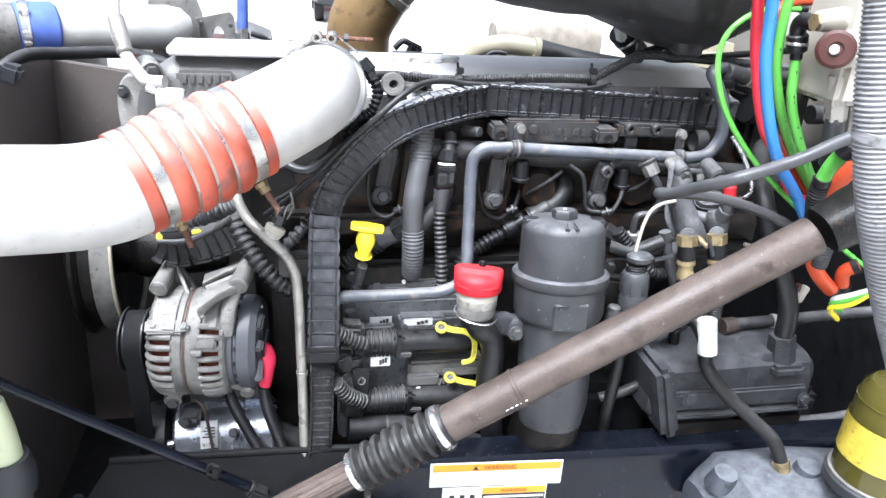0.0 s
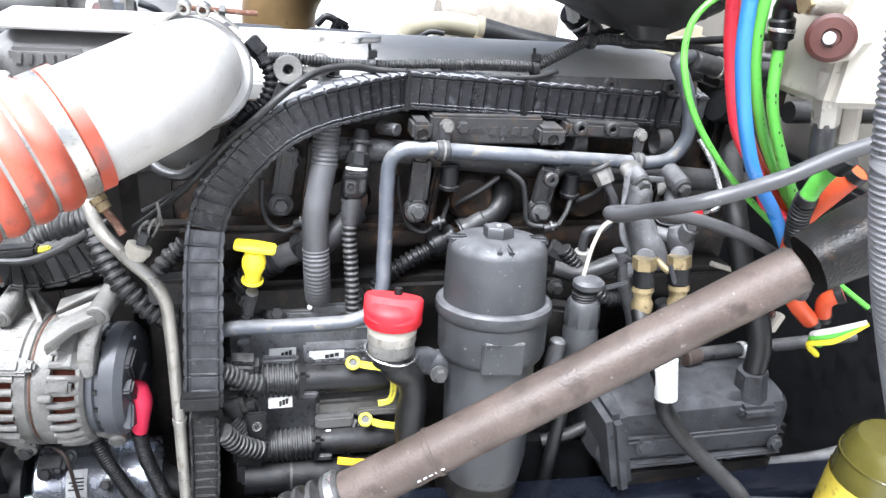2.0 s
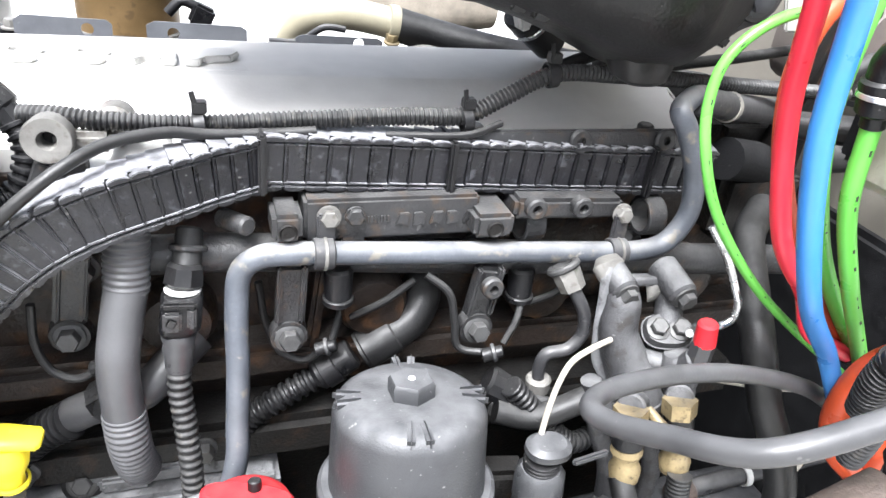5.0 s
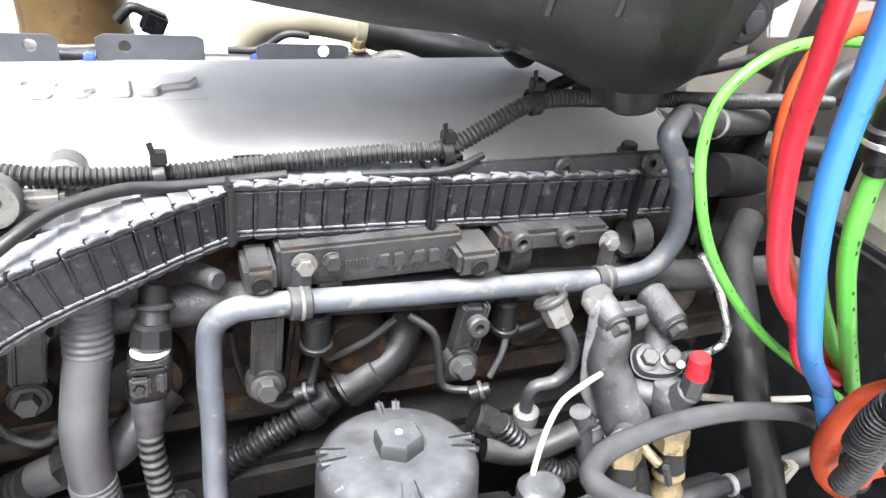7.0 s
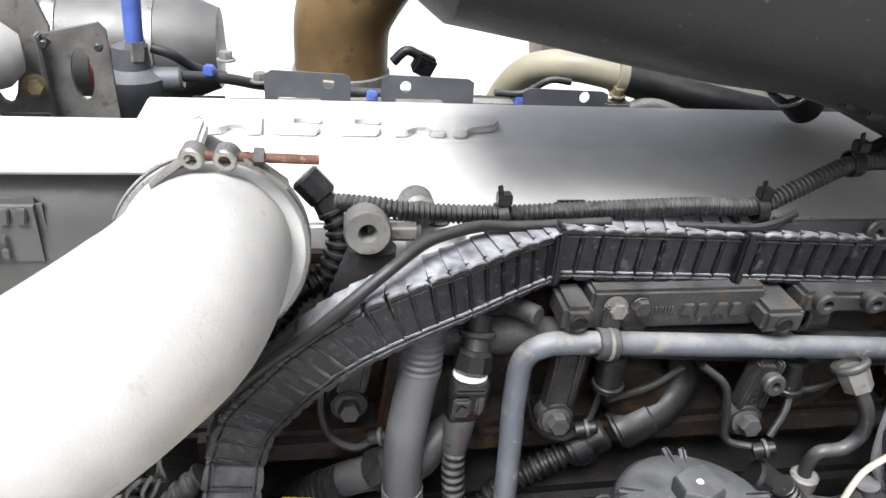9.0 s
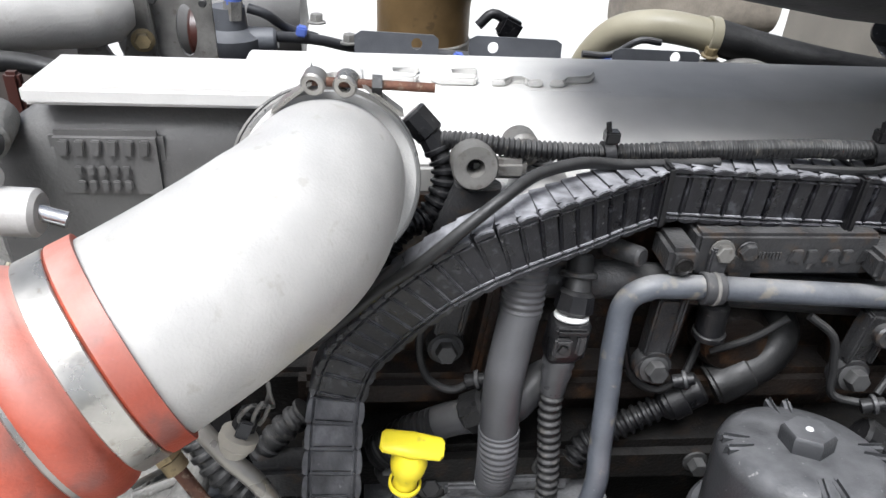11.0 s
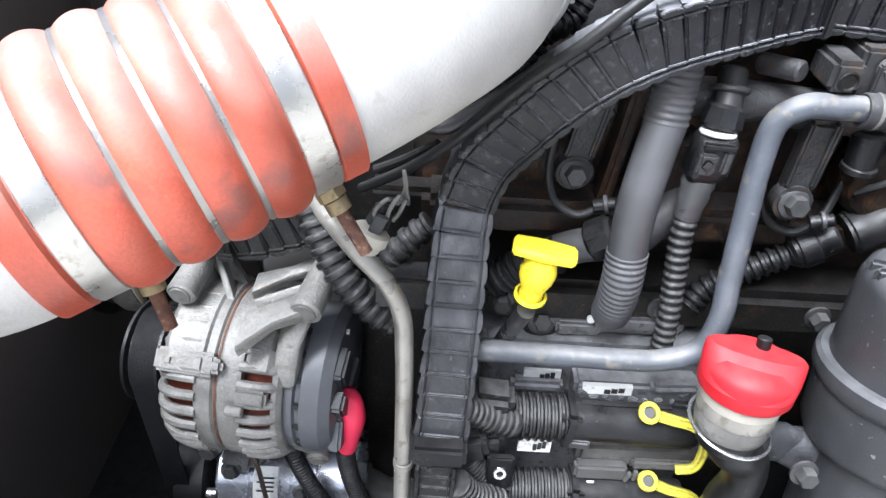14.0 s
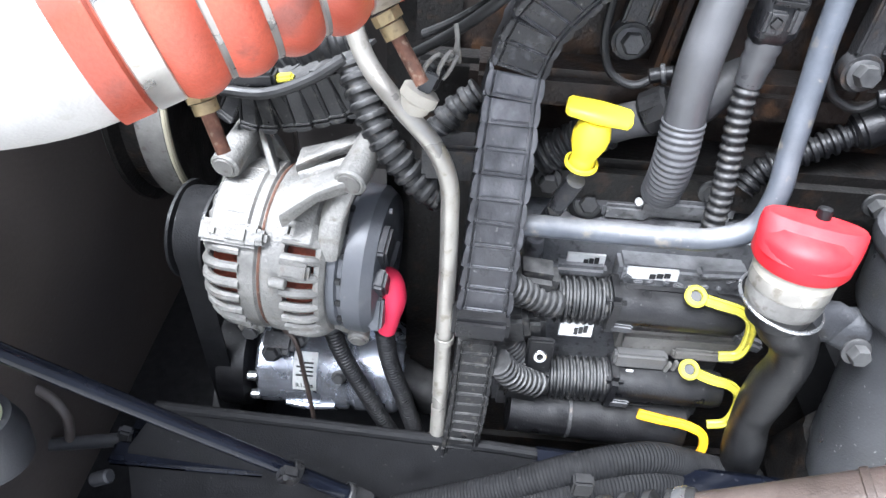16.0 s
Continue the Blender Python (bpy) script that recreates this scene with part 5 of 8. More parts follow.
part("tray", slab((0.098, 1.045, 1.390), (0.150, 1.045, 1.377), 1.040, 1.065, 0.004), M_ECU, ecu)
part("left_post", rod((0.076, 1.048, 1.418), (0.079, 1.046, 1.360), 0.0085, seg=16, bevel=0.002), M_ECU, ecu)
hdr = part("connector_block", slab((0.157, 1.028, 1.407), (0.280, 1.028, 1.376), 1.028, 1.068, 0.004), M_ECU, ecu, "rough dusty connector header")
for k in range(9):
    part("header_clip", box((0.164 + 0.0125 * k + random.uniform(-0.002, 0.002), 1.027, 1.392 + random.uniform(-0.006, 0.006)), (random.uniform(0.005, 0.010), 0.006, random.uniform(0.005, 0.012)), (0, random.uniform(-35, 35), 0), 0.0012), M_ECU, hdr)
part("header_lip", box((0.252, 1.030, 1.408), (0.046, 0.016, 0.010), (0, -3, 0), 0.004), M_ECU, hdr)
plate = part("header_plate", slab((0.174, 1.02, 1.324), (0.306, 1.02, 1.292), 1.022, 1.066, 0.005), M_CASTALU, ecu, "grey metal connector plate")
part("plate_front", slab((0.172, 1.015, 1.304), (0.226, 1.015, 1.284), 1.010, 1.024, 0.003), M_MANIFOLD, plate)
part("plate_step", slab((0.230, 1.018, 1.310), (0.296, 1.018, 1.296), 1.016, 1.024, 0.003), M_CASTALU, plate)
part("plate_tongue", box((0.304, 1.03, 1.318), (0.036, 0.014, 0.014), (0, 24, 0), 0.004), M_ECU, plate)
for k in range(4):
    part("plate_clip", box((0.228 + 0.007 * k, 1.0125, 1.289 + 0.003 * (k % 2)), (0.004, 0.006, 0.013), (0, 18 - 12 * k, 0), 0.001), M_CASTALU, plate)
part("white_mark", box((0.190, 1.0085, 1.281), (0.0075, 0.002, 0.007), (0, 0, 0), 0.0006), M_WHITE, plate)
for p, q in (((0.110, 1.050, 1.400), (0.147, 1.050, 1.384)), ((0.164, 1.0265, 1.4065), (0.212, 1.0265, 1.3955)), ((0.1075, 1.002, 1.354), (0.1393, 1.002, 1.336))):
    s_ = part("sticker", slab(p, q, p[1] - 0.001, p[1] + 0.004), M_WHITE, ecu, "small white code sticker")
    w, h = abs(q[0] - p[0]), abs(q[2] - p[2])
    for k in range(3):
        part("code_bar", box((min(p[0], q[0]) + w * (0.5 + 0.14 * k), p[1] - 0.0015, (p[2] + q[2]) / 2 + h * 0.1 * (k - 1)), (w * 0.12, 0.001, h * 0.5)), M_INK, s_)


def lever_plug(a, b, c, lever, yellow, r=0.0205, ribs=True):
    """A corrugated boot a-b, a collar, a round black plug b-c and its bail lever."""
    a, b, c = Vector(a), Vector(b), Vector(c)
    d = (c - b).normalized()
    t = part("lever_plug", lathe(b, c - b, [(0, 0), (r * 1.02, 0), (r, 0.012), (r * 0.97, (c - b).length - 0.010), (r * 0.86, (c - b).length - 0.002), (0, (c - b).length)], 32), M_PLASTIC, ecu)
    if ribs:
        part("boot", tube([a, a.lerp(b, 0.5), b], r * 1.13, 26, 0.002, 0.0068, 0.0030), M_CORR, t)
        part("boot_collar", box(b + d * 0.004, (0.019, 0.044, 0.046), (0, 4, 0), 0.006), M_PLASTIC, t)
        part("boot_neck", rod(a - d * 0.020, a + d * 0.002, r * 0.80, r * 0.98, 22, 0.003), M_DUSTY, t)
        for e_ in (-0.016, -0.007):
            part("neck_ring", ring(a + d * e_, d, r * 0.80, 0.004, 0.004, 24), M_CAST, t)
        part("collar_latch", box(b + d * 0.014 + Vector((0, -0.018, -0.013)), (0.022, 0.008, 0.010), (0, 4, 0), 0.002), M_DUSTY, t)
    part("ridge", box(b.lerp(c, 0.45) + Vector((0, 0.004, r * 0.93)), ((c - b).length * 0.7, 0.010, 0.005), (0, 0, 0), 0.002), M_PLASTIC, t)
    lv = [Vector(p) for p in lever]
    if ribs:
        part("lever_eye", ring(lv[0], (0, -0.62, 1), 0.0058, 0.0050, 0.0046, 28), yellow, t, "yellow locking lever eye")
        part("lever_pivot", rod(lv[0] - Vector((0, -0.004, 0.006)), lv[0] + Vector((0, 0.0006, -0.001)), 0.0060, seg=16, bevel=0.001), M_NYLON, t)
    path = spline(lv, 0.003)
    strap = bmesh.new()
    rows_ = []
    for i, p in enumerate(path):
        tan_ = (path[min(i + 1, len(path) - 1)] - path[max(i - 1, 0)]).normalized()
        out = Vector((0, -0.86, 0.5))
        out = (out - tan_ * out.dot(tan_)).normalized()
        side = tan_.cross(out)
        w = 0.0050 - 0.0010 * i / len(path)
        rows_.append([strap.verts.new(p + side * x + out * z) for x, z in ((-w, -0.002), (-w, 0.002), (-w + 0.0018, 0.003), (-w + 0.003, 0.0012), (w - 0.003, 0.0012), (w - 0.0018, 0.003), (w, 0.002), (w, -0.002))])
    rows_ = [q for i, q in enumerate(rows_) if (path[i] - lv[0]).length > 0.009]
    for p, q in zip(rows_, rows_[1:]):
        for k in range(8):
            strap.faces.new((p[k], p[(k + 1) % 8], q[(k + 1) % 8], q[k]))
    strap.faces.new(rows_[0][::-1])
    strap.faces.new(rows_[-1])
    part("lever_strap", strap, yellow, t)


lever_plug((0.099, 1.012, 1.374), (0.148, 1.012, 1.374), (0.277, 1.010, 1.372), [(0.2205, 0.994, 1.408), (0.240, 0.990, 1.405), (0.262, 0.986, 1.401), (0.2735, 0.984, 1.390), (0.2755, 0.980, 1.366), (0.271, 0.978, 1.353), (0.255, 0.978, 1.349)], M_YELLOW2)
lever_plug((0.109, 1.012, 1.260), (0.169, 1.012, 1.262), (0.289, 1.010, 1.263), [(0.2405, 0.992, 1.311), (0.263, 0.988, 1.304), (0.284, 0.986, 1.299), (0.295, 0.984, 1.287), (0.296, 0.980, 1.263), (0.290, 0.978, 1.250), (0.274, 0.978, 1.245)], M_YELLOW2)
lever_plug((0.060, 1.006, 1.212), (0.072, 1.006, 1.212), (0.264, 1.004, 1.203), [(0.192, 0.978, 1.2555), (0.222, 0.976, 1.250), (0.252, 0.974, 1.2455), (0.270, 0.972, 1.236), (0.2765, 0.970, 1.212), (0.273, 0.970, 1.199), (0.262, 0.970, 1.196)], M_AMBERPLASTIC, 0.0262, False)
part("sleeve_band", ring((0.136, 1.005, 1.209), (1, 0, -0.04), 0.0262, 0.004, 0.0008, 36), M_CAST, ecu)
part("mesh_sleeve", tube([(0.052, 1.000, 1.330), (0.066, 1.004, 1.298), (0.088, 1.010, 1.266)], 0.021, 18, 0.004, 0.006, 0.0015), M_CORR, ecu)
part("branch_block", box((0.074, 1.004, 1.398), (0.042, 0.034, 0.046), (0, 6, 0), 0.007), M_CORR, ecu)
part("branch_block", box((0.062, 1.000, 1.352), (0.030, 0.034, 0.036), (0, -12, 0), 0.006), M_CORR, ecu)
part("branch_block", box((0.085, 1.006, 1.330), (0.022, 0.020, 0.052), (0, -8, 0), 0.005), M_CORR, ecu)
part("branch_block", box((0.082, 1.004, 1.268), (0.044, 0.036, 0.050), (0, 8, 0), 0.007), M_CORR, ecu)
tab = part("tab", slab((0.078, 0.99, 1.338), (0.104, 0.99, 1.292), 0.988, 0.996, 0.002), M_PLASTIC, ecu)
part("tab_rivet", ring((0.0915, 0.987, 1.318), (0, -1, 0.3), 0.0035, 0.004, 0.0035, 18), M_STEEL, tab)


# ---- alternator ----
alt = thing("alternator", (-0.17, 1.06, 1.30), "pale cast aluminium alternator with cooling slots", "alternator")
AC = Vector((-0.236, 1.087, 1.356))
K = 1.24
AX = Vector((1, 0, 0))
part("winding_core", lathe(AC, AX, [(0, 0.012), (0.055 * K, 0.012), (0.060 * K, 0.03), (0.060 * K, 0.115), (0.055 * K, 0.122), (0, 0.122)], 36), M_COPPER, alt, "copper windings seen through the slots")
part("front_shell", lathe(AC, AX, [(0.045 * K, 0.002), (0.056 * K, 0.004), (0.058 * K, 0.010), (0.050 * K, 0.010)], 48), M_ALU, alt)
part("middle_band", lathe(AC, AX, [(0.062 * K, 0.044), (0.0705 * K, 0.044), (0.0715 * K, 0.048), (0.0715 * K, 0.060), (0.069 * K, 0.062), (0.069 * K, 0.066), (0.0715 * K, 0.068), (0.0715 * K, 0.084), (0.0705 * K, 0.088), (0.062 * K, 0.088)], 56), M_ALU, alt)
part("rust_seam", ring(AC + AX * 0.064, AX, 0.0855, 0.0026, 0.0009, 56), M_RUST, alt)
part("rear_shell", lathe(AC, AX, [(0.056 * K, 0.117), (0.0675 * K, 0.117), (0.0675 * K, 0.122), (0.064 * K, 0.126), (0.056 * K, 0.126)], 48), M_ALU, alt)
FIN_F = mesh_of("fin", tube([(0.006, 0, 0.067), (0.012, 0, 0.0795), (0.024, 0, 0.0862), (0.046, 0, 0.087)], 0.0050, 8, 0.006), M_ALU)
FIN_R = mesh_of("fin", tube([(0.086, 0, 0.087), (0.106, 0, 0.0862), (0.118, 0, 0.0812), (0.122, 0, 0.0745)], 0.0050, 8, 0.006), M_ALU)
for k in range(32):
    ang = 360 / 32 * k
    placed("fin", FIN_F, alt, Matrix.Translation(AC) @ pose(0, 0, 0, ang))
    placed("fin", FIN_R, alt, Matrix.Translation(AC) @ pose(0, 0, 0, ang))
saddle = bmesh.new()
for x0, x1 in ((0.010, 0.056), (0.072 * K, 0.118)):
    rings_ = []
    for x in (x0, x0 + 0.006, x1 - 0.006, x1):
        rr = 0.0915 if x in (x0 + 0.006, x1 - 0.006) else 0.084
        rings_.append([saddle.verts.new(AC + AX * x + Vector((0, -rr * math.sin(radians(a)), rr * math.cos(radians(a))))) for a in range(-50, 52, 6)])
    for p, q in zip(rings_, rings_[1:]):
        for k in range(len(p) - 1):
            saddle.faces.new((p[k], p[k + 1], q[k + 1], q[k]))
part("saddle", saddle, M_ALU, alt)
ridge = part("saddle_block", box(AC + Vector((0.036, -0.066, 0.062)), (0.058, 0.022, 0.012), (46, 0, 0), 0.003), M_ALU, alt)
for x, w, h in ((0.020, 0.014, 0.012), (0.043, 0.026, 0.018), (0.066, 0.014, 0.014)):
    part("cast_pad", box(AC + Vector((x, -0.068, 0.064)), (w, h, 0.012), (46, 0, 0), 0.0035), M_ALU, ridge)
part("rear_pad", box(AC + Vector((0.100, -0.078, 0.040)), (0.030, 0.016, 0.012), (60, 0, 0), 0.003), M_ALU, alt)
part("window_bolt", rod(AC + Vector((0.078, -0.088, 0.030)), AC + Vector((0.094, -0.088, 0.030)), 0.0052, seg=14, bevel=0.001), M_ALU, alt)


def alternator_ear(front, back, r, name):
    """A round boss that points forward, with its pressed-in bolt end."""
    front, back = Vector(front), Vector(back)
    ear = part(name, rod(front, back, r, r * 0.92, 28, 0.002), M_ALU, alt)
    d = (front - back).normalized()
    part("ear_bolt", rod(front + d * 0.0018, front - d * 0.002, r * 0.72, seg=20, bevel=0.0006), M_CASTALU, ear)
    return ear


SPIN = Matrix.Translation(AC) @ pose(0, 0, 0, 0, 0, -7) @ Matrix.Translation(-AC)
UNSPIN = SPIN.inverted()
at = lambda x, y, z: UNSPIN @ Vector((x, y, z))
ear = alternator_ear(at(-0.2201, 1.0579, 1.4625), at(-0.2087, 1.1232, 1.4728), 0.0140, "mounting_ear")
UPY = (0, 0.94, 0.34)
part("ear_web", loft([(at(-0.2144, 1.0962, 1.4635), 0.0075, 0.026, AX, UPY), (at(-0.2165, 1.0921, 1.4480), 0.0110, 0.030, AX, UPY), (at(-0.2155, 1.0817, 1.4252), 0.0180, 0.038, AX, UPY), (at(-0.2123, 1.0745, 1.3941), 0.0230, 0.042, AX, UPY)], 28, 4.0), M_ALU, ear)
part("ear_gusset", prism([(-0.012, 0.046), (0.004, 0.052), (0.019, 0.054), (0.030, 0.036), (0.044, 0.010), (0.044, -0.01), (-0.020, -0.01), (-0.018, 0.030)], at(-0.2123, 1.1107, 1.4210), (1, 0.05, 0), (0, 0.10, 1), 0.010, 0.002), M_ALU, ear)
part("gusset_rib", beam(at(-0.1953, 1.1087, 1.4759), at(-0.1761, 1.0797, 1.4324), (0.0030, 0.006), (0.0040, 0.009), (0, -1, 0.6)), M_ALU, ear)
ear = alternator_ear(at(-0.0965, 1.0213, 1.4816), at(-0.0803, 1.0892, 1.4944), 0.0148, "mounting_ear")
part("ear_arm", loft([(at(-0.0985, 1.0341, 1.4792), 0.0130, 0.0105, UPY, (0, -0.34, 0.94)), (at(-0.1241, 1.0292, 1.4698), 0.0125, 0.0085, UPY, (0, -0.34, 0.94)), (at(-0.1537, 1.0223, 1.4521), 0.0200, 0.0115, UPY, (0, -0.34, 0.94))], 24, 5.0), M_ALU, ear)
part("ear_arm", loft([(at(-0.0867, 1.0814, 1.4925), 0.0085, 0.007, UPY, (0, -0.34, 0.94)), (at(-0.1182, 1.0774, 1.4806), 0.0065, 0.006, UPY, (0, -0.34, 0.94)), (at(-0.1517, 1.0735, 1.4659), 0.0120, 0.008, UPY, (0, -0.34, 0.94))], 24, 5.0), M_ALU, ear)
part("ear_rib", beam(at(-0.1025, 1.0557, 1.4826), at(-0.1458, 1.0518, 1.4639), (0.0040, 0.0045), (0.0050, 0.006), (0, -1, 0.6)), M_ALU, ear)
part("ear_web", loft([(at(-0.0970, 1.0479, 1.4738), 0.0085, 0.022, AX, UPY), (at(-0.1113, 1.0370, 1.4462), 0.0120, 0.022, AX, UPY), (at(-0.1172, 1.0223, 1.4068), 0.0120, 0.016, AX, UPY)], 24, 4.0), M_ALU, ear)
ear = alternator_ear(at(-0.2130, 1.036, 1.2660), at(-0.2130, 1.072, 1.278), 0.0142, "lower_ear")
part("ear_web", beam(at(-0.2120, 1.052, 1.272), at(-0.1980, 1.050, 1.312), (0.0140, 0.014), (0.0230, 0.016), (0, -1, 0.2)), M_ALU, ear)
part("bolt_head", hexbolt(at(-0.2130, 1.0350, 1.2655), (0, -1, 0.1), 0.0088, 0.006, flange=1.1), M_BOLT, ear)
ear = alternator_ear(at(-0.0920, 1.012, 1.2900), at(-0.0920, 1.050, 1.300), 0.0115, "lower_ear")
part("ear_web", beam(at(-0.0940, 1.030, 1.296), at(-0.1400, 1.035, 1.322), (0.0110, 0.011), (0.0160, 0.016), (0, -1, 0.2)), M_ALU, ear)
rear = part("rear_cover", lathe(AC, AX, [(0, 0.126), (0.060 * K, 0.126), (0.060 * K, 0.134), (0.057 * K, 0.136), (0.057 * K, 0.140), (0.062 * K, 0.142), (0.062 * K, 0.160), (0.056 * K, 0.170), (0.040 * K, 0.174), (0, 0.174)], 44), M_PLATE, alt, "dark grey plastic rear cover")
for k in range(18):
    a = 2 * math.pi * k / 18
    # solid black blocks as the shade of vent slots
    part("cover_slot", box(AC + AX * 0.1380 + Vector((0, 0.0715 * math.cos(a), 0.0715 * math.sin(a))), (0.006, 0.006, 0.006), (math.degrees(a), 0, 0), 0.001), M_INK, rear)
part("regulator", box(AC + Vector((0.174, -0.030, 0.044)), (0.012, 0.034, 0.030), (20, 0, 0), 0.003), M_BRACKET, rear)
part("rectifier", box(AC + Vector((0.172, -0.052, -0.022)), (0.014, 0.022, 0.036), (-25, 0, 0), 0.003), M_PLATE, rear)
part("cover_rib", box(AC + Vector((0.175, -0.012, 0.000)), (0.006, 0.070, 0.006), (12, 0, 0), 0.001), M_PLATE, rear)
part("terminal_block", box(AC + Vector((0.172, -0.050, 0.015)), (0.02, 0.02, 0.03), (30, 0, 0), 0.003), M_BRACKET, rear)
part("terminal_stud", rod(at(-0.0791, 1.067, 1.418), at(-0.0634, 1.067, 1.42), 0.0028, seg=10), M_STEEL, rear)
part("terminal_nut", rod(at(-0.0768, 1.067, 1.418), at(-0.069, 1.067, 1.419), 0.0062, seg=6), M_STEEL, rear)
part("brush_tab", box(at(-0.0871, 1.064, 1.373), (0.006, 0.005, 0.014), (0, 15, 0), 0.001), M_BRASS, rear)
part("pulley", lathe(AC, AX, [(0, -0.050), (0.046, -0.050), (0.053, -0.047), (0.053, -0.044), (0.047, -0.042), (0.047, -0.014), (0.053, -0.012), (0.053, -0.009), (0.03, 0.0), (0, 0.01)], 48), M_PLASTIC, alt)
alt.matrix_world = SPIN @ Matrix.Translation(WORLD[alt])

belt = thing("drive_belt", (-0.28, 1.1, 1.1), "wide black ribbed rubber drive belt", "belt")
bm = bmesh.new()
bz, br = 1.02, 0.07
prof = []
for k in range(25):
    a = math.pi * k / 24
    prof.append((AC.y - 0.050 * math.cos(a), AC.z + 0.050 * math.sin(a)))
for k in range(25):
    a = math.pi + math.pi * k / 24
    prof.append((1.13 - br * math.cos(a), bz + br * math.sin(a)))
ra = [bm.verts.new((-0.278, y, z)) for y, z in prof]
rb = [bm.verts.new((-0.2505, y, z)) for y, z in prof]
cy_, cz_ = AC.y, 1.2
rc = [bm.verts.new((-0.278, y + (cy_ - y) * 0.05, z + (cz_ - z) * 0.02)) for y, z in prof]
rd = [bm.verts.new((-0.2505, y + (cy_ - y) * 0.05, z + (cz_ - z) * 0.02)) for y, z in prof]
for k in range(len(prof)):
    j = (k + 1) % len(prof)
    bm.faces.new((ra[k], ra[j], rb[j], rb[k]))
    bm.faces.new((rc[k], rd[k], rd[j], rc[j]))
    bm.faces.new((ra[k], rc[k], rc[j], ra[j]))
    bm.faces.new((rb[k], rb[j], rd[j], rd[k]))
part("band", bm, M_BELT_AND_SHADE, belt)
part("lower_pulley", lathe((-0.30, 1.13, bz), AX, [(0, 0), (0.068, 0), (0.068, 0.04), (0, 0.04)], 40), M_PLASTIC, belt)

fan = thing("fan_pulley", (-0.33, 1.25, 1.3), "large dark fan drive pulley with a worn rim", "pulley")
part("disc", lathe((-0.375, 1.285, 1.440), AX, [(0, 0), (0.150, 0), (0.158, 0.006), (0.158, 0.012), (0.145, 0.018), (0.145, 0.04), (0.150, 0.046), (0.150, 0.062), (0.140, 0.066), (0.11, 0.055), (0.05, 0.05), (0.05, 0.09), (0, 0.09)], 64), M_DARK, fan)
part("rim", ring((-0.322, 1.285, 1.440), AX, 0.149, 0.030, 0.004, 64), M_CASTALU, fan, "worn grey rim")
part("rim_edge", ring((-0.305, 1.285, 1.440), AX, 0.147, 0.006, 0.0065, 64), M_TAN, fan, "rubbed tan edge")
part("hub", lathe((-0.295, 1.285, 1.440), AX, [(0, 0), (0.055, 0), (0.06, 0.02), (0.05, 0.16), (0, 0.16)], 36), M_DARK, fan)

# ---- air conditioning compressor ----
comp = thing("aircon_compressor", (-0.16, 1.1, 1.13), "shiny aluminium air conditioning compressor with a white label", "compressor")
CC = Vector((-0.224, 1.100, 1.150))
cb = part("body", lathe(CC, AX, [(0, 0), (0.050, 0), (0.055, 0.004), (0.055, 0.03), (0.0565, 0.035), (0.0565, 0.095), (0.058, 0.098), (0.058, 0.110), (0.054, 0.113), (0.054, 0.116), (0.058, 0.119), (0.058, 0.165), (0.05, 0.175), (0, 0.175)], 48), M_CHROME, comp)
part("clutch", lathe(CC, AX, [(0, -0.045), (0.06, -0.045), (0.062, -0.04), (0.062, -0.012), (0.05, -0.008), (0, -0.006)], 40), M_PLASTIC, comp)
for k in range(7):
    a = radians(200 + 28 * k)
    part("rib", tube([CC + AX * 0.036 + Vector((0, 0.0565 * math.cos(a), 0.0565 * math.sin(a))), CC + AX * 0.065 + Vector((0, 0.059 * math.cos(a), 0.059 * math.sin(a))), CC + AX * 0.094 + Vector((0, 0.0565 * math.cos(a), 0.0565 * math.sin(a)))], 0.0045, 10), M_CHROME, cb)
lug_ = part("lug", box(CC + Vector((0.030, -0.030, 0.062)), (0.036, 0.030, 0.034), (35, 8, 0), 0.006), M_CAST, comp)
part("lug_bolt", hexbolt(CC + Vector((0.024, -0.047, 0.062)), (0, -1, 0.35), 0.0085, 0.010), M_BOLT, lug_)
for p in ((-0.1211, 1.042, 1.191), (-0.1636, 1.05, 1.242)):
    part("case_bolt", hexbolt(p, (0, -1, 0.5), 0.0065, 0.009), M_BOLT, comp)
for dz in (0.02, -0.014):
    part("side_bolt", rod(CC + Vector((-0.008, -0.050, dz)), CC + Vector((0.004, -0.050, dz)), 0.006, seg=12, bevel=0.001), M_STEEL, comp)
# label, curved round the body
bm = bmesh.new()
rows_ = []
for k in range(9):
    a = radians(170 - 6.0 * k)
    rows_.append([bm.verts.new(CC + AX * x + Vector((0, 0.0574 * math.cos(a), 0.0574 * math.sin(a)))) for x in (0.046, 0.074)])
for p, q in zip(rows_, rows_[1:]):
    bm.faces.new((p[0], p[1], q[1], q[0]))
lab_ = part("label", bm, M_WHITE, comp, "white printed label")
a = radians(163)
TXT = CC + AX * 0.060 + Vector((0, 0.0582 * math.cos(a), 0.0582 * math.sin(a)))
lettering("print", "R134a", 0.0085, M_INK, lab_, face_matrix(TXT, (0.98, 0, 0.05), (0, 0.3, 1)))
for k in range(4):
    a = radians(150 - 5 * k)
    c = CC + AX * (0.060 + 0.002 * (k % 2)) + Vector((0, 0.0582 * math.cos(a), 0.0582 * math.sin(a)))
    part("print_bar", box(c, (0.020 - 0.004 * (k % 2), 0.001, 0.0022), (0, 0, 0)), M_INK, lab_)

# ---- leads beside the alternator ----
lead = thing("battery_lead", (-0.0621, 1.04, 1.266), "black corrugated cable with a red rubber terminal boot", "cable")
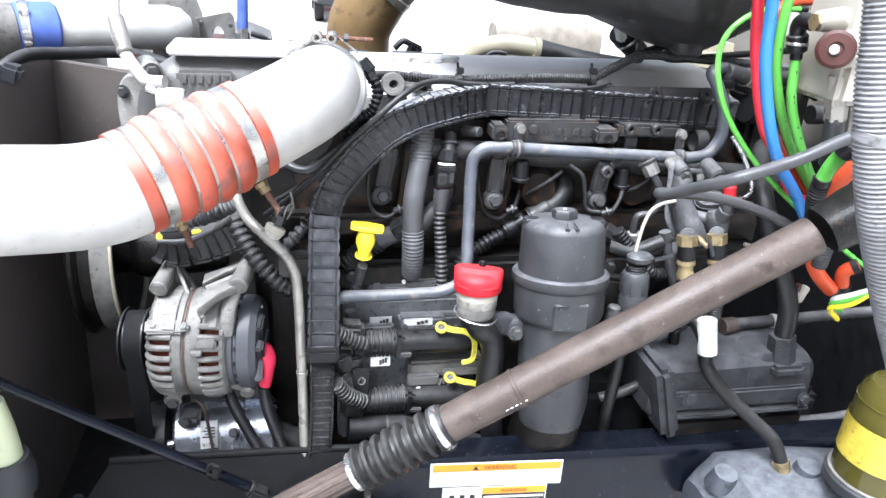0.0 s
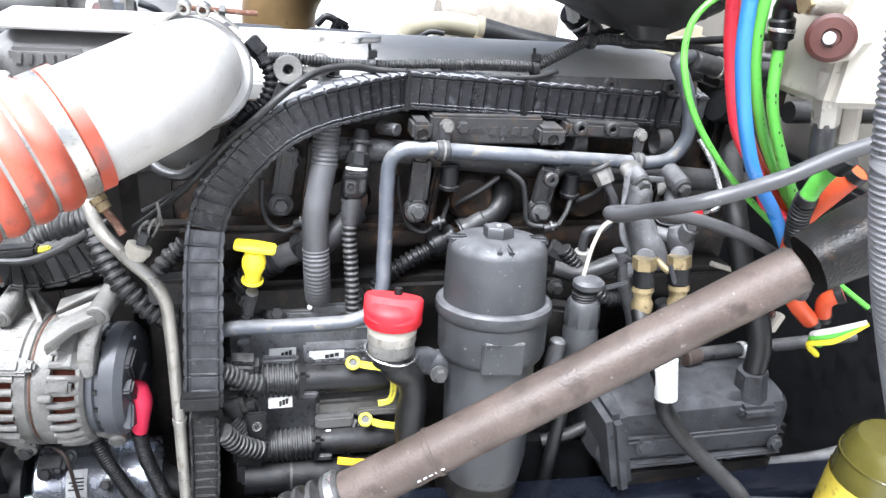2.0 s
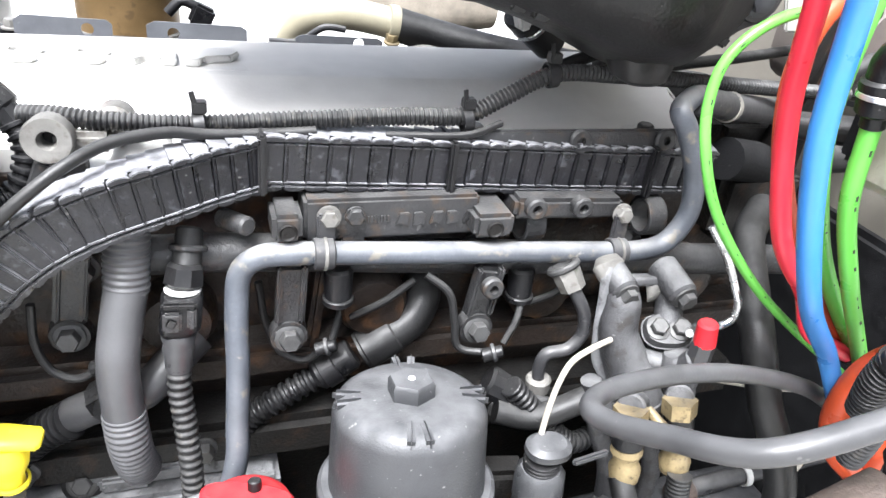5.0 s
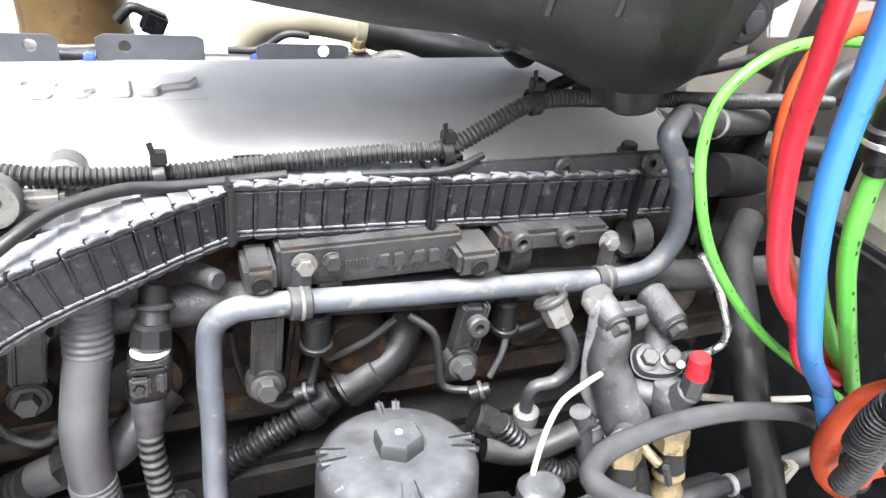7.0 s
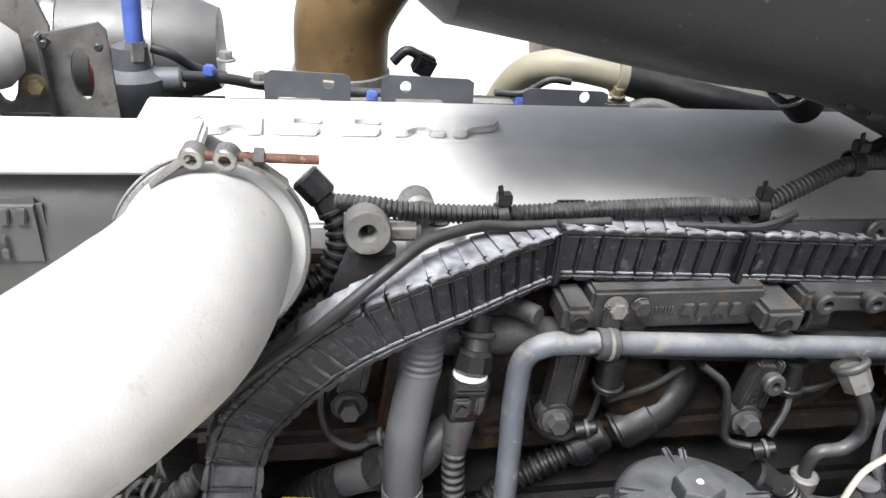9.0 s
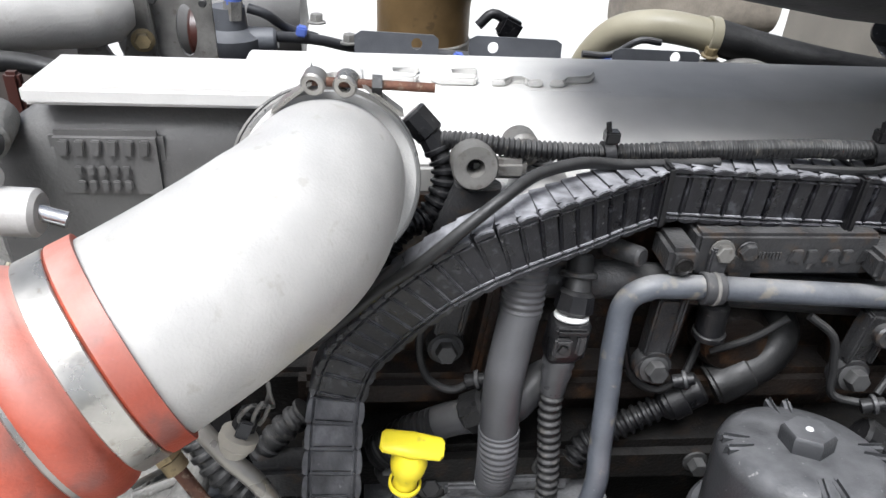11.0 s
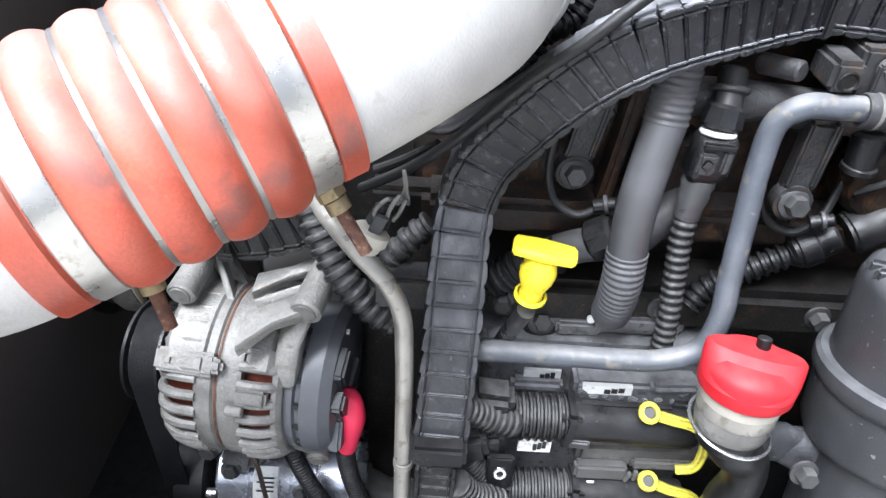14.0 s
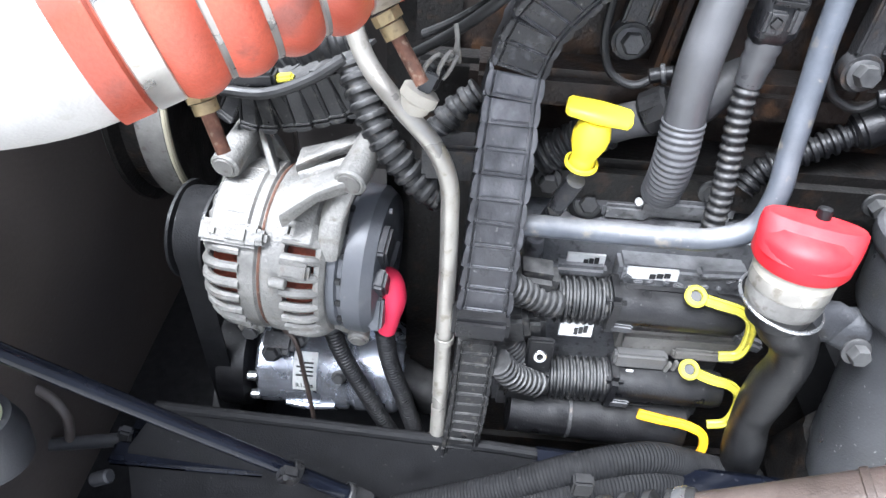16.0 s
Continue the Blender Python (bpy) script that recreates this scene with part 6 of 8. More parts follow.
part("boot", tube([(-0.0740, 1.045, 1.342), (-0.0630, 1.034, 1.357), (-0.0565, 1.026, 1.346), (-0.0590, 1.024, 1.322), (-0.0640, 1.027, 1.296)], 0.0115, 20, 0.003, radius=lambda f: 0.0165 - 0.0062 * min(1, 1.4 * f)), M_PINK, lead, "red rubber boot")
part("cable", tube([(-0.067, 1.03, 1.29), (-0.0608, 1.03, 1.24), (-0.0462, 1.03, 1.183), (-0.0215, 1.03, 1.085)], 0.0105, 16, 0.002, 0.0042, 0.0014), M_PLASTIC, lead)
lead2 = thing("alternator_lead", (-0.1165, 1.03, 1.252), "black corrugated cable sleeve leaving the alternator", "cable")
part("sleeve", tube([(-0.1286, 1.035, 1.298), (-0.1136, 1.03, 1.248), (-0.0868, 1.03, 1.177), (-0.0496, 1.03, 1.087)], 0.0098, 16, 0.002, 0.0042, 0.0014), M_PLASTIC, lead2)
part("bare_end", tube([(-0.1371, 1.035, 1.335), (-0.1314, 1.035, 1.311), (-0.1229, 1.033, 1.284)], 0.0100, 14), M_GREYTUBE, lead2)
wire = thing("brown_wire", (-0.1625, 1.03, 1.218), "thin brown wire hanging in front of the compressor", "wire")
part("wire", tube([(-0.1825, 1.05, 1.258), (-0.1682, 1.04, 1.253), (-0.159, 1.035, 1.192), (-0.1506, 1.03, 1.102)], 0.0028, 8), M_SHAFT, wire)
bighose = thing("lower_hose", (-0.0404, 1.1, 1.15), "thick black hose curving behind the alternator cables", "hose")
part("hose", tube([(-0.0536, 1.16, 1.146), (-0.0582, 1.1, 1.148), (-0.0274, 1.08, 1.132), (0.0114, 1.09, 1.125)], 0.028, 20), M_RUBBER, bighose)

# ---- galvanised tube ----
gal = thing("refrigerant_tube", (0.0, 0.97, 1.2), "bare galvanised metal tube with one bend", "tube")
part("tube", tube([(-0.0945, 1.06, 1.63), (-0.0905, 1.033, 1.622), (-0.0775, 1.020, 1.597), (-0.0495, 0.999, 1.573), (-0.0222, 0.989, 1.547), (-0.0098, 0.985, 1.520), (-0.0060, 0.978, 1.480), (-0.0035, 0.966, 1.356), (-0.0025, 0.955, 1.199)], 0.0078, 18, 0.004), M_CREAM, gal)
part("clip", ring((-0.0031, 0.965, 1.356), (0.02, 0, 1), 0.0078, 0.008, 0.0012, 20), M_CREAM, gal)
part("flare_nut", rod((-0.0026, 0.955, 1.214), (-0.0032, 0.954, 1.19), 0.0115, 0.0115, 6), M_CREAM, gal)
wp = thing("sensor_plug", (-0.0349, 1, 1.58), "white ringed connector with a loose black clip", "connector")
ring_body = part("ring_body", lathe((-0.0433, 1.000, 1.569), (0.0098, 0.005, 0.020), [(0, 0), (0.0095, 0), (0.0125, 0.006), (0.0130, 0.010), (0.0150, 0.012), (0.0150, 0.020), (0.0120, 0.022), (0, 0.022)], 26), M_BEIGE, wp, "soiled white plastic socket")
part("plug_core", rod((-0.0328, 1.005, 1.591), (-0.0250, 1.009, 1.607), 0.0100, 0.0085, 10, 0.002), M_PLASTIC, ring_body)
part("latch", box((-0.0300, 0.9965, 1.598), (0.010, 0.004, 0.018), (0, 22, 0), 0.001), M_BRACKET, ring_body)
for dx, r_ in ((-0.005, 0.010), (0.003, 0.012), (0.008, 0.009)):
    part("wire", tube([(-0.0270 + dx, 1.000, 1.600), (-0.0255 + dx * 1.4, 0.997, 1.600 + r_), (-0.0180 + dx, 1.000, 1.606 + r_ * 1.3), (-0.0130 + dx * 0.6, 1.006, 1.612), (-0.0105, 1.008, 1.626), (-0.0125, 1.012, 1.638)], 0.0017, 8, 0.003), M_CASTALU, wp)

# ---- ribbed leads behind the hose ----
rib = thing("ribbed_lead", (-0.062, 1.03, 1.512), "black ribbed wiring sleeve bending behind the tube", "wiring sleeve", "ribbed sleeves")
part("sleeve", tube([(-0.1005, 1.07, 1.573), (-0.0837, 1.05, 1.542), (-0.0626, 1.035, 1.512), (-0.0214, 1.03, 1.471), (-0.0012, 1.03, 1.47)], 0.0145, 18, 0.002, 0.0115, 0.0026), M_CORR, rib)
part("side_branch", tube([(-0.0292, 1.04, 1.52), (-0.0117, 1.045, 1.546), (0.0101, 1.05, 1.566)], 0.0125, 16, 0.002, 0.0115, 0.0026), M_CORR, rib)
rib2 = thing("ribbed_lead", (-0.1676, 1.09, 1.518), "wide grey ribbed wiring sleeve above the alternator", "wiring sleeve", "ribbed sleeves")
PLEAT = mesh_of("pleat", rib_mesh(0.017, 0.050, 0.036), M_CORR)
curve = spline([(-0.2289, 1.09, 1.526), (-0.2016, 1.08, 1.515), (-0.1522, 1.07, 1.525), (-0.1154, 1.065, 1.541), (-0.0825, 1.06, 1.558)], 0.001)
acc = 0.0
for i in range(2, len(curve)):
    acc += (curve[i] - curve[i - 1]).length
    if acc >= 0.0165:
        acc -= 0.0165
        placed("pleat", PLEAT, rib2, link_at(curve[i], curve[i] - curve[i - 2]) @ pose(0, 0, 0, random.uniform(-6, 6), random.uniform(-5, 5), random.uniform(-7, 7)))
part("upper_sleeve", tube([(-0.1893, 1.12, 1.532), (-0.1503, 1.12, 1.558), (-0.1171, 1.11, 1.571), (-0.0968, 1.11, 1.58)], 0.024, 20, 0.002, 0.012, 0.003), M_CORR, rib2)
part("clip", box((-0.1867, 1.07, 1.552), (0.045, 0.02, 0.014), (0, -5, 0), 0.003), M_PLASTIC, rib2)
part("yellow_tab", box((-0.2087, 1.065, 1.549), (0.012, 0.012, 0.010), (0, 0, 0), 0.002), M_YELLOW2, rib2)
part("yellow_tab", box((-0.1596, 1.07, 1.553), (0.020, 0.010, 0.006), (0, -10, 0), 0.002), M_YELLOW2, rib2)
part("cable", tube([(-0.2122, 1.06, 1.542), (-0.1714, 1.055, 1.545), (-0.1316, 1.055, 1.562), (-0.1033, 1.06, 1.58)], 0.005, 10), M_RUBBER, rib2)
plate = thing("timing_cover_plate", (0.0, 1.09, 1.2), "dark grimy plate behind the conduit", "plate")
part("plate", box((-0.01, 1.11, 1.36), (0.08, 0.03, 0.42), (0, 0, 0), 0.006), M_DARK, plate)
part("bracket", box((-0.0089, 1.03, 1.514), (0.05, 0.03, 0.035), (0, 0, 0), 0.004), M_CAST, plate)

# ---- plug and corrugated lead beside the elbow ----
pl = thing("sensor_lead", (0.1126, 1.08, 1.784), "black plug with a corrugated lead beside the elbow", "sensor")
part("plug", rod((0.0951, 1.11, 1.81), (0.1108, 1.105, 1.794), 0.0125, 0.0125, 8, 0.002), M_PLASTIC, pl)
part("collar", rod((0.1068, 1.105, 1.799), (0.1167, 1.1, 1.783), 0.0095, 0.0105, 8, 0.002), M_PLASTIC, pl)
part("lead", tube([(0.1147, 1.1, 1.786), (0.121, 1.095, 1.772), (0.1193, 1.09, 1.753), (0.108, 1.085, 1.734), (0.0869, 1.075, 1.726), (0.0602, 1.065, 1.678), (0.0177, 1.065, 1.656)], 0.0105, 16, 0.002, 0.0085, 0.0024), M_PLASTIC, pl)
vent = thing("vent_tube", (0.0263, 1.06, 1.665), "bent dark tube under the charge air elbow", "tube")
part("tube", tube([(-0.0316, 1.07, 1.68), (-0.0113, 1.05, 1.664), (0.0133, 1.04, 1.661), (0.0505, 1.035, 1.686), (0.0922, 1.04, 1.719)], 0.0068, 14), M_GREYTUBE, vent)
thin = thing("thin_cable", (-0, 1.07, 1.612), "thin black cable above the ribbed sleeves", "cable")
part("cable", tube([(0.0121, 1.05, 1.642), (-0.0172, 1.07, 1.614), (-0.0402, 1.08, 1.598)], 0.0035, 8), M_RUBBER, thin)

# ---- washer bottle at the fender ----
bottle = thing("washer_bottle", (-0.3707, 0.8, 1.375), "pale translucent washer bottle neck with a grey collar", "bottle")
WB = Vector((-0.3987, 0.86, 1.365))
part("neck", lathe(WB, (0, 0, 1), [(0, -0.06), (0.024, -0.06), (0.021, 0.0), (0.015, 0.045), (0, 0.05)], 28), M_BOTTLE, bottle)
part("collar", lathe(WB, (0, 0, 1), [(0, -0.10), (0.034, -0.10), (0.036, -0.07), (0.030, -0.045), (0.022, -0.045)], 28), M_BRACKET, bottle)


# ---- steering shaft ----
shaft = thing("steering_shaft", (0.3, 0.76, 1.30), "brown primed steel steering shaft with a rubber bellows", "steering shaft")


def on_shaft(x):
    return Vector((x, 0.80 - 0.10 * x, 1.259 + 0.644 * x))


SD = (on_shaft(1) - on_shaft(0)).normalized()
part("tube", rod(on_shaft(0.19), on_shaft(0.640), 0.0262, 0.0262, 40, 0.002), M_SHAFT, shaft)
part("weld_bead", ring(on_shaft(0.282), SD, 0.0255, 0.006, 0.0022, 40), M_SHAFT, shaft)
part("inner_shaft", rod(on_shaft(-0.30), on_shaft(0.075), 0.0185, seg=28), M_SHAFT, shaft)
for k in range(12):
    a = 2 * math.pi * k / 12
    u, v, w_ = frame_of(SD)
    off = (u * math.cos(a) + v * math.sin(a)) * 0.0185
    part("spline_tooth", rod(on_shaft(-0.30) + off, on_shaft(0.075) + off, 0.0024, seg=6), M_SHAFT, shaft)
part("bellows", tube([on_shaft(0.072), on_shaft(0.13), on_shaft(0.178)], 0.037, 36, 0.002, 0.0175, 0.011, radius=lambda f: 0.0345 - 0.003 * abs(2 * f - 1)), M_RUBBER, shaft, "black rubber bellows")
for x, r in ((0.183, 0.0265), (0.068, 0.0225)):
    part("bellows_clamp", ring(on_shaft(x), SD, r, 0.010, 0.0055, 36), M_STEEL, shaft, "bright clamp band")
part("bellows_cuff", rod(on_shaft(0.174), on_shaft(0.192), 0.0315, 0.0300, 32, 0.002), M_RUBBER, shaft)
for k in range(5):
    u, v, w_ = frame_of(SD)
    p = on_shaft(0.262 + 0.006 * k) + u * 0.0 + (Vector((0, -1, 0)) - SD * Vector((0, -1, 0)).dot(SD)).normalized() * 0.0258 - v * 0.004
    part("chalk_mark", box(p, (0.004, 0.002, 0.0016), (0, -31, 0), 0.0004), M_WHITE, shaft)
yoke = part("yoke", loft([(on_shaft(0.650), 0.0285, 0.0285, frame_of(SD)[0], frame_of(SD)[1]), (on_shaft(0.685), 0.034, 0.032, frame_of(SD)[0], frame_of(SD)[1]), (on_shaft(0.72), 0.028, 0.036, frame_of(SD)[0], frame_of(SD)[1]), (on_shaft(0.78), 0.026, 0.026, frame_of(SD)[0], frame_of(SD)[1])], 28, 3), M_DARK, shaft, "greasy dark universal joint")
part("yoke_bolt", hexbolt(on_shaft(0.70) + Vector((-0.01, -0.03, 0.01)), (0, -1, 0.3), 0.010, 0.012), M_BOLT, yoke)
part("yoke_cup", rod(on_shaft(0.712) + Vector((0, -0.03, 0.015)), on_shaft(0.712) + Vector((0, 0.035, -0.015)), 0.014, seg=20, bevel=0.002), M_DARK, yoke)

# ---- fuel bracket casting with fittings ----
fb = thing("fuel_bracket", (0.6126, 0.97, 1.599), "dusty cast fuel bracket with bolts and brass unions", "bracket")
part("casting", tube([(0.5940, 0.996, 1.664), (0.5946, 0.990, 1.6557), (0.5931, 0.985, 1.6284), (0.602, 0.975, 1.6023), (0.6111, 0.962, 1.5781), (0.6165, 0.956, 1.5620)], 0.020, 28, 0.004, radius=lambda f: 0.0150 + 0.0075 * min(1, 1.3 * f)), M_DUSTY, fb)
part("mouth_ring", ring((0.6150, 0.9575, 1.5660), (0.22, -0.22, -0.9), 0.0215, 0.007, 0.0025, 28), M_DUSTY, fb)
part("shoulder", loft([((0.600, 0.984, 1.620), 0.016, 0.016, (0.8, 0.3, -0.4), (0.2, -0.9, 0.3)), ((0.614, 0.976, 1.606), 0.014, 0.012, (0.8, 0.3, -0.4), (0.2, -0.9, 0.3))], 22, 2.6), M_DUSTY, fb)
boss = part("boss", rod((0.5895, 1.016, 1.6760), (0.5928, 0.9865, 1.6685), 0.0140, 0.0128, 26, 0.003), M_DUSTY, fb)
part("boss_bolt", hexbolt((0.5928, 0.9862, 1.6684), (0.05, -0.93, -0.24), 0.0082, 0.009), M_BOLT, boss)
part("pale_lug", loft([((0.586, 1.020, 1.686), 0.012, 0.006, (1, 0.2, 0), (0, -0.5, 0.86)), ((0.585, 1.012, 1.682), 0.017, 0.010, (1, 0.2, 0), (0, -0.5, 0.86)), ((0.586, 1.004, 1.674), 0.013, 0.008, (1, 0.2, 0), (0, -0.5, 0.86))], 24, 2.4), M_CASTALU, fb, "bare pale cast lug")
boss = part("second_boss", rod((0.6440, 1.016, 1.6760), (0.6476, 0.977, 1.6656), 0.0145, 0.0138, 26, 0.003), M_DUSTY, fb)
part("boss_bolt", hexbolt((0.6476, 0.9768, 1.6655), (0.1, -0.95, -0.25), 0.0088, 0.009), M_BOLT, boss)
part("bridge", tube([(0.6470, 1.004, 1.664), (0.6490, 0.996, 1.648), (0.6440, 0.985, 1.632), (0.6380, 0.978, 1.622)], 0.0130, 20, 0.004), M_DUSTY, fb)
part("cross_web", beam((0.600, 1.008, 1.668), (0.642, 1.010, 1.664), (0.0045, 0.012), (0.0045, 0.012), (0, -1, 0.4)), M_DUSTY, fb)
part("shiny_patch", loft([((0.628, 1.001, 1.666), 0.006, 0.004, (1, 0, 0), (0, -0.5, 0.8)), ((0.632, 0.998, 1.657), 0.008, 0.006, (1, 0, 0), (0, -0.5, 0.8)), ((0.630, 0.998, 1.649), 0.004, 0.003, (1, 0, 0), (0, -0.5, 0.8))], 12, 2.2), M_ALU, fb, "scraped bright patch")
part("edge_flange", tube([(0.580, 1.006, 1.684), (0.5787, 1.0, 1.6751), (0.58, 0.998, 1.6519), (0.581, 0.995, 1.6222), (0.5842, 0.99, 1.5924), (0.5955, 0.985, 1.5736), (0.6079, 0.98, 1.5539)], 0.0062, 14, 0.004, flat=0.6), M_ECU, fb, "pale worn flange edge")
PN = Vector((-0.25, -0.52, 0.82)).normalized()
PX = Vector((0.93, -0.30, 0.08)).normalized()
PC = Vector((0.6375, 0.9710, 1.6370))
pad = part("upper_pad", loft([(PC - PN * 0.030, 0.016, 0.012, PX, PN.cross(PX)), (PC - PN * 0.020, 0.0215, 0.0155, PX, PN.cross(PX)), (PC - PN * 0.008, 0.0225, 0.0160, PX, PN.cross(PX)), (PC - PN * 0.003, 0.0205, 0.0140, PX, PN.cross(PX))], 32, 2.6), M_DUSTY, fb)
for e_ in (-0.0100, 0.0100):
    part("bolt", hexbolt(PC + PX * e_ - PN * 0.003, PN, 0.0082, 0.009), M_BOLT, pad)
part("pad_rim", loft([(PC - PN * 0.0125, 0.0240, 0.0172, PX, PN.cross(PX)), (PC - PN * 0.0105, 0.0240, 0.0172, PX, PN.cross(PX))], 32, 2.6), M_DUSTY, pad)
part("arm", tube([(0.6050, 0.976, 1.6080), (0.6200, 0.969, 1.6030), (0.6400, 0.958, 1.6020)], 0.0112, 20, 0.004), M_DUSTY, fb)
part("node", lathe((0.6425, 0.9565, 1.6160), (0.20, -0.22, -0.95), [(0, -0.004), (0.012, -0.003), (0.0180, 0.004), (0.0195, 0.014), (0.0180, 0.024), (0.0145, 0.034), (0.0135, 0.048), (0, 0.049)], 30), M_DUSTY, fb)
part("side_stub", rod((0.6440, 0.9500, 1.6000), (0.6460, 0.9350, 1.6300), 0.0125, 0.0115, 20, 0.003), M_DUSTY, fb)
part("side_tab", box((0.5965, 0.980, 1.5500), (0.020, 0.014, 0.026), (0, -14, 0), 0.004), M_ECU, fb)
part("tab_band", ring((0.6010, 0.982, 1.5360), (0.2, 0, -1), 0.0085, 0.008, 0.0025, 20), M_PLASTIC, fb)
part("cap_hex", rod((0.6457, 0.935, 1.628), (0.6455, 0.935, 1.646), 0.0105, 0.0105, 6), M_GREYTUBE, fb)
part("red_cap", rod((0.6462, 0.935, 1.644), (0.6427, 0.935, 1.668), 0.0098, 0.0088, 16, 0.002), M_RED, fb, "red plastic dust cap")
part("bleed_line", tube([(0.643, 0.952, 1.644), (0.662, 0.968, 1.637), (0.690, 0.970, 1.633), (0.704, 0.970, 1.641), (0.705, 0.971, 1.656), (0.696, 0.972, 1.674), (0.677, 0.978, 1.709), (0.664, 0.990, 1.730)], 0.0038, 10, 0.003), M_STEEL, fb, "bright thin steel line")
for a, b in (((0.5820, 0.925, 1.592), (0.5875, 0.915, 1.521)), ((0.6330, 0.927, 1.592), (0.6400, 0.914, 1.521))):
    a, b = Vector(a), Vector(b)
    un = part("union", rod(a, a.lerp(b, 0.22), 0.0155, 0.0155, 6), M_BRASS, fb, "brass hose union")
    part("union_collar", rod(a.lerp(b, 0.2), a.lerp(b, 0.55), 0.0135, 0.0145, 20, 0.002), M_PLASTIC, un)
    part("union_sleeve", lathe(a.lerp(b, 0.55), b - a, [(0, 0), (0.0135, 0), (0.0145, 0.006), (0.0115, 0.012), (0.0115, 0.018), (0.0145, 0.024), (0.013, 0.036), (0, 0.036)], 24), M_BRASS, un)
part("clip_lever", box((0.5364, 0.902, 1.565), (0.032, 0.005, 0.006), (0, -12, 0), 0.0015), M_BRACKET, fb)
part("clip_lever", box((0.6052, 0.892, 1.583), (0.006, 0.005, 0.030), (0, -25, 0), 0.0015), M_BRACKET, fb)
part("rear_leg", tube([(0.5786, 0.985, 1.573), (0.5961, 0.98, 1.516), (0.6179, 0.975, 1.461), (0.6223, 0.97, 1.406)], 0.010, 14), M_DUSTY, fb)
part("rear_leg", tube([(0.6555, 0.975, 1.495), (0.669, 0.97, 1.457), (0.6706, 0.97, 1.414)], 0.010, 14), M_DUSTY, fb)
part("union_neck", rod((0.6110, 0.955, 1.5700), (0.5825, 0.926, 1.5900), 0.0135, 0.0130, 18, 0.002), M_DUSTY, fb)
part("union_neck", rod((0.6500, 0.947, 1.5750), (0.6335, 0.928, 1.5910), 0.0130, 0.0130, 18, 0.002), M_DUSTY, fb)
part("pin", rod((0.5990, 0.925, 1.5880), (0.6080, 0.905, 1.5800), 0.0045, 0.0045, 12, 0.001), M_BRASS, fb)

fh = thing("fuel_hose", (0.6033, 0.92, 1.451), "black rubber fuel hose with a white paper tag", "hose", "fuel hoses")
part("hose", tube([(0.5835, 0.915, 1.52), (0.586, 0.885, 1.49), (0.597, 0.842, 1.45), (0.6125, 0.850, 1.405), (0.6487, 0.845, 1.358), (0.6991, 0.820, 1.3133), (0.7297, 0.800, 1.2851), (0.7434, 0.785, 1.2498)], 0.0112, 18), M_RUBBER, fh)
part("end_fitting", rod((0.7415, 0.787, 1.2560), (0.7490, 0.779, 1.2250), 0.014, 0.014, 6), M_BRASS, fh)
tag = part("paper_tag", rod((0.5945, 0.846, 1.487), (0.602, 0.838, 1.434), 0.0145, 0.0145, 16), M_WHITE, fh, "white paper tag wrapped round the hose")
fh2 = thing("fuel_hose", (0.6515, 0.92, 1.458), "black rubber fuel hose below the bracket", "hose", "fuel hoses")
part("hose", tube([(0.636, 0.90, 1.525), (0.6345, 0.89, 1.48), (0.629, 0.880, 1.43), (0.632, 0.880, 1.39), (0.7066, 0.9, 1.304), (0.7542, 0.89, 1.26)], 0.0112, 18, 0.003, 0.004, 0.0006), M_RUBBER, fh2)
fh3 = thing("fuel_hose", (0.6216, 0.97, 1.332), "curved black hose under the steering shaft", "hose", "fuel hoses")
part("hose", tube([(0.6162, 0.965, 1.425), (0.6192, 0.96, 1.361), (0.5951, 0.955, 1.32), (0.5453, 0.95, 1.292), (0.4981, 0.955, 1.275)], 0.0095, 16), M_RUBBER, fh3)
fh4 = thing("fuel_hose", (0.5156, 0.95, 1.283), "black hose dropping beside the filter housing", "hose", "fuel hoses")
part("hose", tube([(0.5229, 0.955, 1.436), (0.5212, 0.95, 1.374), (0.5143, 0.945, 1.31), (0.5067, 0.94, 1.214)], 0.010, 16), M_RUBBER, fh4)

# ---- plunger shaped sensor with a pale cable ----
hp = thing("hand_primer", (0.5209, 0.95, 1.48), "black hand primer pump with a knob on top", "primer pump")
PB, PT = Vector((0.5151, 0.925, 1.436)), Vector((0.5093, 0.93, 1.539))
part("barrel", lathe(PB, PT - PB, [(0, -0.03), (0.020, -0.03), (0.021, 0.03), (0.0235, 0.034), (0.0235, 0.05), (0.0215, 0.054), (0.0215, 0.07), (0.016, 0.078), (0, 0.08)], 28), M_FILTER, hp)
PD = (PT - PB).normalized()
part("hex_collar", lathe(PB + PD * 0.060, PD, [(0, 0), (0.0225, 0), (0.0235, 0.006), (0.0225, 0.030), (0.018, 0.036), (0, 0.036)], 10), M_FILTER, hp)
part("thread", tube([PB + PD * 0.092, PB + PD * 0.099, PB + PD * 0.106], 0.0165, 20, 0.001, 0.004, 0.0012), M_PLASTIC, hp)
part("knob", loft([(Vector((0.5121, 0.93, 1.545)), 0.012, 0.012, (1, 0, 0), (0, 1, 0)), (Vector((0.513, 0.93, 1.55)), 0.021, 0.017, (1, 0, 0), (0, 1, 0)), (Vector((0.5129, 0.93, 1.556)), 0.0205, 0.0165, (1, 0, 0), (0, 1, 0)), (Vector((0.5132, 0.93, 1.56)), 0.015, 0.012, (1, 0, 0), (0, 1, 0))], 24, 2.3), M_FILTER, hp)
part("side_bracket", box((0.4849, 0.96, 1.479), (0.05, 0.03, 0.06), (0, 10, 0), 0.006), M_DARK, hp)
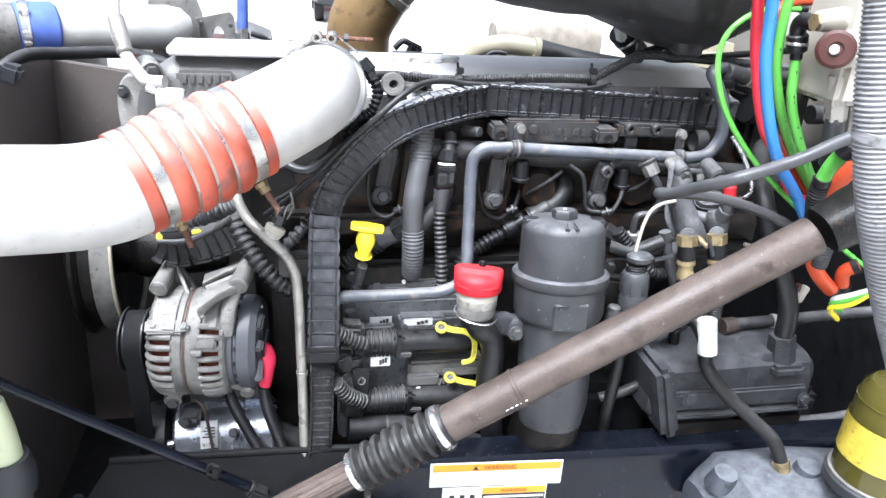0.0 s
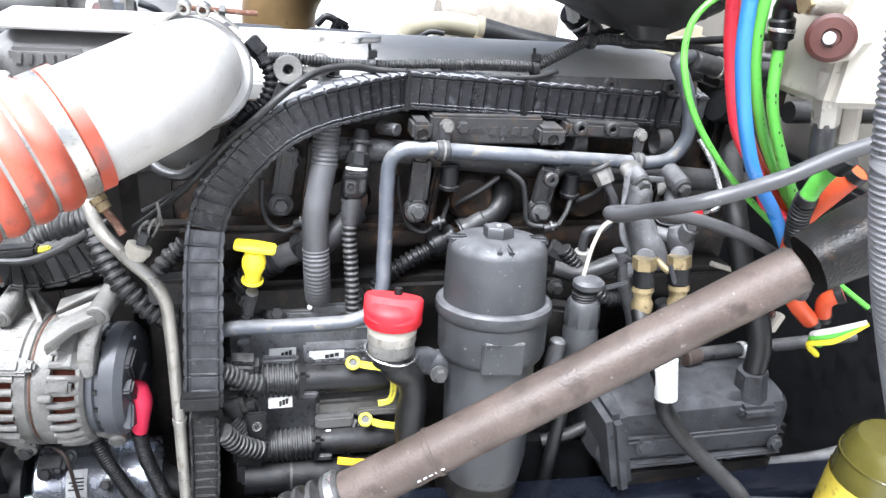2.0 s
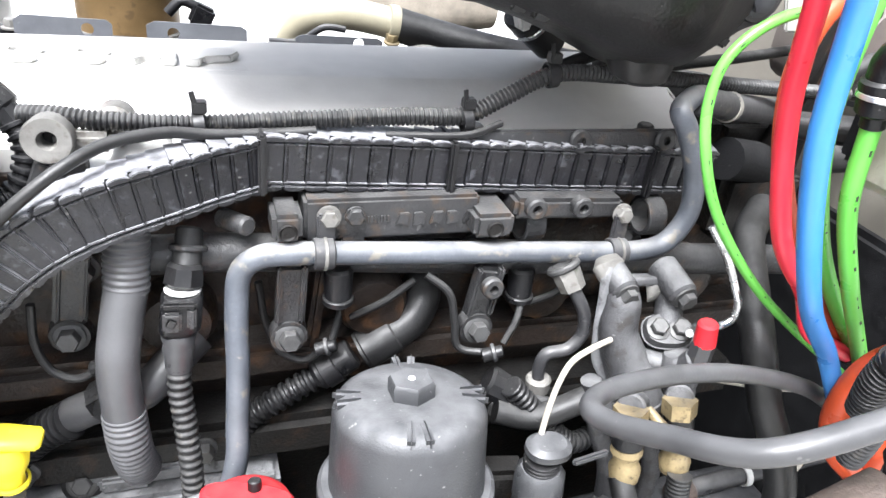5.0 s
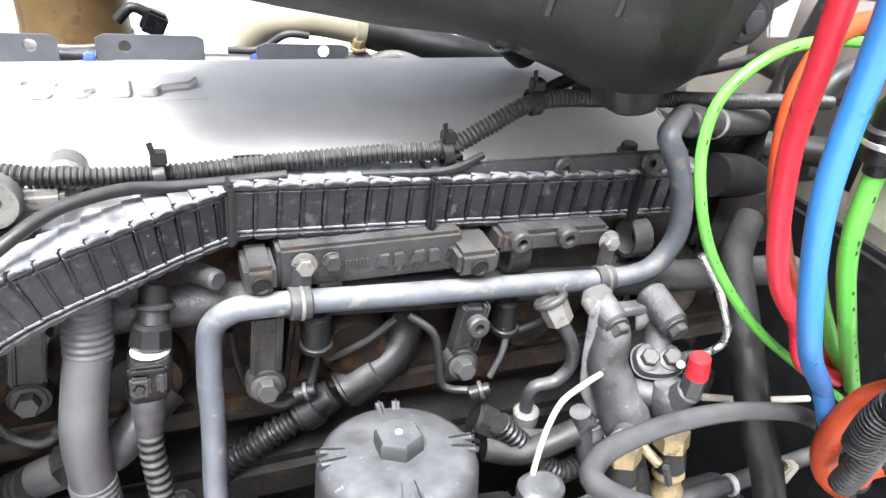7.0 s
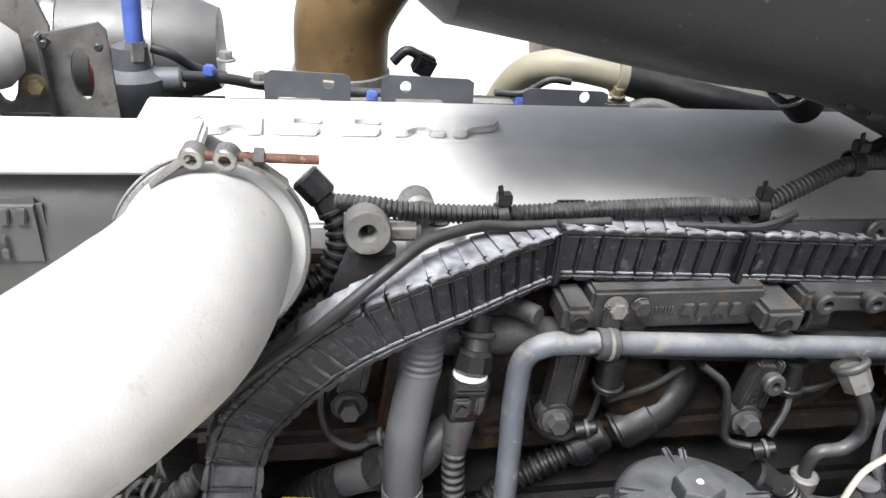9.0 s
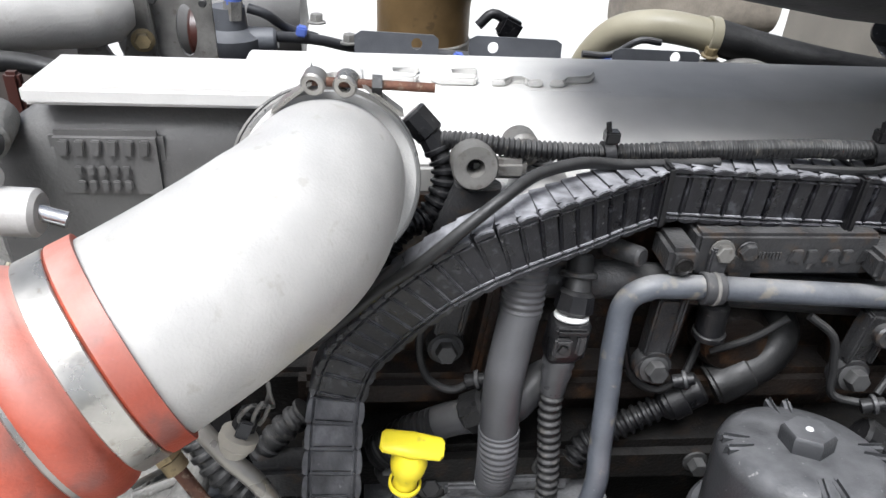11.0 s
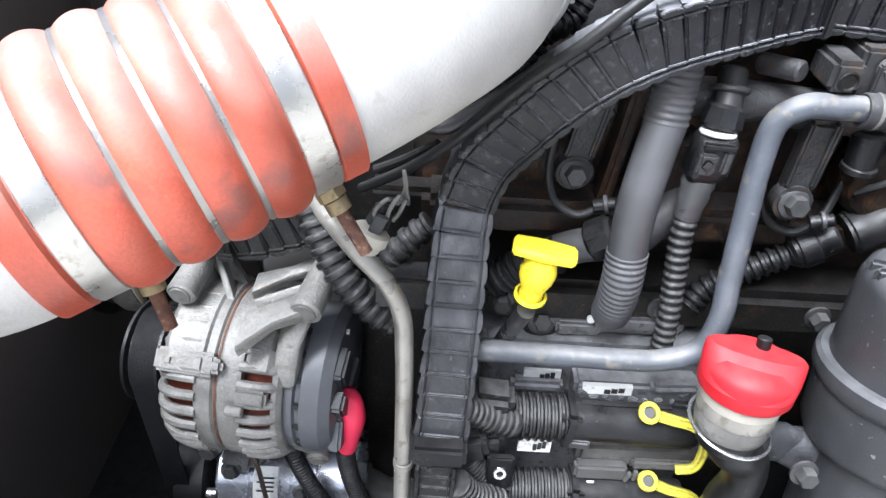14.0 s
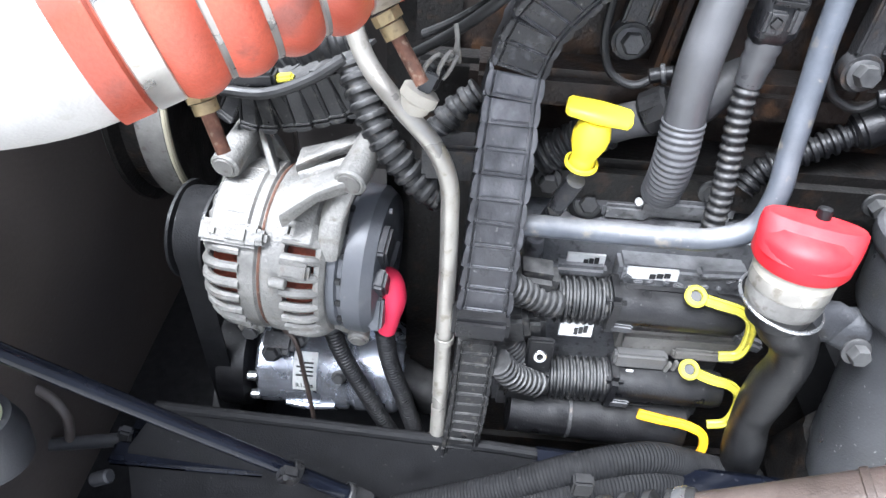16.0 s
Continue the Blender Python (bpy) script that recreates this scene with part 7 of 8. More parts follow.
part("side_plug", rod((0.4761, 0.92, 1.42), (0.4822, 0.925, 1.474), 0.013, 0.011, 14, 0.003), M_GREYTUBE, hp)
part("yellow_tab", box((0.4781, 0.91, 1.413), (0.010, 0.006, 0.014), (0, 10, 0), 0.002), M_YELLOW2, hp)
part("side_port", rod((0.5471, 0.93, 1.443), (0.5878, 0.935, 1.434), 0.014, 0.013, 20, 0.002), M_GREYTUBE, hp)
part("side_nut", rod((0.5816, 0.932, 1.438), (0.6168, 0.955, 1.417), 0.018, 0.018, 6), M_GREYTUBE, hp)
part("wire_loop", tube([(0.4401, 0.9, 1.436), (0.4513, 0.895, 1.419), (0.4759, 0.895, 1.406), (0.5011, 0.9, 1.408)], 0.0022, 8), M_CASTALU, hp)
pc = thing("pale_cable", (0.527, 0.95, 1.60), "cream plastic cable arching from the primer", "cable")
part("cable", tube([(0.578, 0.972, 1.630), (0.552, 0.962, 1.630), (0.533, 0.957, 1.622), (0.522, 0.952, 1.603), (0.514, 0.946, 1.577), (0.509, 0.940, 1.555)], 0.0027, 12, 0.004), M_BEIGE, pc)
pc2 = thing("pale_cable", (0.8159, 1, 1.519), "cream plastic cable crossing behind the fittings", "cable")
part("cable", tube([(0.7397, 1, 1.539), (0.8171, 1, 1.516), (0.9091, 1, 1.496)], 0.0038, 10), M_BEIGE, pc2)
bk = thing("braided_lead", (0.5691, 0.99, 1.514), "dark braided leads between filter and bracket", "cable")
part("lead", tube([(0.4983, 0.99, 1.574), (0.5312, 0.985, 1.537), (0.5697, 0.98, 1.5), (0.6017, 0.99, 1.496)], 0.011, 14, 0.002, 0.007, 0.002), M_PLASTIC, bk)
part("lead", tube([(0.4922, 1.01, 1.56), (0.5194, 1, 1.544), (0.5639, 0.99, 1.538), (0.5886, 0.98, 1.568)], 0.0095, 14), M_GREYTUBE, bk)
part("plug", rod((0.4828, 1.01, 1.566), (0.5058, 1, 1.555), 0.017, 0.015, 10, 0.003), M_PLASTIC, bk)
part("lead", tube([(0.4871, 0.99, 1.546), (0.5231, 0.98, 1.541), (0.5711, 0.975, 1.56)], 0.012, 14), M_RUBBER, bk)

# ---- grey hairpin hose ----
hair = thing("grey_air_line", (0.48, 0.84, 1.69), "grey nylon line bent into a hairpin loop", "air line")
part("line", tube([(0.80, 0.55, 1.93), (0.70, 0.635, 1.858), (0.63, 0.700, 1.812), (0.5703, 0.716, 1.776), (0.5018, 0.732, 1.747), (0.4802, 0.775, 1.721), (0.4693, 0.812, 1.7), (0.467, 0.828, 1.696), (0.4852, 0.846, 1.69), (0.5299, 0.862, 1.682), (0.6168, 0.88, 1.662), (0.7367, 0.9, 1.613), (0.8224, 0.92, 1.554)], 0.0075, 18, 0.004), M_NYLON, hair)
part("ferrule", ring((0.8224, 0.92, 1.554), (0.5, 0.2, -0.6), 0.0075, 0.012, 0.002, 20), M_PLASTIC, hair)

# ---- coloured air lines ----
def air_line(points, r, material, words, marks=0):
    """A nylon line with its end ferrules, and printed dashes along the side that faces out."""
    t = thing("air_line", points[0], words, "air line", "coloured air lines")
    body = part("line", tube(points, r, 18, 0.006), material, t)
    way = spline(points, 0.004)
    for i in (1, len(way) - 2):
        part("ferrule", ring(way[i], way[i + 1] - way[i - 1], r, 0.010, 0.0015, 20), M_PLASTIC, t)
    for k in range(marks):
        i = 3 + int((len(way) - 8) * (k + random.uniform(0.0, 0.9)) / marks)
        d = (way[i + 1] - way[i - 1]).normalized()
        out = (Vector((-0.15, -1, 0.25)) - d * d.dot(Vector((-0.15, -1, 0.25)))).normalized()
        m = face_matrix(way[i] + out * (r * 0.99), d, out.cross(d))
        bm = bmesh.new()
        bmesh.ops.create_cube(bm, size=1.0)
        bmesh.ops.transform(bm, matrix=m @ Matrix.Diagonal((random.uniform(0.0012, 0.005), r * random.uniform(0.10, 0.28), 0.0006, 1)), verts=bm.verts)
        part("printed_mark", bm, M_INK, body, smooth=False)
    return t


air_line([(0.705, 0.945, 1.924), (0.672, 0.950, 1.924), (0.640, 0.953, 1.919), (0.613, 0.954, 1.905), (0.594, 0.954, 1.882), (0.587, 0.948, 1.852), (0.590, 0.940, 1.822), (0.612, 0.935, 1.775), (0.6695, 0.930, 1.708), (0.7744, 0.935, 1.625), (0.8699, 0.93, 1.558), (0.9761, 0.93, 1.49)], 0.0041, M_AIRGREEN, "thin bright green nylon air line bending in a loop", 26)
air_line([(0.5575, 0.86, 1.999), (0.5837, 0.88, 1.939), (0.6124, 0.9, 1.865), (0.6549, 0.905, 1.763), (0.6995, 0.905, 1.71), (0.7149, 0.9, 1.677), (0.7783, 0.9, 1.641)], 0.0075, M_AIRRED, "bright red nylon air line")
air_line([(0.5659, 0.84, 2.006), (0.584, 0.85, 1.942), (0.5993, 0.855, 1.858), (0.6445, 0.855, 1.744), (0.7153, 0.875, 1.668), (0.7719, 0.885, 1.592)], 0.0080, M_AIRBLUE, "blue nylon air line")
air_line([(0.6293, 0.88, 1.968), (0.6302, 0.885, 1.919), (0.6401, 0.89, 1.853), (0.6818, 0.895, 1.765), (0.7433, 0.9, 1.687), (0.804, 0.9, 1.622)], 0.0066, M_AIRGREEN, "green nylon air line", 8)
air_line([(0.6486, 0.868, 1.877), (0.6613, 0.87, 1.811), (0.6958, 0.87, 1.744), (0.7393, 0.88, 1.689), (0.7823, 0.89, 1.636)], 0.0065, M_AIRGREEN, "green nylon air line under a black elbow fitting", 10)
air_line([(0.7644, 0.96, 1.938), (0.7185, 0.955, 1.937), (0.6717, 0.95, 1.928), (0.6454, 0.94, 1.89), (0.6491, 0.93, 1.827), (0.695, 0.92, 1.734), (0.7663, 0.91, 1.657), (0.8308, 0.91, 1.603)], 0.0078, M_AIRORANGE, "orange nylon air line")
air_line([(0.7383, 0.8, 1.753), (0.7306, 0.82, 1.718), (0.7329, 0.85, 1.674), (0.7488, 0.87, 1.608), (0.7877, 0.88, 1.545), (0.831, 0.88, 1.504)], 0.0115, M_AIRORANGE, "thick orange nylon air line behind the shaft joint")
air_line([(0.8418, 0.86, 1.562), (0.8293, 0.87, 1.548), (0.8434, 0.88, 1.513)], 0.0105, M_AIRORANGE, "thick orange nylon air line behind the shaft joint")
air_line([(0.6903, 0.78, 1.772), (0.6905, 0.8, 1.741), (0.6909, 0.81, 1.714)], 0.0098, M_AIRGREEN, "short green nylon air line in a black sleeve")
sl = thing("spiral_sleeve", (0.7022, 0.82, 1.69), "black spiral wrap round the air lines", "sleeve")
part("sleeve", tube([(0.6918, 0.81, 1.72), (0.6987, 0.82, 1.69), (0.7139, 0.83, 1.652)], 0.0125, 14, 0.002, 0.005, 0.002), M_PLASTIC, sl)
part("sleeve", tube([(0.748, 0.838, 1.668), (0.753, 0.838, 1.640), (0.757, 0.842, 1.606), (0.762, 0.850, 1.570)], 0.0120, 14, 0.002, 0.005, 0.0014), M_GREYTUBE, sl, "dirty grey spiral wrap")
part("sleeve", tube([(0.6879, 0.77, 1.781), (0.686, 0.78, 1.765)], 0.013, 14), M_PLASTIC, sl)
for k, (m_, dy) in enumerate(((M_WHITE, 0), (M_AIRGREEN, 6), (M_YELLOW, 14))):
    w_ = thing("wire", (0.8215, 0.84, 1.515), ("thin pink and white wire", "thin green wire", "thin yellow wire")[k] + " by the grey conduit", "wire", "loose wires")
    part("wire", tube([(0.8292, 0.8, 1.555), Vector((0.8092, 0.82, 1.534)) + Vector((0, 0, -0.0012 * dy)), Vector((0.7964, 0.84, 1.516)) + Vector((0, 0, -0.001 * dy)), Vector((0.8334, 0.86, 1.496)) + Vector((0, 0, -0.002 * dy))], 0.0042, 10), m_, w_)
conn = thing("wire_connector", (0.8378, 0.95, 1.466), "small wire connector with red and white ends", "connector")
part("body", box((0.8161, 0.93, 1.478), (0.014, 0.012, 0.030), (0, 20, 0), 0.002), M_BEIGE, conn)
part("red_end", box((0.8056, 0.93, 1.492), (0.010, 0.010, 0.010), (0, 20, 0), 0.002), M_MAROON, conn)

# ---- elbow fitting and valve block ----
vb = thing("air_valve_block", (0.68, 0.82, 1.84), "beige painted air valve block with a maroon knob", "valve")
part("body", slab((0.6724, 0.84, 1.973), (0.7749, 0.84, 1.82), .80, .90, 0.008), M_BEIGE, vb)
part("upper_port", rod((0.6372, 0.83, 1.92), (0.6878, 0.83, 1.926), 0.013, 0.016, 20, 0.003), M_BEIGE, vb)
part("port_nut", rod((0.6336, 0.83, 1.919), (0.6507, 0.83, 1.921), 0.0115, 0.0115, 6), M_BRASS, vb)
kb = part("knob", lathe((0.6499, 0.8, 1.891), (-0.55, -0.8, 0.15), [(0, -0.03), (0.018, -0.03), (0.020, 0.0), (0.023, 0.002), (0.023, 0.010), (0.019, 0.013), (0.009, 0.013), (0.008, 0.010), (0, 0.010)], 28), M_MAROON, vb, "maroon plastic knob")
part("knob_screw", lathe((0.6418, 0.792, 1.892), (-0.55, -0.8, 0.15), [(0, 0), (0.006, 0), (0.006, 0.006), (0, 0.007)], 14), M_STEEL, kb)
part("knob_base", rod((0.6582, 0.8, 1.89), (0.7324, 0.85, 1.891), 0.024, 0.026, 8, 0.003), M_BEIGE, vb)
part("down_port", rod((0.6828, 0.82, 1.859), (0.689, 0.82, 1.827), 0.014, 0.015, 20, 0.002), M_BEIGE, vb)
part("down_nut", rod((0.6883, 0.82, 1.829), (0.6944, 0.82, 1.799), 0.015, 0.014, 6), M_CREAM, vb)
part("down_hose", tube([(0.6934, 0.82, 1.802), (0.6977, 0.82, 1.778), (0.7116, 0.83, 1.736)], 0.0125, 14), M_GREYTUBE, vb)
part("down_nut", rod((0.7355, 0.84, 1.819), (0.7434, 0.84, 1.776), 0.014, 0.014, 6), M_BEIGE, vb)
ef = thing("elbow_fitting", (0.6461, 0.868, 1.901), "black plastic push-in elbow fitting with a steel collar", "fitting")
part("elbow", tube([(0.6451, 0.845, 1.917), (0.641, 0.86, 1.918), (0.6413, 0.867, 1.909), (0.6453, 0.868, 1.892)], 0.0105, 16), M_PLASTIC, ef)
part("socket", rod((0.6437, 0.868, 1.9), (0.6486, 0.868, 1.877), 0.0135, 0.013, 20, 0.002), M_PLASTIC, ef)
part("steel_collar", ring((0.6465, 0.868, 1.888), (0, 0, 1), 0.0125, 0.004, 0.002, 24), M_STEEL, ef)
tee = thing("pressure_switch", (0.7586, 0.95, 1.828), "black plastic pressure switch with a small white tag", "switch")
part("body", box((0.758, 0.95, 1.83), (0.035, 0.03, 0.05), (0, 0, 0), 0.006), M_PLASTIC, tee)
part("port", rod((0.7245, 1.02, 1.814), (0.7649, 0.97, 1.824), 0.012, 0.013, 16), M_RUBBER, tee)
part("tag", box((0.7371, 0.93, 1.856), (0.010, 0.002, 0.026), (0, 5, 0), 0.0005), M_WHITE, tee)

# ---- thick grey conduit by the camera ----
bigc = thing("corrugated_conduit", (0.5259, 0.5, 1.727), "thick pale grey corrugated cable conduit", "conduit")
part("sleeve", tube([Vector(p) + Vector((0.005, 0, 0)) for p in ((0.456, 0.53, 2.025), (0.4621, 0.52, 1.963), (0.4707, 0.51, 1.888), (0.4897, 0.5, 1.811), (0.526, 0.49, 1.723), (0.5725, 0.48, 1.63), (0.6391, 0.47, 1.504))], 0.0245, 32, 0.0012, 0.0042, 0.0017), M_BRAID, bigc)
part("strap", ring(Vector((0.4767, 0.507, 1.864)) + Vector((0.005, 0, 0)), (0.05, 0.1, -1), 0.0240, 0.010, 0.0018, 36), M_BRAID, bigc)
part("strap_head", box(Vector((0.497, 0.49, 1.858)), (0.02, 0.02, 0.018), (0, 10, 0), 0.003), M_BRAID, bigc)
tag2 = thing("paper_tag", (0.48, 0.46, 1.821), "white paper tag on the conduit", "tag")
part("sheet", box((0.497, 0.47, 1.816), (0.055, 0.002, 0.055), (0, 15, 20), 0.0006), M_WHITE, tag2)

# ---- power steering pump ----
pump = thing("power_steering_pump", (0.75, 0.93, 1.25), "dusty dark cast power steering pump with hose unions", "pump")
part("body", loft([((0.560, 0.955, 1.315), 0.052, 0.040, UY, UZ), ((0.580, 0.955, 1.316), 0.068, 0.058, UY, UZ), ((0.700, 0.955, 1.318), 0.072, 0.062, UY, UZ), ((0.835, 0.955, 1.322), 0.072, 0.060, UY, UZ), ((0.858, 0.955, 1.316), 0.056, 0.044, UY, UZ)], 36, 6.0), M_PUMP, pump)
part("side_rib", slab((0.5861, 0.872, 1.330), (0.8347, 0.872, 1.296), 0.876, 0.892, 0.004), M_PUMP, pump)
part("seam", slab((0.572, 0.872, 1.288), (0.846, 0.872, 1.282), 0.872, 0.892, 0.002), M_PUMP, pump)
part("base", slab((0.5892, 0.887, 1.272), (0.855, 0.882, 1.222), 0.885, 1.002, 0.010), M_DARK, pump)
part("end_flange", box((0.572, 0.900, 1.322), (0.030, 0.09, 0.14), (0, -15, 0), 0.010), M_PUMP, pump)
part("top_pad", loft([((0.770, 0.935, 1.370), 0.062, 0.045, (1, 0, 0), UY), ((0.776, 0.925, 1.386), 0.036, 0.030, (1, 0, 0), UY)], 28, 2.6), M_PUMP, pump)
part("union", rod((0.7895, 0.902, 1.361), (0.7784, 0.902, 1.418), 0.024, 0.021, 6), M_PUMP, pump)
part("union_base", box((0.7895, 0.902, 1.361), (0.06, 0.06, 0.02), (0, 0, 0), 0.006), M_PUMP, pump)
part("bolt", hexbolt((0.8263, 0.87, 1.308), (0, -1, 0.1), 0.009, 0.008), M_PUMP, pump)
part("bolt", hexbolt((0.6139, 0.87, 1.325), (0, -1, 0.1), 0.011, 0.006), M_PUMP, pump)
part("hose", tube([(0.7821, 0.902, 1.408), (0.7805, 0.907, 1.462), (0.7647, 0.917, 1.512), (0.7337, 0.927, 1.572), (0.7190, 0.945, 1.627), (0.7260, 0.980, 1.662), (0.750, 1.030, 1.690), (0.800, 1.075, 1.700)], 0.0158, 22), M_RUBBER, pump, "thick black hose")
ps = thing("steel_pipe", (0.8717, 1, 1.387), "weathered steel pipe with a white clip", "pipe")
part("pipe", rod((0.7273, 0.98, 1.394), (1.042, 1, 1.394), 0.0105, seg=18), M_GREYTUBE, ps)
part("end", rod((0.7167, 0.975, 1.394), (0.7437, 0.98, 1.394), 0.015, 0.014, 18, 0.002), M_SHAFT, ps)
part("clip", ring((0.8227, 0.985, 1.394), (1, 0, 0), 0.0105, 0.008, 0.0025, 20), M_WHITE, ps)
ps2 = thing("steel_pipe", (0.878, 0.9, 1.239), "weathered steel pipe below the pump", "pipe")
part("pipe", tube([(0.7723, 0.9, 1.257), (0.8441, 0.9, 1.238), (0.9475, 0.9, 1.238), (1.047, 0.9, 1.258)], 0.0105, 16), M_GREYTUBE, ps2)
bf = thing("pipe_fitting", (0.61, 0.95, 1.258), "small beige square fitting near the chassis rail", "fitting")
part("block", box((0.6131, 0.95, 1.258), (0.024, 0.02, 0.022), (0, 5, 0), 0.003), M_BEIGE, bf)
part("stem", rod((0.5979, 0.955, 1.249), (0.5874, 0.965, 1.308), 0.007, seg=12), M_BEIGE, bf)
lowc = thing("lower_bracket", (0.5, 1.0, 1.15), "matt black engine mount behind the chassis rail", "bracket")
part("block", box((0.52, 1.04, 1.22), (0.20, 0.14, 0.12), (0, 4, 0), 0.02), M_BELT_AND_SHADE, lowc)
part("block", box((0.88, 1.08, 1.08), (0.26, 0.12, 0.26), (0, 4, 0), 0.02), M_BELT_AND_SHADE, lowc)

# ---- fuel separator bowl and gearbox casting by the rail ----
bowl = thing("fuel_separator", (0.8287, 0.7, 1.273), "amber plastic fuel separator bowl with a yellow label", "fuel separator")
BC = Vector((0.8411, 0.7, 1.282))
BT = Vector((0.788, 0.72, 1.482))
bu = (BT - BC).normalized()
bu = Vector((0, 0.05, 1)).normalized()
bh_ = 0.165
bb = part("bowl", lathe(BC, bu, [(0, 0), (0.069, 0), (0.066, 0.06), (0.061, bh_ - 0.035), (0.056, bh_ - 0.012), (0.046, bh_ - 0.002), (0.02, bh_), (0, bh_)], 48), M_AMBER, bowl)
bm = bmesh.new()
rows_ = []
for h, r in ((0.045, 0.0685), (0.105, 0.0645)):
    u, v, w_ = frame_of(bu)
    rows_.append([bm.verts.new(BC + bu * h + u * r * math.cos(radians(a)) + v * r * math.sin(radians(a))) for a in range(0, 360, 8)])
for k in range(len(rows_[0])):
    j = (k + 1) % len(rows_[0])
    bm.faces.new((rows_[0][k], rows_[0][j], rows_[1][j], rows_[1][k]))
part("label", bm, M_LABEL, bb, "yellow printed label")
part("dome_step", ring(BC + bu * (bh_ - 0.030), bu, 0.059, 0.004, 0.002, 48), M_AMBER, bb)
part("clamp_ring", ring(BC + bu * -0.002, bu, 0.066, 0.020, 0.010, 48), M_BRACKET, bowl)
part("wire", ring(BC + bu * 0.010, bu, 0.0685, 0.004, 0.004, 48), M_ALU, bowl)
gb = thing("steering_gearbox", (0.7196, 0.78, 1.201), "pale grey painted cast steering gearbox", "gearbox")
part("casting", loft([((0.6253, 0.8, 1.158), 0.05, 0.03, (0, 1, 0), (0, 0, 1)), ((0.6703, 0.79, 1.18), 0.08, 0.055, (0, 1, 0), (0, 0, 1)), ((0.7895, 0.77, 1.185), 0.09, 0.062, (0, 1, 0), (0, 0, 1)), ((0.9553, 0.74, 1.186), 0.09, 0.06, (0, 1, 0), (0, 0, 1))], 32, 3.2), M_GEAR, gb)
for p in ((0.6517, 0.79, 1.237), (0.7813, 0.77, 1.254)):
    part("boss", lathe(p, (0, -0.2, 1), [(0, -0.03), (0.026, -0.03), (0.018, 0.002), (0.012, 0.003), (0, 0.001)], 20), M_GEAR, gb)
rb_ = thing("rail_bracket", (0.6203, 0.86, 1.189), "small black bracket on the chassis rail", "bracket")
part("plate", prism([(0, 0), (0.06, 0.03), (0.09, 0.01), (0.09, -0.06), (0, -0.08)], (0.6207, 0.868, 1.182), (1, -0.1, 0), (0, 0, 1), 0.012, 0.003), M_FRAME, rb_)
part("bolt", hexbolt((0.6259, 0.866, 1.177), (0, -1, 0), 0.009, 0.010), M_FRAME, rb_)


# ---- air duct above the engine ----
def plate_with_holes(outline, holes, origin, right, up, thick):
    """A flat plate with round or slotted holes through it: holes are (x, y, half width, half height)."""
    bm = bmesh.new()
    r, u = Vector(right).normalized(), Vector(up).normalized()
    back = u.cross(r).normalized()
    at = lambda x, y: Vector(origin) + r * x + u * y
    edges = []
    loops = [[(x, y) for x, y in outline]]
    for x, y, a, b in holes:
        loops.append([(x + a * math.cos(2 * math.pi * k / 16), y + b * math.sin(2 * math.pi * k / 16)) for k in range(16)])
    for lp in loops:
        vs = [bm.verts.new(at(x, y)) for x, y in lp]
        edges += [bm.edges.new((vs[k], vs[(k + 1) % len(vs)])) for k in range(len(vs))]
    bmesh.ops.triangle_fill(bm, use_beauty=True, use_dissolve=False, edges=edges)
    made = bmesh.ops.extrude_face_region(bm, geom=list(bm.faces))
    bmesh.ops.translate(bm, vec=back * thick, verts=[g for g in made["geom"] if isinstance(g, bmesh.types.BMVert)])
    return bm


duct = thing("air_intake_duct", (0.5, 1.2, 1.9), "black moulded plastic air intake duct above the engine", "air duct")
part("body", loft([((0.165, 1.150, 2.0439), 0.080, 0.100, UY, UZ), ((0.190, 1.152, 2.0529), 0.122, 0.127, UY, UZ), ((0.260, 1.167, 2.0491), 0.122, 0.138, UY, UZ), ((0.330, 1.172, 2.0366), 0.122, 0.140, UY, UZ), ((0.400, 1.152, 2.0314), 0.122, 0.142, UY, UZ), ((0.450, 1.128, 2.0325), 0.118, 0.143, UY, UZ), ((0.500, 1.175, 2.0218), 0.195, 0.147, UY, UZ), ((0.545, 1.160, 2.0089), 0.190, 0.150, UY, UZ), ((0.572, 1.155, 2.0102), 0.185, 0.164, UY, UZ), ((0.602, 1.155, 2.0081), 0.180, 0.164, UY, UZ), ((0.617, 1.161, 1.9949), 0.171, 0.155, UY, UZ), ((0.635, 1.171, 1.9806), 0.166, 0.140, UY, UZ), ((0.720, 1.193, 1.9744), 0.133, 0.110, UY, UZ)], 44, 3.6), M_DUCT, duct)
BOTTOM = ((0.190, 1.096, 1.931), (0.260, 1.105, 1.918), (0.330, 1.110, 1.904), (0.400, 1.090, 1.896), (0.450, 1.063, 1.899), (0.500, 1.041, 1.887))
for p0, p1 in zip(BOTTOM, BOTTOM[1:]):
    for k in range(3):
        q = Vector(p0).lerp(Vector(p1), (k + 0.5) / 3)
        part("seam_clip", box(q + Vector((0, 0.004, 0.0035)), (0.014, 0.022, 0.010), (0, 10, random.uniform(-6, 6)), 0.002), M_DUCT, duct)
for x in (0.470, 0.520, 0.552):
    part("mould_rib", tube([(x, 0.985, 1.93), (x + 0.008, 0.978, 2.0), (x + 0.012, 0.99, 2.09)], 0.004, 8), M_DUCT, duct)
part("drain_lip", loft([((0.588, 1.055, 1.8668), 0.030, 0.032, (1, 0, 0), UY), ((0.588, 1.048, 1.8570), 0.026, 0.026, (1, 0, 0), UY), ((0.590, 1.046, 1.8450), 0.022, 0.020, (1, 0, 0), UY), ((0.592, 1.046, 1.8400), 0.014, 0.012, (1, 0, 0), UY)], 24, 3), M_DUCT, duct)
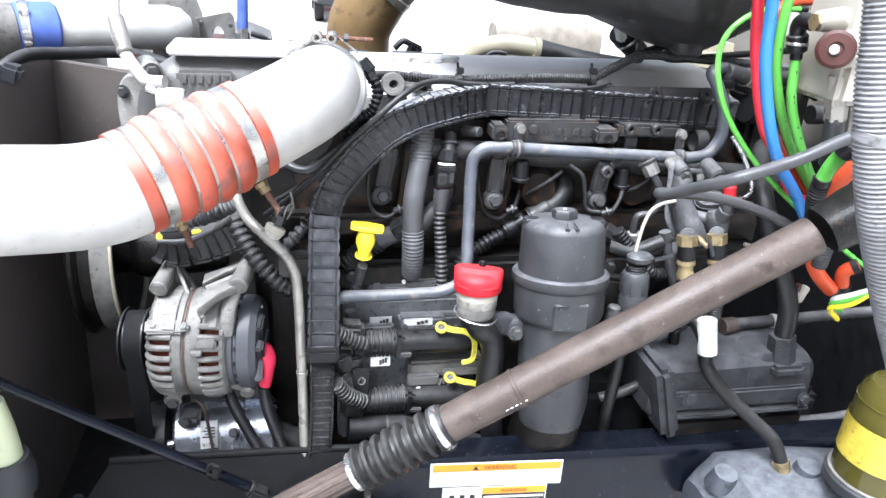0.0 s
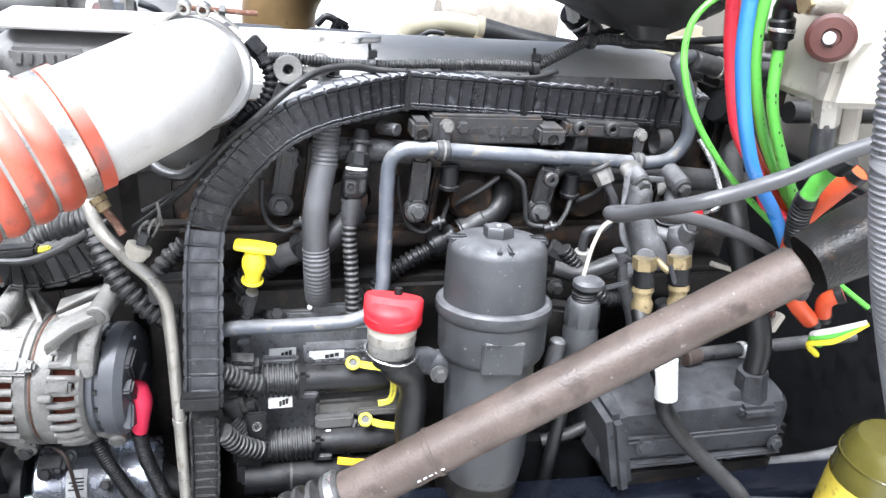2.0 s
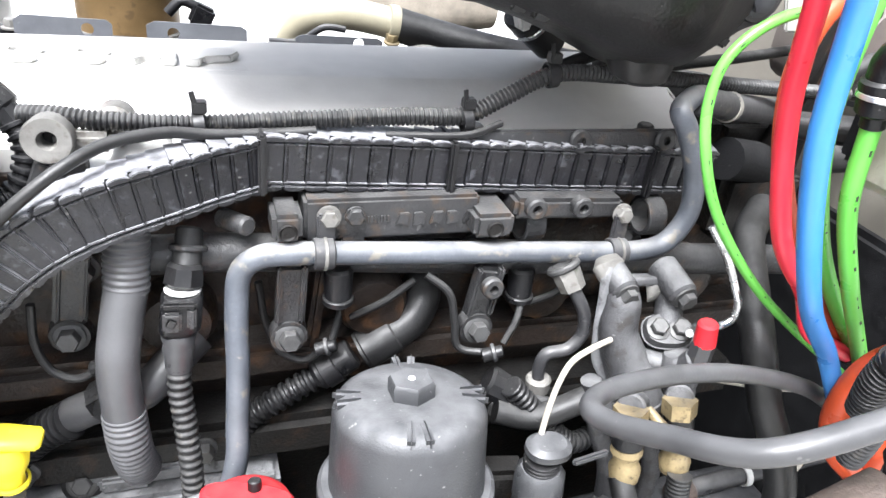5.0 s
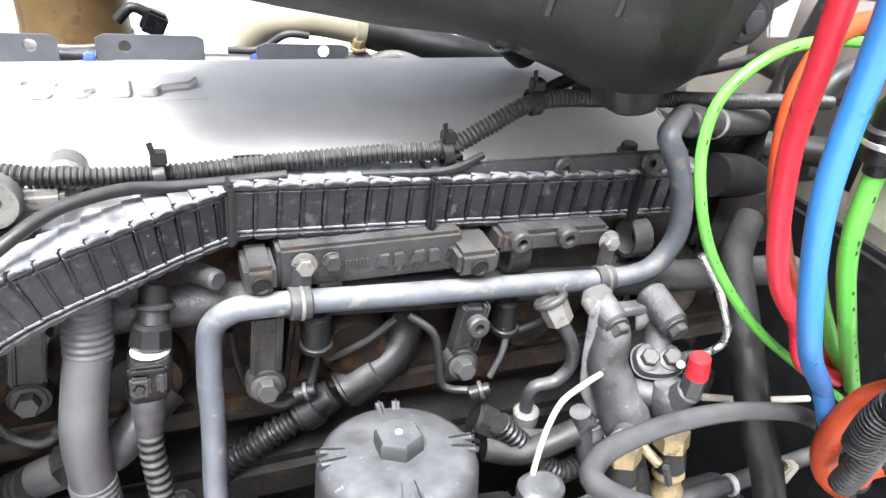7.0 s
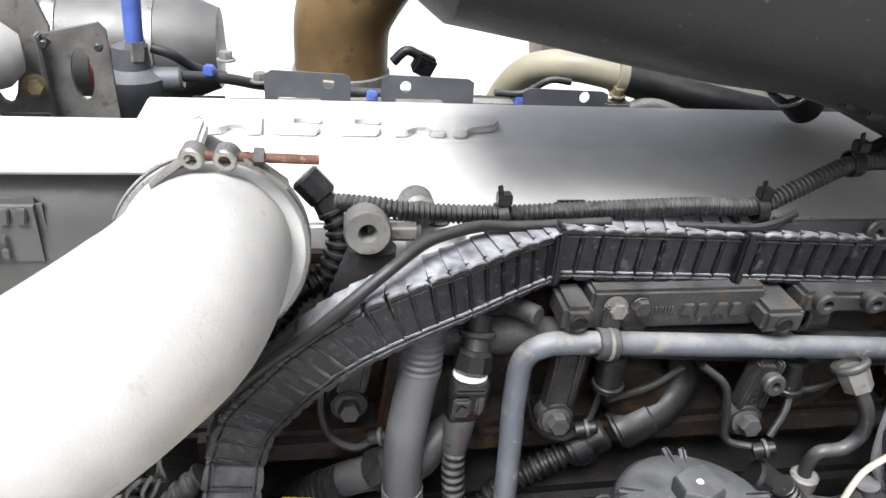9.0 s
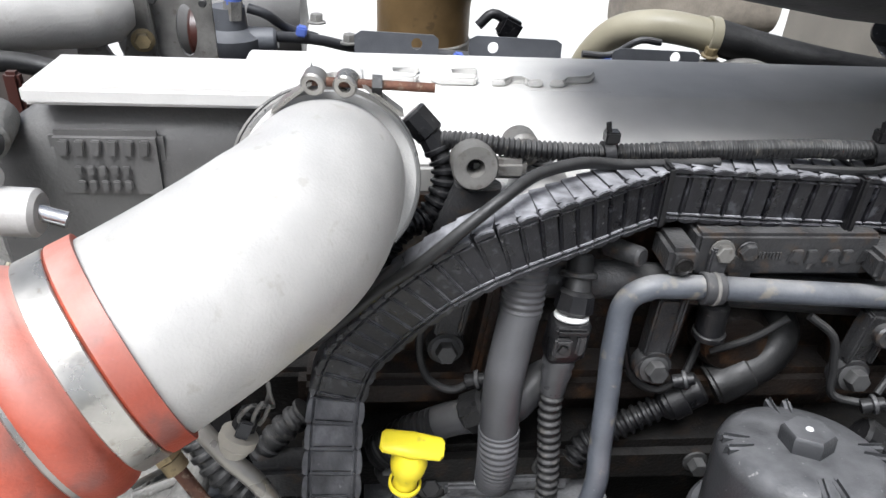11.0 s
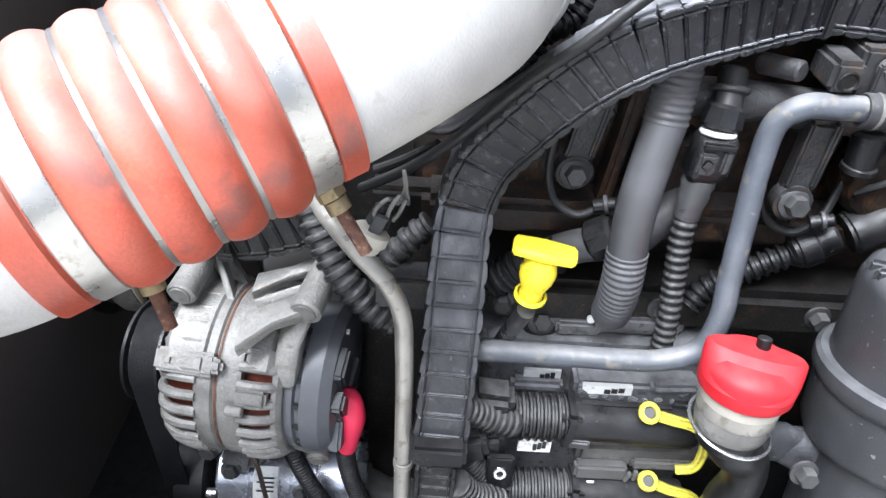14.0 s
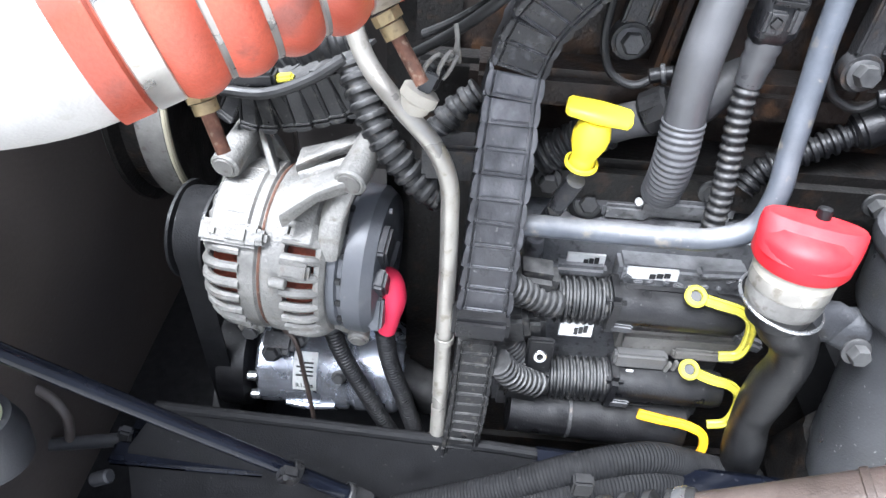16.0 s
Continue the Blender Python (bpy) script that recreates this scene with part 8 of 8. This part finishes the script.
bt = part("bolt_ear", prism([(-0.11, 0.030), (0.014, 0.030), (0.026, 0.014), (0.029, 0.000), (0.024, -0.012), (0.012, -0.018), (-0.010, -0.026), (-0.030, -0.036), (-0.09, -0.034)], (0.6854, 1.045, 1.9119), (1, 0, 0), (0, 0, 1), 0.016, 0.004), M_DUCT, duct)
part("ear_washer", ring((0.6854, 1.043, 1.9119), (0, -1, 0), 0.0, 0.004, 0.019, 28), M_DUCT, bt)
part("ear_bolt", hexbolt((0.6854, 1.041, 1.9119), (0, -1, 0), 0.0105, 0.006), M_BRACKET, bt)
part("ear_clip", box((0.660, 1.050, 1.8790), (0.022, 0.012, 0.010), (0, 25, 0), 0.002), M_DUCT, bt)
part("rear_bracket", plate_with_holes([(0, 0), (0.05, 0.02), (0.07, 0.10), (0.05, 0.12), (-0.02, 0.05)], [(0.03, 0.06, 0.008, 0.008)], (0.71, 1.07, 1.90), (1, 0.2, 0), (0, 0, 1), 0.006), M_CAST, duct)

# ---- pipes behind the engine ----
tan = thing("heater_pipe", (0.4243, 1.5, 1.788), "tan painted heater pipe joined to a black hose", "pipe")
part("pipe", tube([(0.3622, 1.62, 1.664), (0.3715, 1.58, 1.726), (0.3921, 1.54, 1.769), (0.4359, 1.51, 1.784), (0.5061, 1.485, 1.778)], 0.0205, 24), M_TAN, tan)
part("collar", ring((0.4951, 1.487, 1.779), (1, -0.05, -0.1), 0.0205, 0.014, 0.004, 28), M_TAN, tan)
part("hose", tube([(0.5022, 1.485, 1.778), (0.5576, 1.47, 1.767), (0.6354, 1.43, 1.758), (0.7585, 1.37, 1.753), (0.881, 1.32, 1.747)], 0.0225, 24), M_RUBBER, tan)
part("clamp_bolt", hexbolt((0.4907, 1.47, 1.758), (0, -0.2, 1), 0.008, 0.012), M_BRASS, tan)
part("clamp_foot", box((0.4915, 1.47, 1.746), (0.035, 0.02, 0.012), (0, 0, 0), 0.003), M_ALU, tan)
part("support", tube([(0.5088, 1.47, 1.739), (0.5335, 1.46, 1.751), (0.5781, 1.44, 1.741)], 0.010, 14), M_ALU, tan)

G = "cover brackets"


def cover_bracket(p, q, hole):
    """A thin upright steel plate with stepped foot and a round hole."""
    w, h = q[0] - p[0], p[2] - q[2]
    t = thing("cover_bracket", p, "thin dark steel bracket plate with a round hole", "bracket", G)
    o = (p[0], p[1], q[2])
    outline = [(0, 0), (w * 0.10, 0), (w * 0.16, h * 0.42), (w * 0.62, h * 0.42), (w * 0.66, 0), (w, 0), (w, h * 0.86), (w * 0.94, h * 0.95), (w * 0.08, h), (0, h * 0.9)]
    part("plate", plate_with_holes(outline, [(w * hole[0], h * hole[1], 0.0072, 0.0072)], o, (1, 0, 0), (0, 0.1, 1), 0.004), M_PLATE, t, smooth=False)
    part("foot", box((p[0] + w * 0.4, p[1] - 0.012, q[2] + h * 0.40), (w * 0.5, 0.024, 0.003), (0, 0, 0), 0.001), M_ALU, t)


cover_bracket((0.0427, 1.5, 1.768), (0.1487, 1.5, 1.711), (0.74, 0.75))
cover_bracket((0.1876, 1.5, 1.766), (0.3079, 1.5, 1.715), (0.26, 0.72))
cover_bracket((0.3652, 1.465, 1.765), (0.478, 1.465, 1.727), (0.72, 0.75))
hr = thing("harness_tube", (0.1721, 1.53, 1.722), "silver harness tubes with blue ties behind the cover", "tube")
part("tube", tube([(-0.0909, 1.5, 1.723), (0.0338, 1.53, 1.707), (0.173, 1.54, 1.714), (0.3673, 1.54, 1.716), (0.6377, 1.52, 1.709)], 0.010, 14), M_ALU, hr)
part("cable", tube([(-0.0543, 1.5, 1.759), (-0.0044, 1.52, 1.751), (0.0418, 1.54, 1.737), (0.1733, 1.55, 1.727), (0.3693, 1.55, 1.719)], 0.007, 12), M_BRACKET, hr)
part("cable", tube([(-0.0838, 1.5, 1.792), (-0.0643, 1.5, 1.786), (-0.0402, 1.52, 1.764), (-0.0053, 1.53, 1.751)], 0.006, 12), M_BRACKET, hr)
part("loop_cable", tube([(0.3348, 1.5, 1.748), (0.3728, 1.5, 1.748), (0.4051, 1.49, 1.77), (0.4322, 1.49, 1.768)], 0.0045, 10), M_GREYTUBE, hr)
for p in ((-0.0224, 1.51, 1.764), (0.1779, 1.53, 1.73), (0.3688, 1.5, 1.738)):
    part("blue_tie", box(p, (0.013, 0.016, 0.012), (0, 10, 0), 0.002), M_BLUE, hr)
for p in ((-0.0075, 1.56, 1.762), (0.0357, 1.53, 1.745)):
    part("tube_bolt", hexbolt(p, (0, 0, 1), 0.009, 0.012), M_ALU, hr)
clipb = thing("loose_plug", (0.2424, 1.6, 1.76), "black wiring plug with a curved lead", "plug")
part("lead", tube([(0.2111, 1.6, 1.755), (0.2299, 1.6, 1.772), (0.25, 1.6, 1.764)], 0.007, 12), M_PLASTIC, clipb)
part("plug", box((0.2547, 1.6, 1.753), (0.030, 0.022, 0.030), (0, 25, 0), 0.004), M_PLASTIC, clipb)

ex = thing("exhaust_elbow", (0.1485, 1.8, 1.704), "brown heat-stained turbo pipe elbow with a clamped silver pipe", "exhaust pipe")
EB = Vector((0.1477, 1.8, 1.676))
part("elbow", tube([EB + Vector((0, 0, -0.12)), EB + Vector((0, 0, 0.02)), EB + Vector((0.004, -0.01, 0.10)), EB + Vector((0.05, -0.03, 0.19))], 0.076, 36, 0.008), M_BROWN, ex)
part("base_ring", ring(EB + Vector((0, 0, -0.005)), (0, 0, 1), 0.074, 0.03, 0.006, 40), M_ALU, ex)
part("clamp", ring(EB + Vector((0.058, -0.034, 0.20)), (0.75, -0.2, 0.8), 0.072, 0.022, 0.008, 40), M_CREAM, ex)
part("silver_pipe", tube([EB + Vector((0.05, -0.03, 0.19)), EB + Vector((0.13, -0.05, 0.27)), EB + Vector((0.26, -0.07, 0.36))], 0.074, 36, 0.008), M_ALU, ex)

# ---- brackets and sensors behind the manifold ----
slot = thing("slotted_bracket", (-0.1348, 1.4, 1.791), "grey steel bracket plate with an oval slot", "bracket")
part("plate", plate_with_holes([(0, 0), (0.065, 0), (0.062, 0.10), (0.055, 0.108), (-0.005, 0.095)], [(0.034, 0.055, 0.011, 0.028), (0.006, 0.088, 0.003, 0.003), (0.055, 0.085, 0.003, 0.003)], (-0.1699, 1.4, 1.733), (1, 0.1, 0), (0, 0.05, 1), 0.008), M_CASTALU, slot, smooth=False)
part("lip", box((-0.1700, 1.4006, 1.784), (0.006, 0.022, 0.094), (0, -2, 6), 0.0015), M_CASTALU, slot)
for p in ((-0.1642, 1.397, 1.822), (-0.1140, 1.402, 1.819)):
    part("rivet", rod(p, (p[0], p[1] - 0.006, p[2]), 0.0042, seg=12, bevel=0.001), M_BOLT, slot)
gus = thing("gusset_plate", (-0.191, 1.4, 1.795), "pale grey steel gusset with a bolt", "bracket")
part("plate", plate_with_holes([(-0.04, 0), (0.045, 0), (0.05, 0.09), (0.03, 0.15), (-0.04, 0.15)], [(0.0, 0.05, 0.014, 0.04)], (-0.2119, 1.4, 1.746), (1, 0.1, 0), (0, 0.05, 1), 0.01), M_CASTALU, gus, smooth=False)
part("bolt", hexbolt((-0.1774, 1.385, 1.782), (0.3, -1, 0.1), 0.009, 0.014), M_BRASS, gus)
sn = thing("turbo_actuator", (-0.1024, 1.48, 1.754), "dark actuator body with a blue hose on top", "actuator")
part("body", lathe((-0.1076, 1.5, 1.704), (0, 0, 1), [(0, -0.02), (0.030, -0.02), (0.032, 0.02), (0.038, 0.03), (0.038, 0.055), (0.022, 0.065), (0.02, 0.09), (0, 0.09)], 28), M_PLATE, sn)
part("arm", rod((-0.1003, 1.5, 1.751), (-0.0514, 1.5, 1.756), 0.018, 0.014, 20, 0.003), M_PLATE, sn)
part("brass_union", rod((-0.1008, 1.49, 1.781), (-0.0992, 1.49, 1.803), 0.012, 0.012, 6), M_ALU, sn)
part("blue_hose", rod((-0.0997, 1.49, 1.799), (-0.0959, 1.49, 1.872), 0.0105, seg=16), M_BLUE, sn, "blue rubber hose")
part("red_body", rod((-0.1635, 1.55, 1.747), (-0.1335, 1.55, 1.748), 0.035, 0.035, 24, 0.004), M_MAROON, sn)
cyl = thing("air_receiver", (-0.2273, 1.9, 1.701), "dark round canister behind the brackets", "canister")
part("can", lathe((-0.3709, 1.95, 1.669), (1, 0, 0), [(0, 0), (0.08, 0), (0.09, 0.02), (0.09, 0.26), (0.07, 0.31), (0, 0.32)], 36), M_MANIFOLD, cyl)
for k in (0.05, 0.20):
    part("strap", ring(Vector((-0.3709, 1.95, 1.669)) + Vector((k, 0, 0)), (1, 0, 0), 0.0895, 0.022, 0.003, 40), M_BAND, cyl)

# ---- charge pipe and hoses above the shroud ----
up = thing("radiator_pipe", (-0.3031, 1.35, 1.814), "silver radiator pipe with a blue clamped hose", "pipe")
part("pipe", lathe((-0.3859, 1.3, 1.818), Vector((-0.1879, 1.38, 1.816)) - Vector((-0.3859, 1.3, 1.818)), [(0, 0), (0.036, 0), (0.037, 0.18), (0.032, 0.205), (0.018, 0.22), (0, 0.222)], 36), M_PIPE, up)
part("hose", rod((-0.4300, 1.271, 1.820), (-0.3774, 1.3, 1.819), 0.041, 0.041, 36, 0.004), M_BLUE, up, "blue silicone hose")
part("hose_end", rod((-0.4866, 1.24, 1.821), (-0.4290, 1.2716, 1.820), 0.0395, 0.0395, 36, 0.003), M_CASTALU, up)
part("clamp", ring((-0.417, 1.28, 1.82), (1, 0.35, 0), 0.041, 0.014, 0.003, 36), M_STEEL, up)
part("clamp_bolt", rod((-0.4053, 1.25, 1.851), (-0.4074, 1.25, 1.799), 0.008, seg=8), M_STEEL, up)
sd = thing("shroud_hose", (-0.42, 1.2, 1.773), "dark grey hose and fitting beside the shroud", "hose")
part("hose", tube([(-0.4544, 1.15, 1.741), (-0.4253, 1.17, 1.774), (-0.4016, 1.2, 1.79), (-0.3605, 1.25, 1.787), (-0.2704, 1.3, 1.781), (-0.1831, 1.3, 1.755)], 0.010, 16), M_RUBBER, sd)
part("fitting", box((-0.4109, 1.17, 1.77), (0.03, 0.03, 0.03), (0, 20, 0), 0.006), M_BRACKET, sd)
part("red_clip", box((-0.2537, 1.25, 1.769), (0.014, 0.012, 0.04), (0, 0, 0), 0.003), M_MAROON, sd)

# ---- insulation and tan box behind the duct ----
qb = thing("insulation_quilt", (0.6667, 2, 1.722), "quilted tan heat insulation blanket behind the engine", "insulation")
part("quilt", loft([((0.5414, 2.02, 1.708), 0.05, 0.06, (0, 1, 0), UZ), ((0.6827, 2, 1.728), 0.08, 0.085, (0, 1, 0), UZ), ((0.8268, 1.98, 1.73), 0.06, 0.06, (0, 1, 0), UZ)], 32, 3), M_QUILT, qb)
tb_ = thing("coolant_tank", (0.9312, 1.6, 1.744), "cream coloured plastic coolant tank", "tank")
part("tank", box((0.9385, 1.6, 1.744), (0.16, 0.12, 0.10), (0, 0, 0), 0.02), M_TAN, tb_)
part("seam", box((0.9361, 1.59, 1.73), (0.166, 0.126, 0.006), (0, 0, 0), 0.002), M_TAN, tb_)
camr = thing("hose_connector", (0.6158, 1.3, 1.825), "black plastic hose connector with a bright ring", "connector")
part("body", rod((0.5808, 1.28, 1.847), (0.6366, 1.3, 1.805), 0.022, 0.020, 24, 0.003), M_PLASTIC, camr)
part("ring", ring((0.5997, 1.285, 1.834), Vector((0.6366, 1.3, 1.805)) - Vector((0.5808, 1.28, 1.847)), 0.021, 0.006, 0.003, 28), M_STEEL, camr)
part("cap", box((0.5758, 1.26, 1.845), (0.016, 0.02, 0.03), (0, -20, 0), 0.004), M_WHITE, camr)

# ---- the yard beyond ----
car = thing("parked_car", (1.2, 17.0, 0.0), "dark grey car parked in the yard", "car")
part("body", loft([((1.2, 16.0, 0.62), 0.80, 0.22, (1, 0, 0), UZ), ((1.2, 16.3, 0.65), 0.86, 0.32, (1, 0, 0), UZ), ((1.2, 19.6, 0.70), 0.86, 0.34, (1, 0, 0), UZ), ((1.2, 20.0, 0.70), 0.78, 0.26, (1, 0, 0), UZ)], 32, 3.5), M_BRACKET, car)
part("cabin", loft([((1.2, 17.2, 0.98), 0.76, 0.08, (1, 0, 0), UZ), ((1.2, 18.0, 1.20), 0.66, 0.26, (1, 0, 0), UZ), ((1.2, 19.4, 1.20), 0.66, 0.26, (1, 0, 0), UZ)], 32, 4), M_FRAME, car)
part("grille", box((1.2, 15.97, 0.66), (0.8, 0.05, 0.14), (0, 0, 0), 0.02), M_FRAME, car)
for x in (0.52, 1.88):
    for y in (16.7, 19.0):
        wh = part("wheel", lathe((x - 0.1, y, 0.32), (1, 0, 0), [(0, 0), (0.2, 0), (0.3, 0.0), (0.32, 0.03), (0.32, 0.17), (0.3, 0.2), (0, 0.2)], 28), M_RUBBER, car)
        part("rim", lathe((x - 0.105, y, 0.32), (1, 0, 0), [(0, 0), (0.19, 0), (0.19, 0.01), (0, 0.01)], 24), M_ALU, wh)
for x in (0.62, 1.78):
    part("headlight", box((x, 15.98, 0.78), (0.28, 0.06, 0.12), (0, 0, 0), 0.03), M_WHITE, car)
barn = thing("red_building", (-6, 24, 0), "red sided building with white trim across the yard", "building")
part("wall", box((-5, 24.0, 2.2), (16, 0.3, 4.4), (0, 0, 0), 0.02), M_SIDING, barn, smooth=False)
part("base_trim", box((-5, 23.8, 0.12), (16, 0.1, 0.24), (0, 0, 0), 0.01), M_WALLWHITE, barn, smooth=False)
for x in (-9.5, -6.2, -2.4):
    part("door", box((x, 23.8, 1.2), (1.6, 0.1, 2.4), (0, 0, 0), 0.02), M_WALLWHITE, barn, smooth=False)
part("roof", box((-5, 25.5, 4.6), (16.6, 4, 0.2), (14, 0, 0), 0.02), M_BRACKET, barn, smooth=False)
